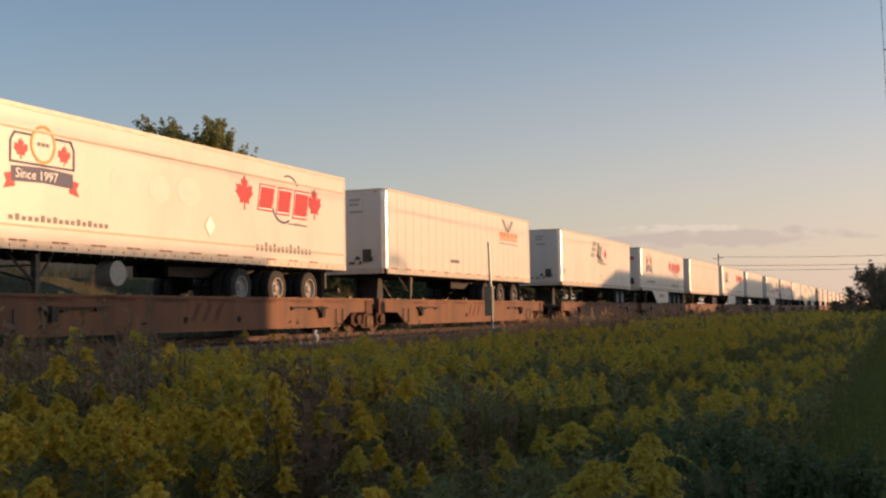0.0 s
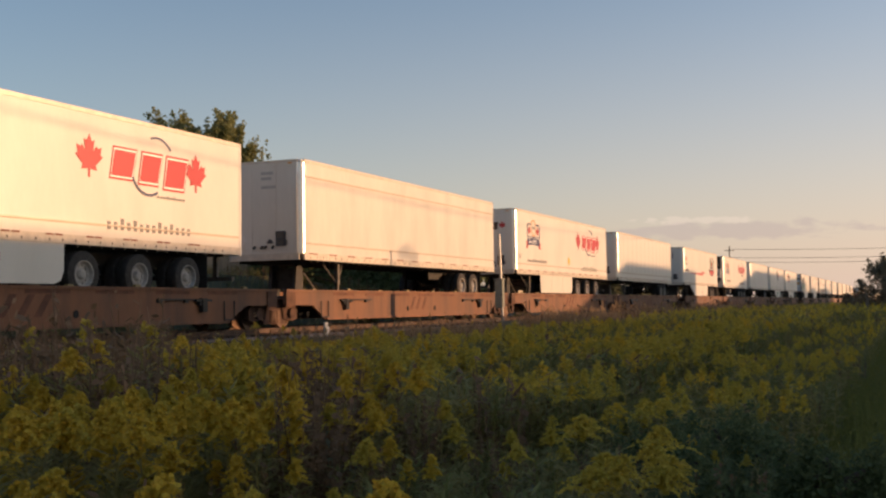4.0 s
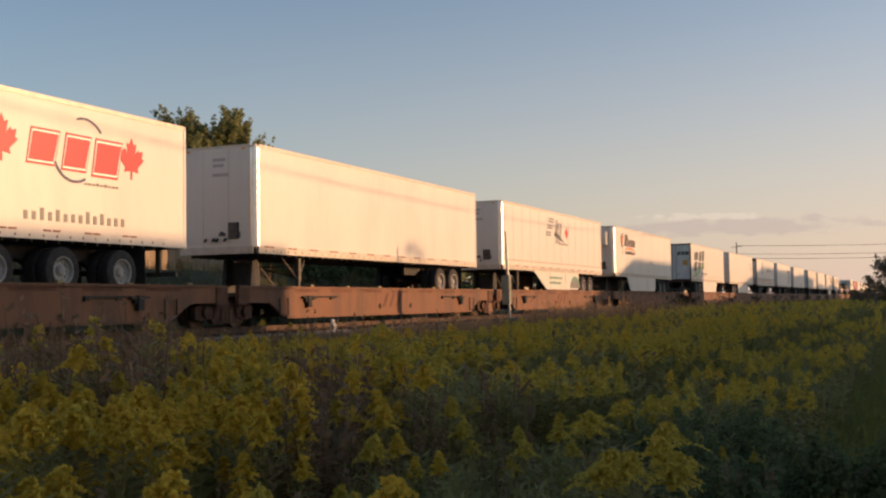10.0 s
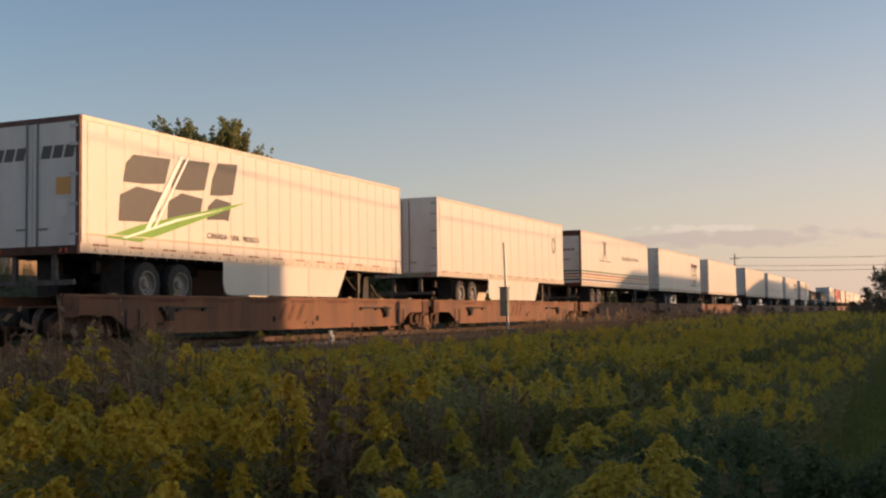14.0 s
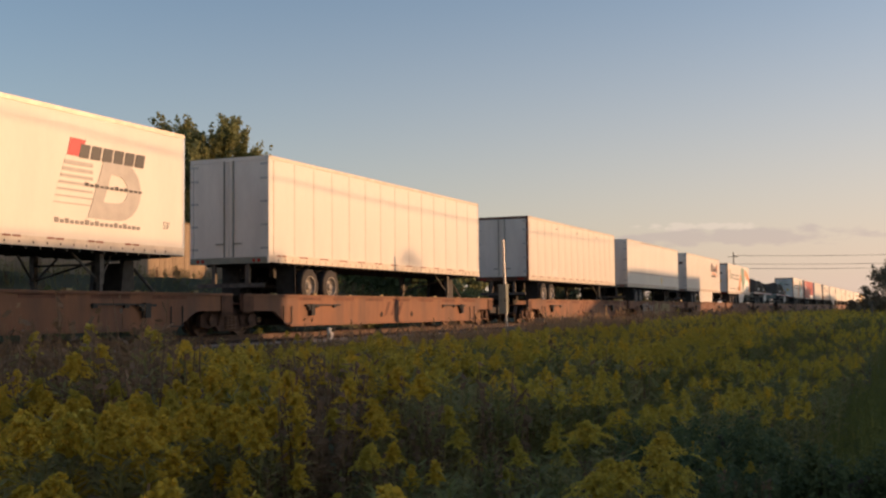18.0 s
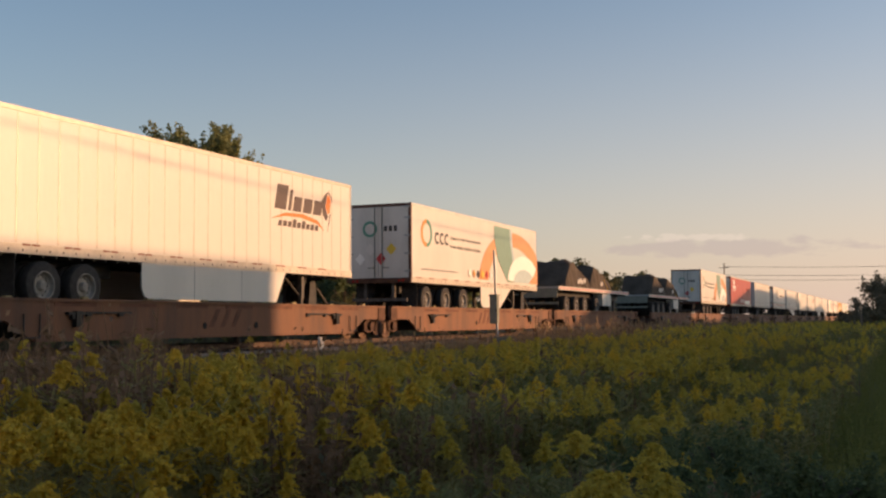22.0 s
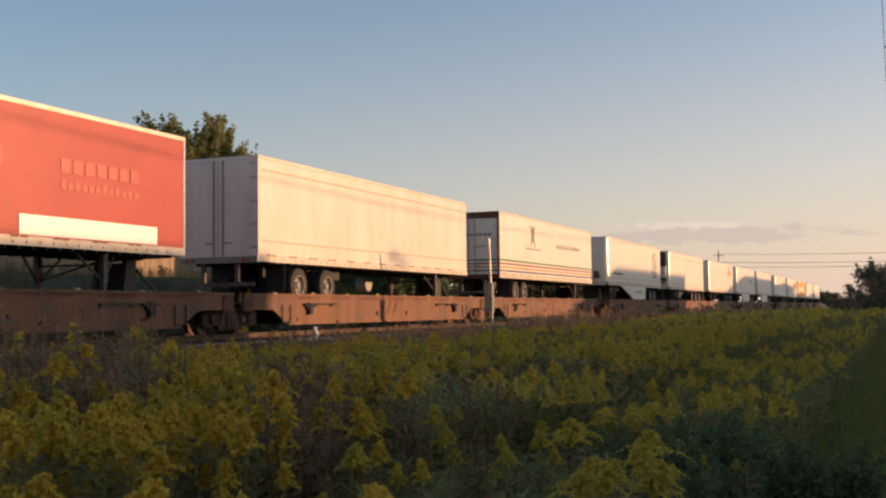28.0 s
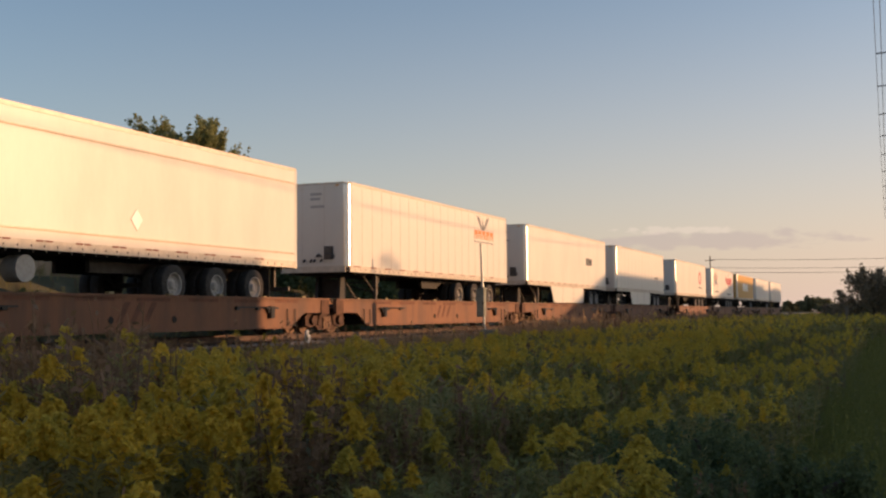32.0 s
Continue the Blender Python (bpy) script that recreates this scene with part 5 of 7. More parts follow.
def make_trailers():
    F = FRONTS
    lab_leaf = "white semi-trailer with red leaf logo on a flatcar"
    t, S = trailer(1, F[0], axles=3, lines=LINES, rim="rim", tank=True, label=lab_leaf)
    leaf_logo(S); placard(S, 8.6, 2.05, 0.24)
    S.flat("ghost_lettering", [disc(5.2, 2.85, 0.5, 0.36), disc(6.5, 2.8, 0.42, 0.34), disc(7.7, 2.85, 0.5, 0.36)], "logo_ghost", "pale ghost of removed lettering", depth=0.002, out=0.002)
    t, S = trailer(2, F[1], axles=3, panels=22, rim="rim_dirty", label="white panelled semi-trailer with orange winged logo")
    bird_logo(S, 11.9, 2.95, "logo_orange"); S.bars("number_line", 6.0, 1.72, 0.9, 0.13, "logo_grey", 6, out=0.012)
    S.flat("ring_mark", ring(9.6, 1.72, 0.13, 0.16) + ring(10.2, 1.72, 0.13, 0.16), "logo_ghost", out=0.012)
    t, S = trailer(3, F[2], panels=0, label="white semi-trailer with slanted grey logo and red leaf")
    swept_logo(S, 6.1); S.text("length_mark", "53'", 0.35, 1.75, 0.26, "logo_black")
    S.flat("ring_mark", ring(8.4, 1.75, 0.13, 0.17), "logo_yellow", out=0.006)
    t, S = trailer(4, F[3], logo="leaf", axles=3, skirts=(3.5, 9.5, 1.8), lines=((1.60, 0.03, "rail_alu"),), label="white skirted semi-trailer with red leaf logo on a flatcar")
    leaf_logo(S); S.bars("skirt_logo", 6.2, 0.7, 1.5, 0.2, "logo_red", 3, out=-0.004)
    t, S = trailer(5, F[4], panels=0, lines=LINES, colour="offwhite", label="plain glossy white semi-trailer on the train")
    t, S = trailer(6, F[5], logo="leaf", axles=3, skirts=(3.55, 9.0, 0.1), lines=((1.60, 0.03, "rail_alu"),), label="white skirted semi-trailer with red leaf logo on a flatcar"); leaf_logo(S); placard(S, 8.4, 1.95, 0.2, "logo_yellow")
    t, S = trailer(7, F[6], panels=13, rim="rim_dirty", lines=((1.6, 0.05, "rail_alu"),), label="plain white panelled semi-trailer on the train")
    placard(S, 9.5, 1.85, 0.14, "logo_ghost")
    t, S = trailer(8, F[7], logo="round", skirts=(2.4, 10.8, 2.1), rim="rim_dirty", label="white semi-trailer with round logo and red lightning stripe")
    S.flat("logo_crescent", ring(13.1, 2.84, 1.42, 1.56, 24, 20, 150, 0.52), "logo_umber", "dark thin crescent", out=0.006)
    S.flat("logo_crescent", ring(13.1, 2.84, 1.42, 1.52, 24, 190, 330, 0.52), "logo_umber", "dark thin crescent", out=0.006)
    S.flat("round_logo", [disc(13.05, 2.5, 1.05, 0.42, 20, 180, 360)], "logo_red", "red half disc", out=0.006)
    S.flat("round_logo", [[(11.9, 2.5), (14.2, 2.5), (14.0, 2.86), (12.1, 2.86)]], "logo_umber", "dark band", out=0.008)
    S.flat("round_logo", [disc(13.05, 3.12, 0.24, 0.22)], "logo_red", "small red ball", out=0.006)
    for a in (12.35, 13.4):
        S.flat("logo_block", [[(a, 2.9), (a + 0.42, 2.9), (a + 0.5, 3.38), (a + 0.06, 3.38)]], "logo_dkgreen", "dark green block", out=0.006)
    S.bars("small_line", 12.2, 2.62, 1.7, 0.13, "logo_pale", 9, 0.4, out=0.016)
    S.flat("lightning_stripe", [[(2.1, 2.12), (8.6, 1.98), (8.3, 2.16), (9.9, 2.22), (8.0, 2.36), (8.25, 2.2)]], "logo_red", "long red lightning stripe", out=0.006)
    S.bars("address_line", 0.5, 2.22, 1.5, 0.2, "logo_black", 9, 0.4, out=0.006)
    S.flat("flag_emblem", [[(0.7, 3.3), (1.2, 3.2), (1.25, 3.3), (0.7, 3.42)], [(0.7, 3.12), (1.2, 3.02), (1.25, 3.12), (0.7, 3.24)]], "logo_red", "small red flag emblem", out=0.006)
    S.bars("small_line", 0.6, 2.75, 0.8, 0.12, "logo_grey", 6, out=0.006)
    t, S = trailer(9, F[8], axles=3, reefer=True, tank=True, rail="grime", label="white refrigerated semi-trailer with red leaf logo"); leaf_logo(S)
    t, S = trailer(10, F[9], panels=0, label="plain white semi-trailer on the train")
    t, S = trailer(11, F[10], panels=13, skirts=(4.2, 11.6, 1.95), lines=((1.55, 0.04, "rail_alu"),), label="white panelled semi-trailer with slanted grey logo and green skirt")
    swept_logo(S, 6.1); placard(S, 8.6, 2.0, 0.2, "logo_ghost")
    S.bars("skirt_line", 6.6, 0.8, 2.0, 0.14, "logo_teal", 9, 0.4, out=-0.004); S.bars("skirt_line", 6.6, 0.55, 1.8, 0.14, "logo_teal", 8, 0.4, out=-0.004)
    S.flat("skirt_globe", [disc(10.9, 0.36, 0.9, 0.6, 20, 0, 180)], "logo_grey", "dark globe on the skirt", out=-0.004)
    S.flat("skirt_globe", ring(10.9, 0.36, 0.45, 0.62, 12, 20, 150), "logo_teal", out=0.003)
    t, S = trailer(12, F[11], skirts=(3.0, 10.9, 0.8), rim="rim_dirty", label="white semi-trailer with dark and orange humped-animal logo")
    bison_logo(S, 1.4, 2.5)
    S.flat("placard_holder", ring(9.3, 2.1, 0.2, 0.24, 4) + ring(9.9, 2.1, 0.2, 0.24, 4), "logo_ghost", "two diamond placard holders", out=0.008)
    part("nose_cooler", shape((-0.9, 0.9, -0.45, 0.0, 3.0, 3.75)), "white", t, "white nose-mounted heater box")
    t, S = trailer(13, F[12], rev=True, red_frame=True, lines=((1.55, 0.03, "rail_alu"),), panels=26, skirts=SKIRT, rim="rim_dirty", label="white semi-trailer with big grey logo and green swoosh")
    P = lambda *q: [(1.2 + a, 1.9 + b) for a, b in q]
    for a, b in ((0.0, 1.5), (1.75, 1.35), (3.35, 1.0)):
        S.flat("logo_block", [P((a + 0.05, 0.0 + 0.08 * a), (a + b * 0.8, 0.05 + 0.08 * a), (a + b, 0.3), (a + b + 0.12, 0.78), (a + b * 0.45, 0.84), (a + 0.1, 0.6)), P((a + 0.2, 0.9), (a + b * 0.6, 0.92), (a + b + 0.2, 1.0), (a + b + 0.42, 1.62 + 0.06 * a), (a + 0.55, 1.56 + 0.06 * a), (a + 0.3, 1.34))], "logo_slate", "dark grey slanted block", out=0.012)
    S.flat("logo_slash", [P((0.95, -0.15), (1.1, -0.15), (2.45, 1.75), (2.3, 1.75)), P((1.28, -0.05), (1.36, -0.05), (2.66, 1.75), (2.58, 1.75))], "logo_pale", "pale slash", out=0.02)
    S.flat("green_swoosh", [[(0.75, 1.5), (2.0, 1.46), (4.2, 2.1), (6.4, 2.76), (3.6, 2.2), (2.0, 1.86)]], "logo_green", "green road swoosh", out=0.018)
    S.flat("road_line", [[(1.35, 1.52), (1.5, 1.52), (3.4, 2.04), (5.4, 2.5), (3.3, 2.08)]], "logo_pale", "thin pale road line", depth=0.004, out=0.026)
    for v in (-1.15, 0.22):
        for k in range(3):
            door_mark(t, v + 0.32 * k, v + 0.32 * k + 0.26, 3.2, 3.48, "logo_slate", "dark slanted block on the door", 0.08)
    door_mark(t, 0.66, 1.06, 2.4, 2.78, "logo_amber", "amber square sticker on the door")
    door_mark(t, 0.68, 0.98, 1.95, 2.3, "logo_ghost", "faded square on the door")
    S.text("lettering_line", "CANADA · USA · MEXICO", 4.6, 1.7, 0.15, "logo_black", out=0.016)
    t, S = trailer(14, F[13], rev=True, panels=14, skirts=SKIRT, label="white panelled semi-trailer with side skirts")
    S.flat("ring_mark", ring(14.4, 3.0, 0.2, 0.3, sy=1.3), "logo_grey", out=0.012)
    t, S = trailer(15, F[14], rev=True, red_frame=True, rim="rim_dirty", label="white semi-trailer with crest and four coloured stripes"); stripes(S); door_stripes(t)
    t, S = trailer(16, F[15], rev=True, label="white semi-trailer with grey striped letter logo")
    for k in range(7):
        z = 2.92 - 0.14 * k
        S.flat("speed_stripe", [[(11.55 + 0.05 * (6 - k), z), (12.75, z), (12.75, z + 0.02 + 0.012 * (6 - k)), (11.57 + 0.05 * (6 - k), z + 0.02 + 0.012 * (6 - k))]], "logo_faint", "grey speed stripe", out=0.006)
    S.flat("logo_arc", ring(13.55, 2.52, 0.36, 0.82, 24, -95, 95, 0.86), "logo_faint", "big grey curved block", out=0.006)
    S.flat("logo_block", [[(12.6, 1.82), (13.6, 1.82), (13.6, 2.2), (13.1, 2.2), (13.35, 2.84), (13.6, 2.84), (13.6, 3.22), (13.15, 3.22)]], "logo_faint", "grey slanted block", out=0.007)
    S.flat("logo_block", [[(11.95, 3.12), (12.4, 3.12), (12.52, 3.5), (12.05, 3.5)]], "logo_red", "small red block", out=0.006)
    S.bars("logo_word", 12.3, 3.1, 2.15, 0.3, "logo_black", 6, 0.22, slant=0.25, out=0.009)
    S.bars("small_line", 12.5, 2.5, 1.9, 0.08, "logo_black", 12, 0.4, out=0.014)
    S.bars("address_line", 11.6, 1.66, 2.75, 0.11, "logo_grey", 18, 0.4, out=0.006); S.text("length_mark", "53'", 15.2, 1.75, 0.16, "logo_black")
    t, S = trailer(17, F[16], rev=True, panels=14, rim="rim_dirty", label="white panelled semi-trailer with twin rear doors")
    t, S = trailer(18, F[17], rev=True, red_frame=True, panels=14, colour="offwhite", label="white panelled semi-trailer with rusty rear door frame")
    for u in (4.3, 8.0, 11.8):
        S.bars("vent", u, 3.72, 0.22, 0.07, "logo_grey", 2, out=0.012)
    S.flat("scuff", [disc(4.1, 1.55, 0.5, 0.17)], "grime", "scuffed repair patch", out=0.011)
    t, S = trailer(19, F[18], rev=True, lines=((2.05, 0.03, "rail_alu"),), rim="rim_dirty", label="white semi-trailer with a long side seam"); placard(S, 10.0, 1.7, 0.2, "logo_yellow")
    t, S = trailer(20, F[19], rev=True, panels=26, skirts=(4.2, 10.7, 0.5), rim="rim_dirty", label="white ribbed semi-trailer with dark and orange humped-animal logo"); bison_logo(S, 10.3, 2.45, 4.05)
    for k in range(5):
        v = -1.1 + 0.42 * k + (0.12 if k > 2 else 0)
        door_mark(t, v, v + 0.28, 3.2, 3.42, "logo_umber", "dark slanted block on the door", 0.06)
    door_mark(t, -0.75, -0.35, 2.2, 2.5, "logo_orange", "orange sticker on the door")
    door_mark(t, 0.25, 0.62, 2.1, 2.45, "logo_red", "faded red sticker on the door")
    lab = "white semi-trailer with round two-tone logo and coloured swirl"
    t, S = trailer(21, F[20], rev=True, red_frame=True, axles=3, skirts=(3.9, 7.75, 1.45), rim="rim_dirty", toprail="grime", label=lab, length=14.87, top=4.02); ball_logo(S)
    nose_badges(t)
    flatbed(F[21]); flatbed(F[22])
    t, S = trailer(24, F[23] + 0.9, rev=True, red_frame=True, axles=3, rim="rim_dirty", toprail="grime", label=lab, length=14.9); ball_logo(S)
    nose_badges(t)
    t, S = trailer(25, F[24], rev=True, red_frame=True, axles=3, colour="red", rim="rim_dirty", tank=True, label="red semi-trailer with white winged logo")
    bird_logo(S, 1.3, 2.85, "logo_pale", "logo_pale")
    for u in (7.6, 8.1, 8.9, 9.4):
        placard(S, u, 1.72, 0.2)
    S.flat("pale_panel", [[(10.4, 1.36), (14.9, 1.36), (14.9, 1.78), (10.4, 1.78)]], "logo_pale", "long pale panel", out=0.01)
    S.bars("ghost_lettering", 11.6, 2.75, 2.6, 0.3, "ghost_red", 7, 0.3, "faint lettering", out=0.004); S.bars("ghost_lettering", 11.6, 2.4, 2.6, 0.2, "ghost_red", 12, 0.3, out=0.004)
    S.flat("ghost_disc", [disc(9.6, 2.9, 0.35)], "ghost_red", "faint disc", out=0.004)
    t, S = trailer(26, F[25], rev=True, step=1.75, lines=((3.72, 0.03, "rail_alu"), (1.72, 0.03, "rail_alu")), rim="rim_dirty", tank=True, colour="offwhite", label="plain off-white semi-trailer on the train")
    t, S = trailer(27, F[26], rev=True, red_frame=True, rim="rim_dirty", label="white semi-trailer with crest and four coloured stripes"); stripes(S); door_stripes(t)
    t, S = trailer(28, F[27], logo="ring", panels=14, skirts=(3.45, 10.85, 3.6), lines=((1.6, 0.03, "rail_alu"),), label="white panelled semi-trailer with a toothed ring logo")
    S.flat("gear_ring", ring(13.9, 3.0, 0.49, 0.53, 40, sy=1.05) + ring(13.9, 3.0, 0.53, 0.62, 40, sy=1.05)[::2], "logo_black", "dark toothed ring", out=0.012)
    S.flat("ring_strokes", [[(13.6, 3.2), (13.9, 3.2), (13.9, 3.27), (13.6, 3.27)], [(13.85, 2.75), (13.93, 2.75), (13.98, 3.2), (13.9, 3.2)], [(14.0, 2.7), (14.2, 2.7), (14.2, 2.8), (14.0, 2.8)]], "logo_black", out=0.012)
    for z, w in ((2.2, 2.0), (2.02, 1.2), (1.84, 1.6)):
        S.bars("small_line", 13.9 - w / 2, z, w, 0.1, "logo_black", 10, 0.4, out=0.012)
    S.bars("address_line", 1.5, 1.82, 2.4, 0.15, "logo_black", 12, 0.4, out=0.012)
    S.text("skirt_lettering", "the way to Success", 7.4, 0.68, 0.22, "logo_grey", shear=0.3, out=-0.002)
    t, S = trailer(29, F[28], reefer=True, tank=True, lines=((3.65, 0.03, "rail_alu"), (1.55, 0.03, "rail_alu")), axles=3, label="plain white refrigerated semi-trailer"); placard(S, 8.6, 2.0, 0.22)
    t, S = trailer(30, F[29], axles=3, panels=20, rim="rim_dirty", label="white panelled semi-trailer with orange winged logo"); bird_logo(S, 11.9, 2.95, "logo_orange")
    t, S = trailer(31, F[30], skirts=SKIRT, label="white semi-trailer with small black block mark"); S.bars("logo_word", 11.4, 2.5, 1.3, 0.4, "logo_black", 3, 0.25, out=0.006)
    t, S = trailer(32, F[31], panels=14, skirts=SKIRT, label="white panelled semi-trailer with side skirts"); S.bars("small_line", 12.6, 2.2, 1.2, 0.15, "logo_grey", 5, out=0.012)
    t, S = trailer(33, F[32], axles=3, label="white semi-trailer with round red logo"); S.flat("round_logo", ring(12.6, 2.85, 0.45, 0.75, 20, sy=0.8), "logo_red", "red ring", out=0.006); S.bars("small_line", 11.8, 1.9, 1.8, 0.15, "logo_grey", 8, out=0.006)
    t, S = trailer(34, F[33], axles=3, label=lab_leaf); leaf_logo(S)
    t, S = trailer(35, F[34], colour="amber", label="amber yellow semi-trailer with a pale block logo"); S.bars("logo_word", 5.0, 2.2, 5.0, 0.9, "logo_pale", 5, 0.3, out=0.006)
    t, S = trailer(36, F[35], label="plain white semi-trailer near the train's end")
    t, S = trailer(37, F[36], panels=14, label="plain white semi-trailer at the train's end")


def nose_badges(t):
    """Logo and placards on the rear doors, which lead."""
    y = LEN + 0.022
    part("door_ring", ring_part(-0.15, 3.1, y), "logo_teal", t, "green ring on the door")
    for k in range(3):
        part("door_block", shape((-0.75 + 0.2 * k - 0.62 * 0, -0.62 + 0.2 * k, y, y + 0.004, 3.0, 3.2)), "logo_black", t)
    for k, m in enumerate(("logo_pale", "logo_ghost", "logo_red", "logo_yellow")):
        bm = bmesh.new()
        x, z = 0.75 - 0.42 * k, 2.0 + 0.35 * (k % 2)
        prism(bm, [(x - 0.2, z), (x, z - 0.22), (x + 0.2, z), (x, z + 0.22)], y, y + 0.004, "y")
        part("hazard_diamond", bm, m, t, "diamond placard")


def door_mark(t, v0, v1, z0, z1, material, label, lean=0.0):
    """A flat mark on the leading rear doors: v runs to the right as one faces them."""
    y = LEN + 0.019
    bm = bmesh.new()
    prism(bm, [(-v0, z0), (-v0 - lean, z1), (-v1 - lean, z1), (-v1, z0)], y, y + 0.005, "y")
    part("door_mark", bm, material, t, label)


def ring_part(x, z, y):
    bm = bmesh.new()
    for q in ring(x + 0.5, z, 0.2, 0.3, 20):
        prism(bm, q, y, y + 0.004, "y")
    return bm


def lump(u0, u1, h, seed, lean0=0.75, lean1=0.9, slump=0.3):
    """A tarpaulin drawn over a tall load: flat-topped, with sloping ends and folds."""
    rnd = random.Random(seed)
    bm = bmesh.new()
    nu, nv = 56, 36
    grid = []
    for i in range(nu + 1):
        row = []
        f = i / nu
        u = u0 + (u1 - u0) * f
        env = min(1, (u - u0) / lean0 + 0.02, (u1 - u) / lean1 + 0.02)
        env = max(0.02, env) ** 0.85
        for j in range(nv + 1):
            g = j / nv * 2 - 1
            side = min(1.0, (1 - abs(g)) * 3.2)
            w = 1.24 - 0.35 * min(1, (1 - abs(g)) * 2.4)
            x = g * 1.24 if abs(g) < 0.7 else math.copysign(1.24 - (1 - abs(g)) * 0.55, g)
            z = h * (1 - slump * max(0.0, f - 0.34) / 0.66) * env * side ** 0.8 * (0.97 + 0.12 * noise.noise((u * 1.4, g * 2, seed)))
            fold = 0.11 * noise.noise((u * 3.1, g * 1.1, seed + 5)) * (1 - 0.5 * side)
            row.append(bm.verts.new((x + fold, u, 1.47 + max(0, z) + 0.06 * noise.noise((u * 2.6, g * 4, seed + 9)))))
        grid.append(row)
    for i in range(nu):
        for j in range(nv):
            bm.faces.new((grid[i][j], grid[i + 1][j], grid[i + 1][j + 1], grid[i][j + 1]))
    return bm


def flatbed(front):
    """A flatbed trailer, rear end leading: y is given from the leading end and x = + is the meadow side."""
    t = new("flatbed_trailer")
    part("bed", shape((-1.26, 1.26, 0, 15.6, 1.38, 1.47)), "galv", t, "flat aluminium bed")
    for sx in (-1, 1):
        a, b = sorted((sx * 1.26, sx * 1.30))
        rail_ = part("side_rail", shape((a, b, 0, 15.6, 1.3, 1.49)), "offwhite", t, "pale side rail")
        bm = bmesh.new()
        a, b = sorted((sx * 1.30, sx * 1.306))
        for k in range(26):
            box(bm, a, b, 0.2 + 0.6 * k, 0.52 + 0.6 * k, 1.35, 1.44)
        part("reflective_tape", bm, "logo_red", rail_, "red dashes of reflective tape")["kind"] = "stuff"
        part("main_beam", shape((sx * 0.5 - 0.06, sx * 0.5 + 0.06, 0.3, 15.4, 0.95, 1.38)), "steel", t, "dark main beam")
        part("tool_box", shape((sx * 0.98 - 0.28, sx * 0.98 + 0.28, 9.0, 9.98, 0.55, 1.26), (sx * 0.98 - 0.28, sx * 0.98 + 0.28, 10.02, 10.95, 0.55, 1.26)), "grime", t, "pale side tool boxes")
    cross = mesh_of("cross_member", shape((-1.26, 1.26, 0, 0.1, 1.22, 1.38)), "steel")
    for k in range(14):
        part("cross_member", cross, "steel", t).location.y = 0.5 + k * 1.1
    for y in (1.5, 3.35, 5.1, 7.7):
        bm = bmesh.new()
        rod(bm, (-1.0, y, 0.505), (1.0, y, 0.505), 0.07, 8)
        part("axle", bm, "steel", t)
        for x in (1.29, -1.29):
            wheel(t, x, y, "rim_dirty")
    for sx in (-1, 1):
        bm = shape((sx * 0.9 - 0.07, sx * 0.9 + 0.07, 12.2, 12.34, 0.1, 1.3))
        rod(bm, (sx * 0.9, 12.2, 0.45), (sx * 0.6, 11.4, 1.2), 0.03, 6)
        part("landing_leg", bm, "galv", t, "grey landing leg")
    part("rear_bumper", shape((-1.2, 1.2, 0.05, 0.15, 0.55, 0.66), (-1.2, 1.2, -0.01, 0.05, 0.9, 1.36)), "cabinet", t, "pale rear plate and bar")
    tagged(t, "aluminium flatbed trailer with four axles on a railway flatcar", "flatbed trailer", "trailers on the train")
    TRAILERS.append((t, front, False, 0.0, 16.15))
    for k, (a, b, h) in enumerate(((1.85, 6.9, 1.5), (6.75, 11.8, 1.42))):
        o = part("tarped_load", lump(a, b, h, 3 + k, 1.0, 0.7, 0.72 if k else 0.68), "tarp", None, smooth=True)
        tagged(o, "black tarpaulin strapped over a bulky load on a flatbed", "covered load", "tarpaulined loads on the flatbeds")
        m = bmesh.new()
        for q in range(6 if k == 0 else 2):
            y0, z0 = a + 2.0 + q * 0.27, 1.72 + 0.05 * (q % 3)
            prism(m, [(y0, z0), (y0 + 0.2, z0 - 0.02), (y0 + 0.24, z0 + 0.2), (y0 + 0.06, z0 + 0.22)], 1.0, 1.235, "x")
        part("stencil_mark", m, "logo_ghost", o, "pale stencilled bars")["kind"] = "stuff"
        m = bmesh.new()
        y = b - 1.9
        rod(m, (1.27, y + 0.5, 1.48), (1.12, y, 2.1), 0.025, 4)
        part("strap", m, "yellow" if k else "logo_grey", o, "webbing strap")
        TRAILERS.append((o, front, False, 0.0, 16.15))


M["amber"] = mat("amber_trailer_paint", (0.55, 0.30, 0.06), 0.45, vary=0.08, scale=0.8, fine=12, bump=0.02)
build_cars()
make_trailers()


# ---- things beyond and beside the track ----
def leaf_cloud(rnd, centres, per, size, flat=0.6, ref=1.0):
    """Small leaf quads scattered in clumps: verts and faces."""
    v, f = [], []
    for cx, cy, cz, r in centres:
        for _ in range(max(4, int(per * (r / ref) ** 1.5))):
            d = Vector((rnd.gauss(0, 1), rnd.gauss(0, 1), rnd.gauss(0, 1))).normalized() * (r * rnd.random() ** 0.45)
            p = Vector((cx, cy, cz)) + Vector((d.x, d.y, d.z * flat))
            n = (d + Vector((rnd.gauss(0, 0.6), rnd.gauss(0, 0.6), rnd.gauss(0, 0.6) + 0.4))).normalized()
            a = n.orthogonal().normalized()
            a.rotate(Matrix.Rotation(rnd.random() * 6.28, 3, n))
            b = n.cross(a)
            s = size * (0.6 + 0.8 * rnd.random())
            o = len(v)
            v += [tuple(p - a * s), tuple(p + b * s * 0.55), tuple(p + a * s), tuple(p - b * s * 0.55)]
            f.append((o, o + 1, o + 2, o + 3))
    return v, f


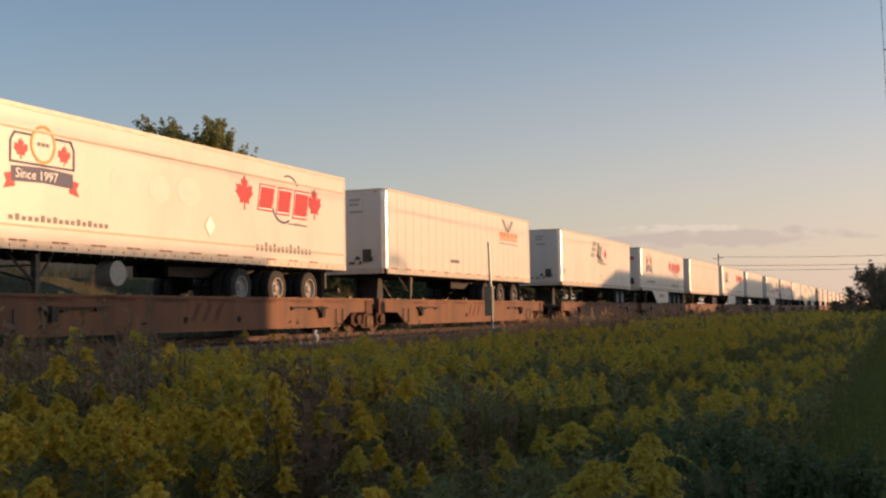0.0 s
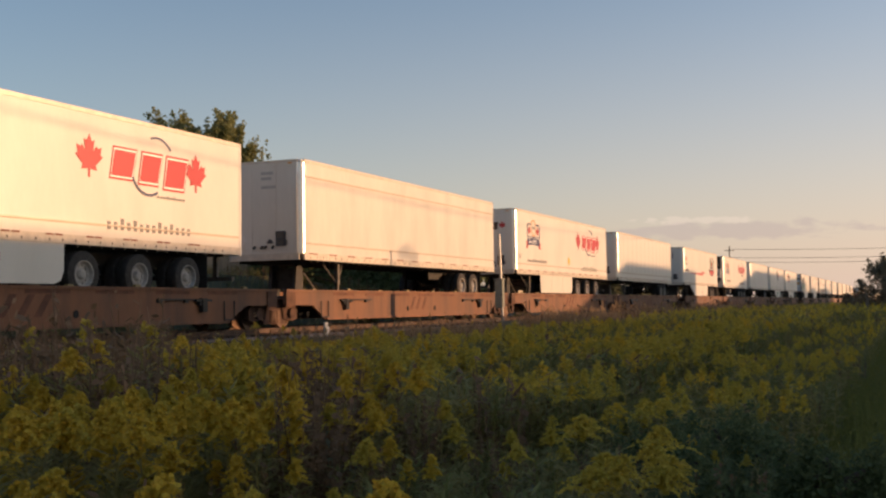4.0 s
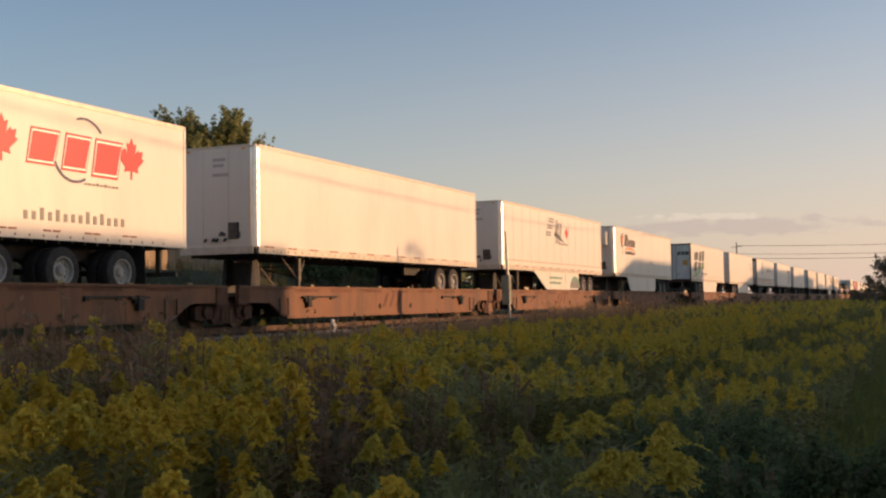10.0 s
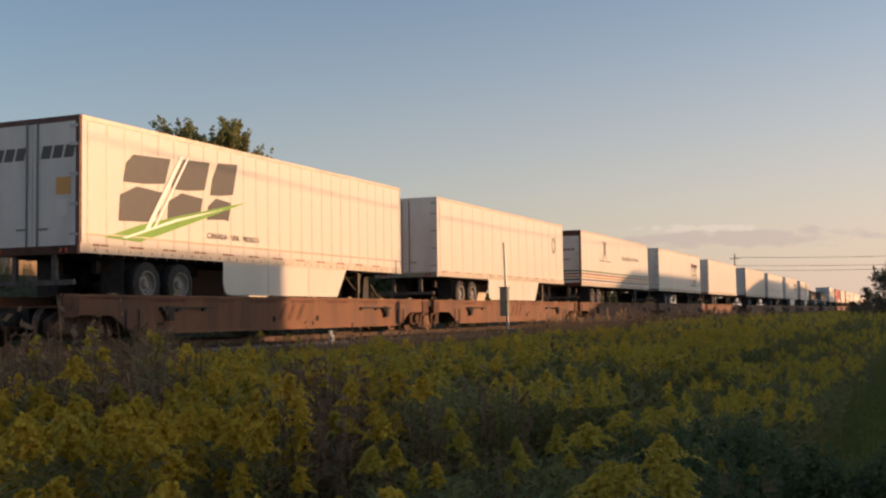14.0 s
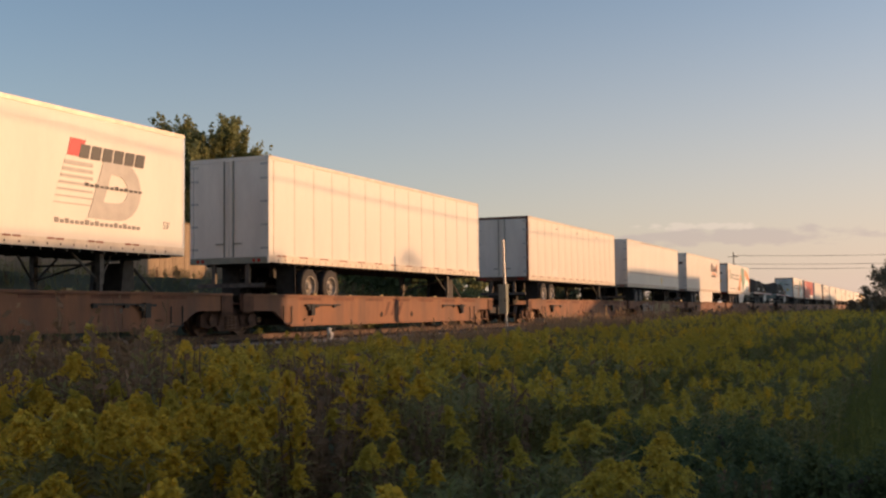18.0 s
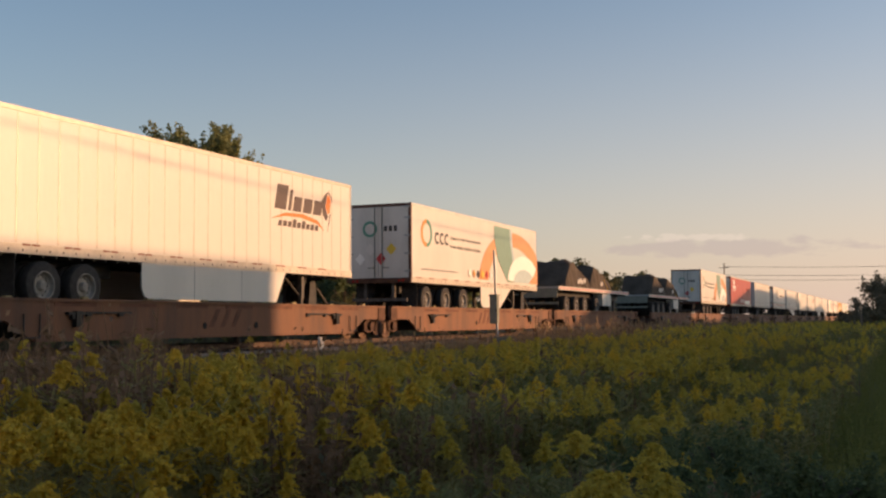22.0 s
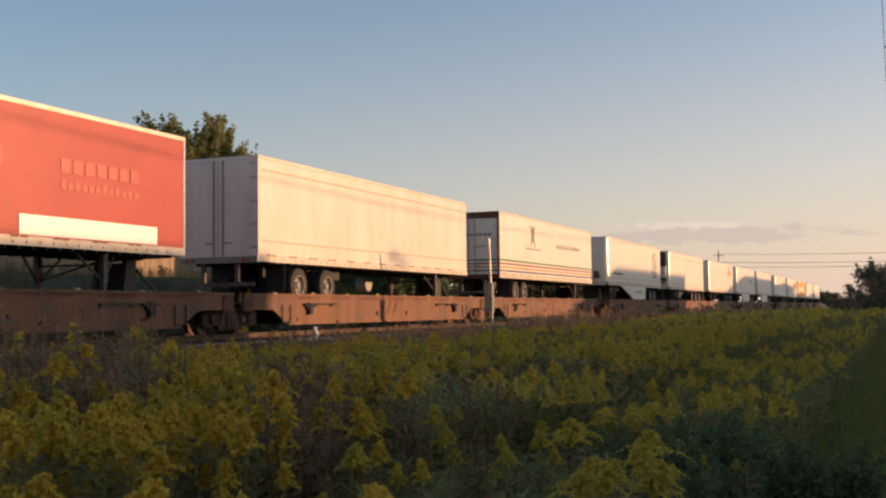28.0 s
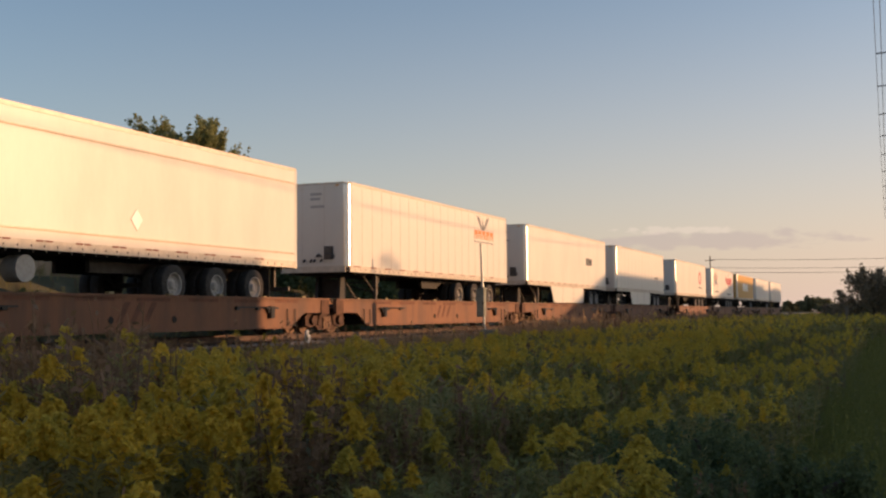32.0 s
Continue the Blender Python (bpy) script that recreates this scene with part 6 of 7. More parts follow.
def tree(name, x, y, z0, height, spread, seed, per=70, size=0.14, mat_=None, label="", clumps=46, base=0.18, tall=1.0, upright=0.35, category="tree", girth=1.0):
    rnd = random.Random(seed)
    t = new(name)
    t.location = (x, y, z0)
    bm = bmesh.new()
    rod(bm, (0, 0, -0.2), (0.1, 0.05, height * 0.5), (height * 0.02 + 0.06) * girth, 8, height * 0.012 * girth)
    rod(bm, (0.1, 0.05, height * 0.5), (0.0, 0.0, height * 0.88), height * 0.012 * girth, 7, 0.02)
    centres = []
    for k in range(clumps):
        f = base + (1 - base) * (k + rnd.random()) / clumps
        prof = math.sin(min(1, (f - base) / (1 - base) * 1.0 + 0.16) ** 0.75 * math.pi * 0.9) ** 0.5
        a = rnd.random() * 6.283
        r = spread * prof * (0.35 + 0.65 * rnd.random())
        c = (r * math.cos(a), r * math.sin(a), height * f - 0.1)
        centres.append((*c, spread * (0.23 + 0.12 * rnd.random())))
        up = spread * upright * (0.4 + 0.6 * rnd.random())
        for q in (1, 2, 3):
            g = 1 + 0.06 * q
            centres.append((c[0] * g, c[1] * g, c[2] + up * q * 0.42, spread * (0.15 - 0.03 * q)))
        if k % 2 == 0:
            h0 = height * max(0.12, f * 0.75 - 0.05)
            rod(bm, (0.05, 0.02, h0), c, height * 0.006 + 0.012, 5, 0.012)
    part("trunk", bm, "bark", t, "grey-brown trunk with limbs")
    v, f = leaf_cloud(rnd, centres, per, size, tall, spread * 0.22)
    me = bpy.data.meshes.new("crown")
    me.from_pydata(v, [], f)
    me.materials.append(mat_ or L_TREE)
    part("crown", me, None, t, "leafy uneven crown")
    return tagged(t, label, category)


def conifer(x, y, z0, h, seed):
    rnd = random.Random(seed)
    t = new("conifer")
    t.location = (x, y, z0)
    bm = bmesh.new()
    rod(bm, (0, 0, -0.2), (0, 0, h * 0.98), 0.12, 7, 0.02)
    part("trunk", bm, "bark", t)
    cs = []
    for k in range(60):
        f = k / 60
        r = (1 - f) * h * 0.27 + 0.08
        a = k * 2.4
        cs.append((r * 0.6 * math.cos(a), r * 0.6 * math.sin(a), 0.3 + f * h * 0.97, r * 0.65 + 0.1))
    v, f = leaf_cloud(rnd, cs, 110, 0.085, 0.8, 0.4)
    me = bpy.data.meshes.new("crown")
    me.from_pydata(v, [], f)
    me.materials.append(L_CONE)
    part("crown", me, None, t, "dense dark needles")
    tagged(t, "dark narrow conifer standing behind a wooden fence", "conifer", "conifers behind the fence")


def wood_fence():
    """Board fence on the bank beyond the track: panels between posts."""
    x, panel = -29.0, 2.35
    board = mesh_of("board", shape((-0.012, 0.012, -0.074, 0.074, 0, 2.35)), "fence")
    rail_ = mesh_of("rail", shape((-0.02, 0.02, 0, panel, 0, 0.09)), "fence")
    cap = mesh_of("cap_board", shape((-0.07, 0.07, 0, panel, 0, 0.04)), "fence")
    post = mesh_of("post", shape((-0.06, 0.06, -0.06, 0.06, 0, 2.68), (-0.08, 0.08, -0.08, 0.08, 2.68, 2.73)), "fence")
    for k in range(17):
        y = 8 + k * panel
        z = ground_z(x, y) + 0.02 - (0.35 if y > 40 else 0)
        f = tagged(new("fence_panel"), "weathered brown wooden board fence panel with posts", "fence", "fence panels along the bank")
        f.location = (x, y, z)
        part("post", post, "fence", f)
        for h in (0.25, 1.25, 2.36):
            part("rail", rail_, "fence", f).location = (0.03, 0, h)
        part("cap_board", cap, "fence", f).location = (0, 0, 2.5)
        for q in range(14):
            part("board", board, "fence", f).location = (0.06 if q % 2 else 0.055, 0.155 + q * 0.159, 0.12)


wood_fence()


def poplar(x, y, z0, h, spread, seed, limbs, label):
    """Upswept limbs from one trunk, each feathered with leaves."""
    rnd = random.Random(seed)
    t = new("poplar_tree")
    t.location = (x, y, z0)
    bm = bmesh.new()
    rod(bm, (0, 0, -0.3), (0.05, 0.02, h * 0.45), 0.2, 8, 0.13)
    rod(bm, (0.05, 0.02, h * 0.45), (0, 0, h * 0.9), 0.13, 7, 0.03)
    cs = []
    for k in range(limbs):
        f = (k + 0.5) / limbs
        a = k * 2.4 + 0.5 * rnd.random()
        z1 = h * (0.3 + 0.66 * f ** 0.8) * (0.84 + 0.2 * rnd.random())
        r1 = spread * max(0.4, 1 - max(0, f - 0.35) * 0.95) * (0.45 + 0.55 * rnd.random())
        base = Vector((0.03, 0.01, max(0.2, z1 - r1 * 1.25 - 0.8)))
        tip = Vector((r1 * math.cos(a), r1 * math.sin(a), z1))
        mid = base.lerp(tip, 0.5) + Vector((0, 0, -0.06 * r1))
        rod(bm, base, mid, 0.05, 5, 0.035)
        rod(bm, mid, tip, 0.035, 5, 0.012)
        for q in range(10):
            g = 0.22 + 0.78 * q / 9
            c = base.lerp(mid, g * 2) if g < 0.5 else mid.lerp(tip, g * 2 - 1)
            cs.append((c.x + rnd.gauss(0, 0.14), c.y + rnd.gauss(0, 0.14), c.z + 0.1 + rnd.gauss(0, 0.12), spread * (0.135 - 0.06 * g - 0.02 * rnd.random())))
        out = Vector((math.cos(a), math.sin(a), 0))
        for w in range(3):
            side = Vector((rnd.gauss(0, 0.35), rnd.gauss(0, 0.35), 0)) + out * 0.35 * rnd.random()
            for q in range(5):
                p = tip + side * (0.3 + 0.25 * q) + Vector((0, 0, (0.1 + 0.2 * q) * (0.7 + 0.6 * rnd.random()) - 0.25))
                cs.append((p.x, p.y, p.z, spread * (0.075 - 0.011 * q)))
    part("trunk", bm, "bark", t, "grey-brown trunk with limbs")
    v, f = leaf_cloud(rnd, cs, 95, 0.095, 1.35, spread * 0.13)
    me = bpy.data.meshes.new("crown")
    me.from_pydata(v, [], f)
    me.materials.append(L_TREE)
    part("crown", me, None, t, "dense leafy crown with feathery tips")
    tagged(t, label, "tree")


poplar(-33.4, 47.2, 1.9, 9.7, 4.6, 11, 120, "tall leafy green poplar with upswept branches")
poplar(-33, 59.0, 1.4, 7.7, 3.0, 12, 80, "young green poplar standing beside the fence")
conifer(-38, 44.5, 2.4, 6.0, 3); conifer(-38.3, 45.6, 2.4, 5.8, 4); conifer(-39, 48.8, 2.4, 5.0, 6); conifer(-41, 56, 1.9, 5.8, 5)
tree("maple_tree", -40, 114, 1.0, 10, 2.3, 14, 130, 0.2, L_FAR, "slim green tree rising over a far hedge", 34)
for k, (x, y, h, s) in enumerate(((-34, 66, 4.3, 2.6), (-33, 73, 5.0, 2.8), (-35, 81, 5.6, 3.2), (-37, 90, 6.2, 3.4), (-38, 101, 6.3, 3.6), (-36, 110, 5.8, 3.6), (-44, 124, 8.0, 4.0), (-44, 150, 8.5, 5.0), (-46, 175, 8.0, 5.0), (-48, 210, 9, 6), (-50, 260, 10, 7))):
    tree("bush", x, y, 0.9, h, s, 20 + k, 60, 0.2 if y < 100 else 0.34, L_FAR if y > 100 else L_TREE, "rounded green bush beyond the track", 26, 0.06, 0.9, 0.2, "bush")
for k in range(16):
    y = 14 + k * 3.4
    tree("bush", -22.6 - 0.8 * (k % 3), y, ground_z(-22.6, y) - 0.1, 1.0 + 0.5 * (k % 4) / 3, 0.9, 60 + k, 60, 0.08, L_TREE if k % 2 else L_DARK, "low green bush on the bank beyond the track", 14, 0.05, 0.9, 0.25, "bush")
for k, (x, y, hh) in enumerate(((-27.6, 47, 2.0), (-28.4, 50.5, 3.4), (-27.4, 54, 2.8), (-28.2, 57.5, 3.6), (-28, 61, 3.0), (-29, 65, 3.4), (-26, 44, 1.5))):
    tree("bush", x, y, ground_z(x, y) - 0.2, hh, 1.9, 140 + k, 80, 0.1, L_DARK, "dense dark green bush on the bank beyond the track", 30, 0.04, 0.9, 0.25, "bush")
# the dark bush and far trees at the end of the meadow
tree("bush", -1.2, 92, 0.0, 4.3, 2.8, 91, 120, 0.10, L_TWIG, "big brownish twiggy bush at the meadow's end", 60, 0.03, 0.9, 0.3, "bush")
tree("bush", -4.0, 96, 0.0, 1.9, 1.6, 92, 110, 0.15, L_TWIG, "low dark bush at the meadow's end", 30, 0.03, 0.9, 0.2, "bush")
tree("bush", 4.5, 94, 0.0, 2.8, 3.0, 93, 90, 0.18, L_TWIG, "dark bush at the meadow's end", 30, 0.03, 0.9, 0.2, "bush")
for k, (x, y, h, s) in enumerate(((-36, 640, 7.5, 12), (-52, 660, 6, 8), (-16, 700, 6, 10), (-4, 640, 6, 10), (-70, 700, 7, 10))):
    tree("tree", x, y, 0, h, s, 100 + k, 60, 0.9, L_FAR, "hazy round tree far along the line", 30, 0.04, 0.8, 0.15)


def signal_post():
    p = new("trackside_post")
    p.location = (-12.95, 36.0, 0)
    bm = bmesh.new()
    rod(bm, (0, 0, -0.2), (-0.13, -0.02, 4.05), 0.045, 8)
    part("pole", bm, "galv", p, "thin grey leaning pole")
    bm = shape((-0.28, 0.0, -0.12, 0.12, 1.5, 2.46))
    bmesh.ops.bevel(bm, geom=list(bm.edges), offset=0.02, segments=2, affect="EDGES")
    b = part("box", bm, "cabinet", p, "grey-green metal box")
    part("lid", shape((-0.3, 0.02, -0.14, 0.14, 2.46, 2.51)), "cabinet", b)
    part("latch", shape((-0.05, -0.02, -0.135, -0.115, 1.9, 2.02)), "steel", b)
    part("base_box", shape((-0.1, 0.4, -0.2, 0.2, 0.5, 1.05)), "cabinet", p, "low grey cable box")
    tagged(p, "thin grey pole with a metal box beside the track", "trackside post")
    w = new("rail_marker")
    w.location = (-15.25, 27.6, 0.45)
    part("stake", shape((-0.02, 0.02, -0.02, 0.02, 0, 0.62)), "galv", w)
    bm = bmesh.new()
    prism(bm, [(-0.16, 0.42), (0.02, 0.36), (0.12, 0.52), (0.0, 0.72), (-0.14, 0.74)], -0.03, 0.03, "x")
    part("plate", bm, "white", w, "small white tilted plate")
    tagged(w, "small white reflective marker on a stake by the rail", "marker")
    for x, y, h in ((-10.6, 92, 1.75), (-2.4, 70, 1.9), (-11.5, 120, 2.2)):
        bm = bmesh.new()
        rod(bm, (0, 0, -0.1), (0.05, 0, h), 0.06, 7)
        o = tagged(part("stake_post", bm, "pole", None), "short grey wooden stake in the weeds", "post", "stakes in the meadow")
        o.location = (x, y, 0)


signal_post()


def power_lines():
    """Cables over the meadow with spacers, and a far line on poles across the track."""
    bm = bmesh.new()
    h = 8.5
    t = new("overhead_cable")
    for x, z, r in ((-0.12, h, 0.007), (0.01, h - 0.1, 0.0085), (0.68, h + 0.1, 0.007)):
        bm = bmesh.new()
        for k in range(30):
            y0, y1 = -40 + k * 6.0, -34 + k * 6.0
            s0, s1 = 0.0006 * (y0 - 50) ** 2, 0.0006 * (y1 - 50) ** 2
            rod(bm, (x, y0, z + s0 - 0.6), (x, y1, z + s1 - 0.6), r, 6)
        part("cable", bm, "wire", t)
    for y in (30, 34, 38.5, 43, 48, 54, 61, 69, 80):
        bm = bmesh.new()
        zz = h - 0.6 + 0.0006 * (y - 50) ** 2
        rod(bm, (-0.12, y, zz), (0.68, y, zz + 0.05), 0.018, 6)
        part("spacer", bm, "steel", t, "dark cable spacer")
    tagged(t, "bundle of dark overhead cables with spacers", "cable", kind="structure")
    px, py = -44, 300
    for k, x in enumerate((px, px + 70)):
        p = new("utility_pole")
        p.location = (x, py + 20 * k, 0)
        bm = bmesh.new()
        rod(bm, (0, 0, 0), (0, 0, 16.5), 0.22, 8, 0.14)
        part("pole", bm, "pole", p)
        part("crossarm", shape((-1.3, 1.3, -0.06, 0.06, 15.2, 15.35)), "pole", p, "wooden crossarm")
        for q in (-1.1, 0.4, 1.1):
            bm = bmesh.new()
            rod(bm, (q, 0, 15.35), (q, 0, 15.6), 0.05, 6)
            part("insulator", bm, "galv", p)
        tagged(p, "tall brown wooden utility pole far off", "utility pole", "far utility poles")
    w = new("far_cables")
    for z, dy in ((15.6, 0), (13.4, 0.4), (12.2, 0.2)):
        bm = bmesh.new()
        a, b = Vector((px, py + dy, z)), Vector((px + 70, py + 20 + dy, z + 0.3))
        for k in range(12):
            f, g = k / 12, (k + 1) / 12
            p, q = a.lerp(b, f), a.lerp(b, g)
            p.z -= 2.4 * f * (1 - f); q.z -= 2.4 * g * (1 - g)
            rod(bm, p, q, 0.05, 5)
        part("cable", bm, "wire", w)
    tagged(w, "thin cables strung between far utility poles", "cable", kind="structure")


power_lines()


# ---- unseen houses behind the camera's right shoulder, made up to cast the shade ----
def house(y0, y1, eave, ridge, x=35.0, deep=9.0, slope=0.0):
    h = tagged(new("house"), "unseen plain house shape added to shade the train and meadow", "house", "houses beside the meadow")
    h.location = (x, y0, 0)
    w = y1 - y0
    bm = bmesh.new()
    if slope:
        prism(bm, [(0, 0), (w, 0), (w, ridge), (slope, ridge), (0, eave)], 0, deep, "x")
    else:
        prism(bm, [(0, 0), (w, 0), (w, eave), (w / 2, ridge), (0, eave)] if ridge > eave else [(0, 0), (w, 0), (w, eave), (0, eave)], 0, deep, "x")
    part("wall", bm, "offwhite", h)
    bm = bmesh.new()
    if slope:
        prism(bm, [(-0.2, eave), (slope, ridge), (w + 0.2, ridge), (w + 0.2, ridge + 0.12), (slope, ridge + 0.12), (-0.2, eave + 0.12)], -0.3, deep + 0.3, "x")
    elif ridge > eave:
        prism(bm, [(-0.3, eave - 0.15), (w / 2, ridge + 0.02), (w + 0.3, eave - 0.15), (w + 0.3, eave), (w / 2, ridge + 0.2), (-0.3, eave)], -0.3, deep + 0.3, "x")
    else:
        box(bm, -0.2, deep + 0.2, -0.1, w, eave, eave + 0.12)
    part("roof", bm, "steel", h, "dark roof")


AWAY = 35.0 - (TRACK_X + 1.3)          # from the train's side to the house fronts
SHY = AWAY * math.tan(radians(SUN_AZ))
SHZ = AWAY / math.cos(radians(SUN_AZ)) * math.tan(radians(SUN_EL))
# extents and heights are chosen by where each shadow ends on the train
house(-24.0 + SHY, 26.9 + SHY, 3.05 + SHZ, 3.05 + SHZ)
house(27.2 + SHY, 55.6 + SHY, 0.7 + SHZ, 0.7 + SHZ)
house(58.5 + SHY, 92.8 + SHY, 1.5 + SHZ, 4.0 + SHZ, slope=10.0)
house(93.2 + SHY, 111.0 + SHY, 1.2 + SHZ, 1.2 + SHZ)
house(111.5 + SHY, 162.0 + SHY, 2.4 + SHZ, 5.0 + SHZ, slope=20.0)
for a, b, e, r in ((162.4, 198, 4.5, 4.9), (198.2, 226, 3.1, 3.8), (226.2, 262, 3.3, 4.2)):
    house(a + SHY, b + SHY, e + SHZ, r + SHZ)


def sapling():
    """A thin stem with a flat loose crown, over the low roof. Unseen, added to cast a soft blob on the trailers."""
    top = 3.55 + SHZ
    t = tagged(new("sapling"), "unseen slim tree added to cast a loose shadow blob", "tree")
    t.location = (34.0, 34.9 + SHY, 0)
    bm = bmesh.new()
    # stem kept hair-thin so that only the crown throws a shadow
    rod(bm, (0, 0, -0.2), (0, 0, top - 0.3), 0.014, 6, 0.008)
    part("trunk", bm, "bark", t, "thin grey stem")
    v, f = leaf_cloud(random.Random(310), [(-0.25, -0.5, top - 0.3, 0.55), (0.1, 0.1, top - 0.2, 0.6), (0.1, 0.7, top - 0.35, 0.5), (0, -1.0, top - 0.75, 0.4)], 46, 0.085, 0.5, 0.5)
    me = bpy.data.meshes.new("crown")
    me.from_pydata(v, [], f)
    me.materials.append(L_DARK)
    part("crown", me, None, t, "loose flat crown")


sapling()


# ---- the meadow ----
def plant_golden(rnd, h, detail, wide=0.1):
    """Verts and faces of a goldenrod: (green, gold). detail 0 far, 1 middle, 2 near."""
    gv, gf, yv, yf = [], [], [], []

    def quad(v, f, p, a, b):
        o = len(v)
        v.extend((p - a, p + b, p + a, p - b))
        f.append((o, o + 1, o + 2, o + 3))

    lean = np.array([rnd.gauss(0, 0.09), rnd.gauss(0, 0.09), 1.0])
    stem = lambda f: lean * (h * f)
    w = 0.006 + 0.004 * (2 - detail)
    for ax in ((w, 0, 0), (0, w, 0)):
        o = len(gv)
        a = np.array(ax)
        gv.extend((stem(0) - a, stem(0) + a, stem(0.85) + a * 0.6, stem(0.85) - a * 0.6))
        gf.append((o, o + 1, o + 2, o + 3))
    nl = (10, 30, 84)[detail]
    for k in range(nl):
        f = 0.25 + 0.62 * ((k + rnd.random()) / nl) ** 0.7
        a = k * 2.4 + rnd.random()
        d = np.array([math.cos(a), math.sin(a), 0.55 - 0.7 * rnd.random()])
        ln = (0.13, 0.085, 0.062)[detail] * (1.25 - 0.5 * f) * (0.8 + 0.4 * rnd.random())
        side = np.array([-math.sin(a), math.cos(a), 0.0]) * ln * (0.4, 0.24, 0.15)[detail]
        quad(gv, gf, stem(f) + d * ln, d * ln, side)
    nb = (5, 11, 18)[detail]
    start = (0.80, 0.82, 0.865)[detail]
    for k in range(nb):
        f = start + (0.985 - start) * (k + 0.5) / nb
        a = k * 2.4 + rnd.random() * 0.8
        g0 = (f - start) / (0.985 - start)
        reach = h * wide * (1.1 - g0 ** 0.8) * (0.75 + 0.5 * rnd.random()) + 0.012
        d = np.array([math.cos(a), math.sin(a), 0.0])
        nf = (5, 12, 46)[detail]
        for q in range(nf):
            g = (q + rnd.random()) / nf
            p = stem(f) + d * reach * g + np.array([0, 0, reach * (0.8 * g - 0.85 * g * g)])
            p = p + np.array([rnd.gauss(0, 1), rnd.gauss(0, 1), rnd.gauss(0, 1)]) * (0.012, 0.007, 0.004)[detail]
            s = (0.027, 0.0155, 0.0082)[detail] * (1.25 - 0.55 * g)
            t1 = np.array([rnd.gauss(0, 1), rnd.gauss(0, 1), rnd.gauss(0, 1)])
            t1 /= np.linalg.norm(t1)
            t2 = np.cross(t1, np.array([rnd.gauss(0, 1), rnd.gauss(0, 1), rnd.gauss(0, 1)]))
            t2 /= np.linalg.norm(t2) + 1e-6
            quad(yv, yf, p, t1 * s, t2 * s)
    return [np.array(gv), np.array(gf), np.array(yv), np.array(yf)]


def plant_stalk(rnd, h, detail):
    """A dry brown stalk or grass tuft."""
    v, f = [], []
    for k in range((3, 5, 8)[detail]):
        a = rnd.random() * 6.283
        d = np.array([math.cos(a) * 0.12, math.sin(a) * 0.12, 1.0])
        hh = h * (0.6 + 0.4 * rnd.random())
        s = np.array([-math.sin(a), math.cos(a), 0]) * (0.016, 0.008, 0.005)[detail]
        b = np.array([rnd.gauss(0, 0.06), rnd.gauss(0, 0.06), 0])
        o = len(v)
        v.extend((b - s, b + s, b + d * hh * 0.6 + s * 0.8, b + d * hh * 0.6 - s * 0.8)); f.append((o, o + 1, o + 2, o + 3))
        o = len(v)
        tip = b + d * hh * np.array([1.25, 1.25, 1.0])
        v.extend((b + d * hh * 0.6 - s * 0.8, b + d * hh * 0.6 + s * 0.8, tip + s * 0.3, tip - s * 0.3)); f.append((o, o + 1, o + 2, o + 3))
        for q in range((2, 5, 14)[detail]):
            g = 0.55 + 0.45 * rnd.random()
            p = b + d * hh * g
            r = (0.035, 0.018, 0.01)[detail]
            t1 = np.array([rnd.gauss(0, 1), rnd.gauss(0, 1), rnd.gauss(0, 1)]) * r
            t2 = np.array([rnd.gauss(0, 1), rnd.gauss(0, 1), rnd.gauss(0, 1)]) * r
            o = len(v)
            v.extend((p - t1, p + t2, p + t1, p - t2)); f.append((o, o + 1, o + 2, o + 3))
    return [np.array(v), np.array(f)]


class Field:
    def __init__(self):
        self.v, self.f, self.n = [], [], 0

    def add(self, v, f, x, y, z, turn, s):
        c, q = math.cos(turn) * s, math.sin(turn) * s
        w = np.empty_like(v)
        w[:, 0] = v[:, 0] * c - v[:, 1] * q + x
        w[:, 1] = v[:, 0] * q + v[:, 1] * c + y
        w[:, 2] = v[:, 2] * s + z
        self.v.append(w); self.f.append(f + self.n)
        self.n += len(v)

    def build(self, name, material, label, category):
        v, f = np.concatenate(self.v).astype(np.float32), np.concatenate(self.f).astype(np.int32)
        me = bpy.data.meshes.new(name)
        me.vertices.add(len(v)); me.vertices.foreach_set("co", v.ravel())
        me.loops.add(f.size); me.loops.foreach_set("vertex_index", f.ravel())
        me.polygons.add(len(f)); me.polygons.foreach_set("loop_start", np.arange(0, f.size, 4, dtype=np.int32))
        me.update(calc_edges=True)
        me.materials.append(material)
        return tagged(new(name, me), label, category, kind="stuff")


def weed_height(x, y):
    """How high the weeds stand: lower by the track and by the lane, higher far off."""
    r = math.hypot(x, y)
    h = 1.1 + 0.2 * noise.noise((x * 0.45, y * 0.45, 9)) + 0.16 * noise.noise((x * 1.1, y * 1.1, 2))
    if y > 35:
        h += min(0.22, (y - 35) * 0.008)
    if x < -9:
        h -= min(0.38, (-9 - x) * 0.09) * max(0.25, min(1, (62 - y) / 25))
    if x > -2.6 and 2.5 < y < 45:
        h -= 0.3
    return h


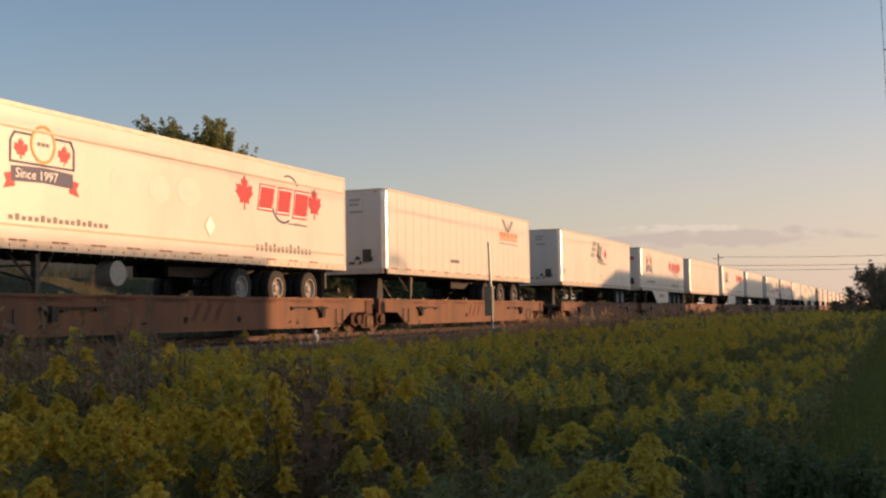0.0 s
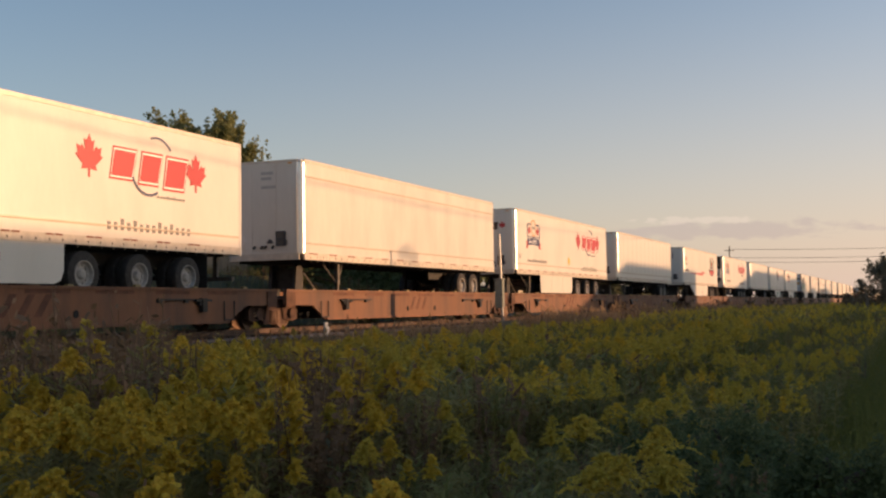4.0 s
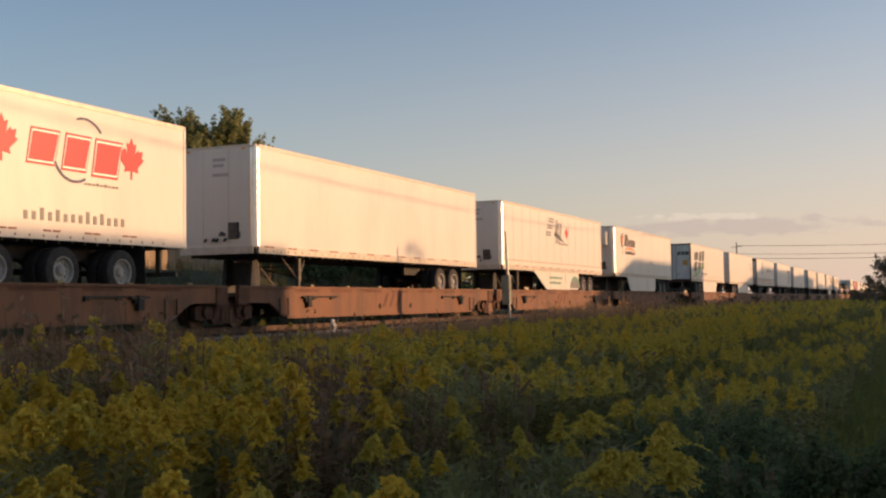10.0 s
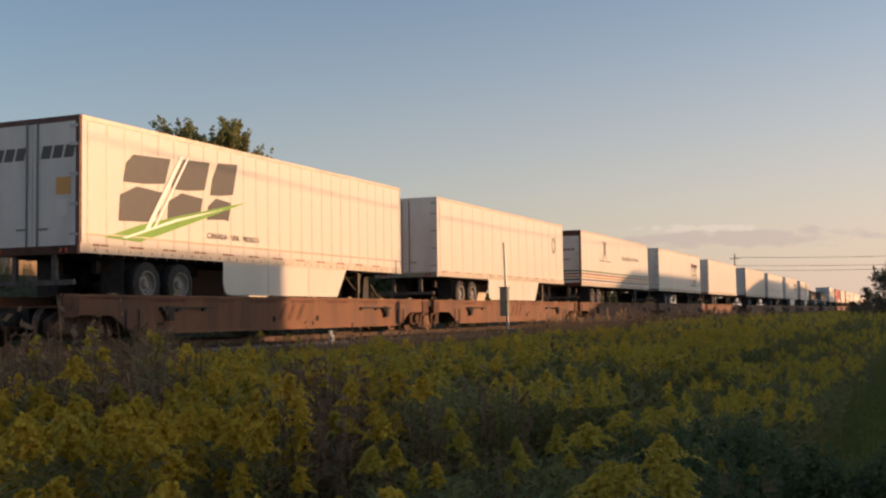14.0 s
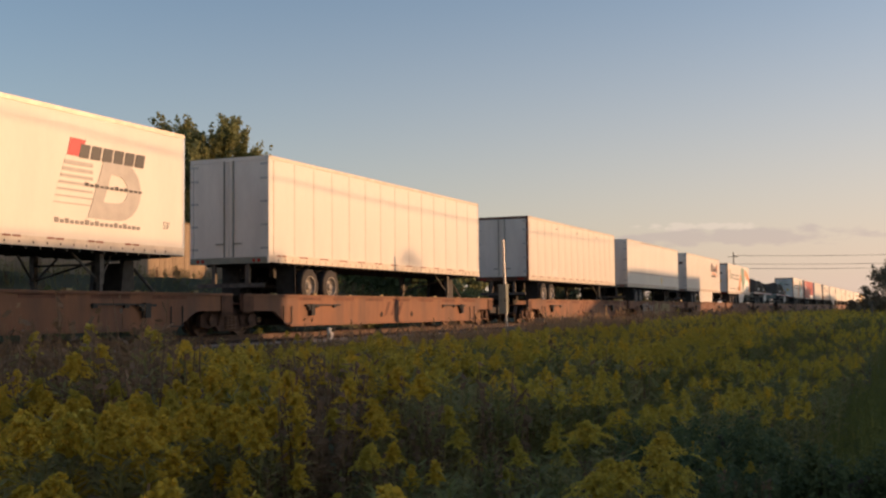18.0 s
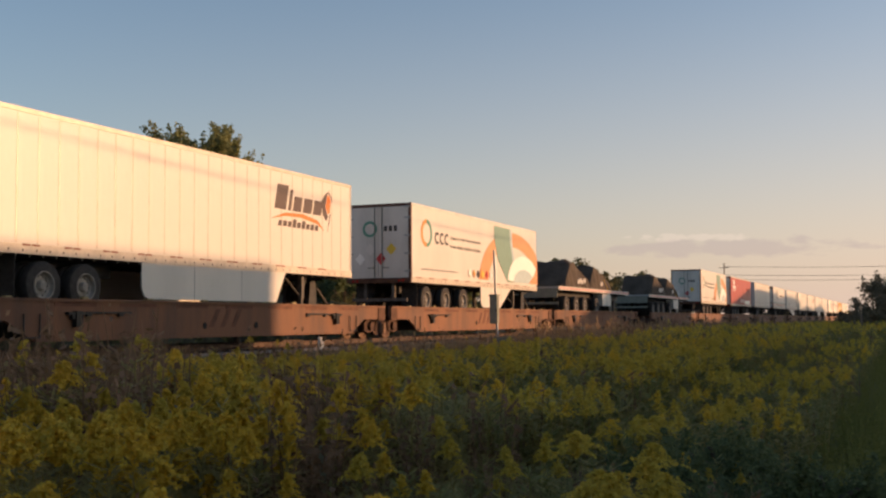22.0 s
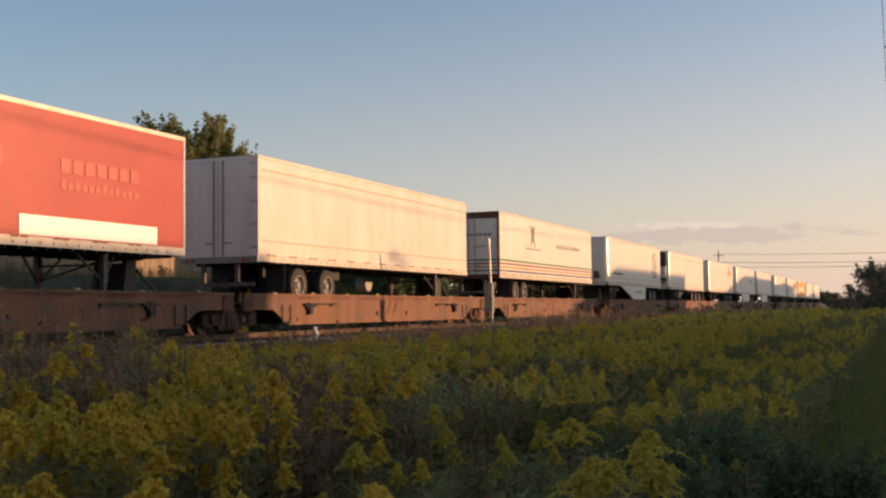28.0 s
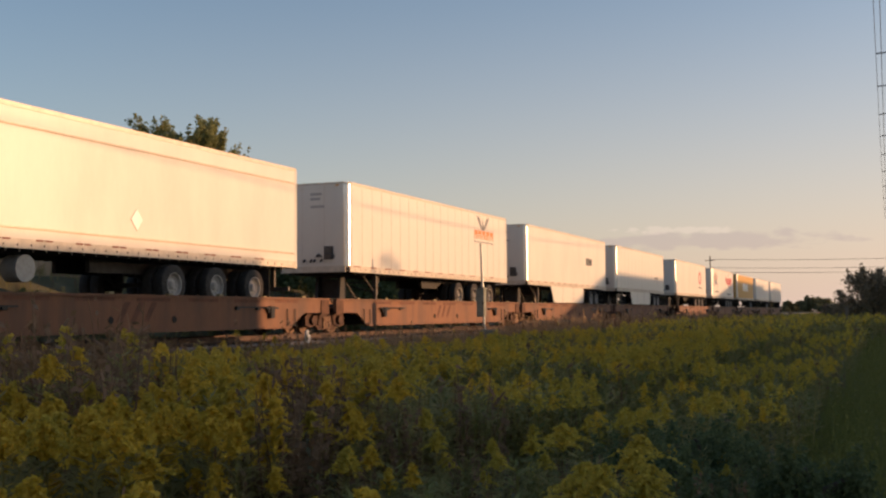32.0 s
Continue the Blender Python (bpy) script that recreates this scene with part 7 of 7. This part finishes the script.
def meadow():
    rnd = random.Random(5)
    gold = [[plant_golden(rnd, 1.0, d, w * (1, 1, 0.62)[d]) for w in (0.08, 0.1, 0.11, 0.12, 0.13, 0.14, 0.155, 0.17, 0.19)] for d in range(3)]
    stalk = [[plant_stalk(rnd, 1.0, d) for _ in range(8)] for d in range(3)]
    green, yellow, brown, grass, pale, pink, light, bud, dusk = (Field() for _ in range(9))
    # rings of distance: plants per square metre, and how finely each is made
    for r0, r1, dens, det in ((1.2, 4.2, 46, 2), (4.2, 8, 36, 2), (8, 20, 20, 1), (20, 36, 9, 1), (36, 60, 6, 0), (60, 100, 2.6, 0), (100, 170, 1.0, 0)):
        n = int(dens * (r1 * r1 - r0 * r0) * radians(54) / 2)
        for _ in range(n):
            r = math.sqrt(r0 * r0 + (r1 * r1 - r0 * r0) * rnd.random())
            deg = -5 + 54 * rnd.random()
            a = radians(deg)
            x, y = -r * math.sin(a), r * math.cos(a)
            if x < -14.7:
                continue
            patch = noise.noise((x * 0.32, y * 0.22, 3.3))
            fine_ = noise.noise((x * 0.9, y * 0.8, 7.7))
            z = ground_z(x, y)
            near_track = x < -11.2 - 0.8 * rnd.random() or (deg > 35.5 + 2 * rnd.random() and r > 8.2 - 1.2 * rnd.random())
            h = weed_height(x, y) * (0.8 + 0.26 * rnd.random())
            turn = rnd.random() * 6.283
            streak = 28.9 < deg < 30.1 and 3.2 < r < 13
            tall = near_track and deg > 30
            if tall:
                h *= 1.25
            chance = 0.85 if streak else 0.6 if tall else (0.55 if y < 40 else 0.85) if near_track else 0.35 if patch < -0.3 else 0.05
            if x > -0.75 - 0.3 * rnd.random() and y < 60:
                for _ in range(3):
                    p = rnd.choice(stalk[det])
                    grass.add(*p, x + rnd.gauss(0, 0.12), y + rnd.gauss(0, 0.12), z, rnd.random() * 6.28, 0.3 + 0.2 * rnd.random())
            elif rnd.random() < chance:
                p = rnd.choice(stalk[det])
                (pink if near_track and y > 24 and rnd.random() < 0.75 else pale if rnd.random() < (0.16 if r < 6 and not streak else 0.04 if r < 8 else 0) else brown).add(*p, x, y, z, turn, h * ((0.95 + 0.25 * rnd.random()) if tall else 1.0 if not near_track else (1.1 + 0.35 * rnd.random()) if y > 36 else 0.95))
            else:
                p = rnd.choice(gold[det])
                shrubby = 4.5 < deg < 13 + 1.5 * fine_ and r < 8.5 + fine_
                (dusk if shrubby and rnd.random() < 0.8 else light if deg < 22 and rnd.random() < 0.45 else green).add(p[0], p[1], x, y, z, turn, h)
                bloom = 0.82 if fine_ > 0.02 and patch > -0.25 else 0.2
                if deg > 25 and r < 12:
                    bloom = max(bloom, 0.8 if deg > 28 and r < 8 else 0.6)
                if r > 12:
                    bloom *= 0.95
                if tall:
                    bloom *= 0.25
                if deg < 17 and r < 9:
                    bloom *= 0.5
                if deg < 11 and r < 9:
                    bloom *= 0.25
                if rnd.random() < bloom:
                    (bud if rnd.random() < (0.25 + 0.5 * min(1, max(0, (r - 7) / 9)) if deg > 24 else 0.75) + 0.5 * fine_ else yellow).add(p[2], p[3], x, y, z, turn, h)
                elif r < 12:
                    for _ in range(1):
                        p = rnd.choice(gold[det])
                        (dusk if shrubby else green).add(p[0], p[1], x + rnd.gauss(0, 0.06), y + rnd.gauss(0, 0.06), z, turn, h * (0.8 + 0.2 * rnd.random()))
    # the same meadow beside and behind the viewer
    for _ in range(5200):
        x, y = -13.5 + 44 * rnd.random(), -28 + 62 * rnd.random()
        r, deg = math.hypot(x, y), math.degrees(math.atan2(-x, y))
        if r < 1.6 or -5 < deg < 49 or (0.3 < x < 2.4 and y > 0):
            continue
        p = rnd.choice(gold[0])
        turn, h = rnd.random() * 6.28, weed_height(x, y) * (0.8 + 0.25 * rnd.random())
        green.add(p[0], p[1], x, y, 0, turn, h)
        if rnd.random() < 0.5:
            yellow.add(p[2], p[3], x, y, 0, turn, h)
    # a fringe of tall dry stalks on the ballast's foot
    for _ in range(1500):
        y = 24 + 86 * rnd.random() ** 1.2
        x = -14.6 + 2.6 * rnd.random()
        pink.add(*rnd.choice(stalk[0 if y > 45 else 1]), x, y, ground_z(x, y), rnd.random() * 6.28, (0.8 if y < 40 else 1.05) + 0.5 * rnd.random())
    # a clump of tall thin reddish reeds
    for _ in range(60):
        r, deg = 5.4 + 3.4 * rnd.random(), 29.4 + rnd.gauss(0, 0.55)
        x, y = -r * math.sin(radians(deg)), r * math.cos(radians(deg))
        brown.add(*rnd.choice(stalk[2]), x, y, 0, rnd.random() * 6.28, 1.1 + 0.26 * rnd.random())
    # a few big arching plumes close by
    big = [plant_golden(rnd, 1.0, 2, 0.15) for _ in range(4)]
    for k in range(9):
        r, deg = 4.4 + 1.3 * rnd.random(), 12.4 + 3.8 * rnd.random()
        x, y = -r * math.sin(radians(deg)), r * math.cos(radians(deg))
        p = rnd.choice(big)
        hh = 0.93 + 0.16 * rnd.random()
        green.add(p[0], p[1], x, y, 0, rnd.random() * 6, hh)
        bud.add(p[2], p[3], x, y, 0, rnd.random() * 6, hh)
    # pale leafy young stems low in the foreground
    sage = Field()
    for k in range(70):
        r, deg = 2.6 + 3.2 * rnd.random(), 17 + 13 * rnd.random()
        x, y = -r * math.sin(radians(deg)), r * math.cos(radians(deg))
        p = rnd.choice(gold[2])
        sage.add(p[0], p[1], x, y, 0, rnd.random() * 6, 0.72 + 0.3 * rnd.random())
    sage.build("young_stems", L_SAGE, "pale grey-green leafy young stems among the goldenrod", "weeds")
    # rough weeds on the bank beyond the track
    bank, far_brown = Field(), Field()
    for _ in range(4600):
        x, y = -28.6 + 8.6 * rnd.random() ** 0.75, 6 + 62 * rnd.random()
        z, turn, h = ground_z(x, y), rnd.random() * 6.28, 0.22 + 0.42 * rnd.random() ** 1.5
        if rnd.random() < 0.2:
            far_brown.add(*rnd.choice(stalk[0]), x, y, z - 0.05, turn, h * 1.2)
        else:
            p = rnd.choice(gold[1])
            bank.add(p[0] * np.array([2.2, 2.2, 1.0]), p[1], x, y, z - 0.1, turn, h)
    bank.build("bank_weeds", L_BANK, "rank green weeds on the bank beyond the track", "weeds")
    far_brown.build("bank_stalks", L_BROWN, "dry brown stalks on the bank beyond the track", "weeds")
    green.build("goldenrod_stems", L_GREEN, "dense green leafy goldenrod stems", "weeds")
    yellow.build("goldenrod_flowers", L_GOLD, "drooping yellow goldenrod flower plumes", "flowers")
    bud.build("goldenrod_buds", L_BUD, "half-open greenish yellow goldenrod plumes", "flowers")
    dusk.build("dark_weeds", L_DARK, "dark green leafy weeds along the lane", "weeds")
    pink.build("pink_stalks", L_PINK, "dry pinkish seed stalks along the railway ballast", "weeds")
    light.build("pale_stems", L_SAGE, "pale olive leafy stems at the meadow's far side", "weeds")
    grass.build("meadow_grass", L_GRASS, "rough dark green grass along a mown lane", "grass")
    pale.build("pale_seed_heads", L_WHITE, "pale grey seed heads among the goldenrod", "weeds")
    brown.build("dry_stalks", L_BROWN, "dry reddish-brown seed stalks among the weeds", "weeds")
    for k, (x, y, hh, s) in enumerate(((-0.95, 5.9, 0.7, 0.5), (-0.5, 7.0, 0.75, 0.55), (-1.3, 8.0, 0.8, 0.6), (-1.55, 7.1, 0.74, 0.6))):
        tree("shrub", x, y, 0, hh, s, 500 + k, 170, 0.017 if y < 9 else 0.025, L_DARK, "low dark green leafy shrub among the weeds", 40, 0.03, 0.9, 0.3, "shrub")


meadow()


def motions():
    """The train rolls past at a slowly growing speed; its wheels turn with it."""
    times = [0, 2, 4, 6, 8, 10, 12, 14, 16, 18, 20, 22, 24, 26, 28, 30, 32]
    for car, y in CARS:
        walk(car, [(t, pose(TRACK_X, y - travelled(t), DECK)) for t in times])
    for thing, y, rev, dz, length in TRAILERS:
        if rev:
            walk(thing, [(t, pose(TRACK_X, y + length - travelled(t), DECK + dz, 0, 0, 180)) for t in times])
        else:
            walk(thing, [(t, pose(TRACK_X, y - travelled(t), DECK + dz)) for t in times])
    for k in (0, 1):
        lead = WHEELS[0][k]
        at = lead.location.copy()
        walk(lead, [(f / FPS, pose(at.x, at.y, at.z, math.degrees(travelled(f / FPS) / 0.42))) for f in range(0, 32 * FPS + 1)])
        for pair in WHEELS[1:]:
            pair[k].rotation_mode = "QUATERNION"
            keys = pair[k].animation_data_create()
            keys.action = lead.animation_data.action
            keys.action_slot = lead.animation_data.action_slot


motions()
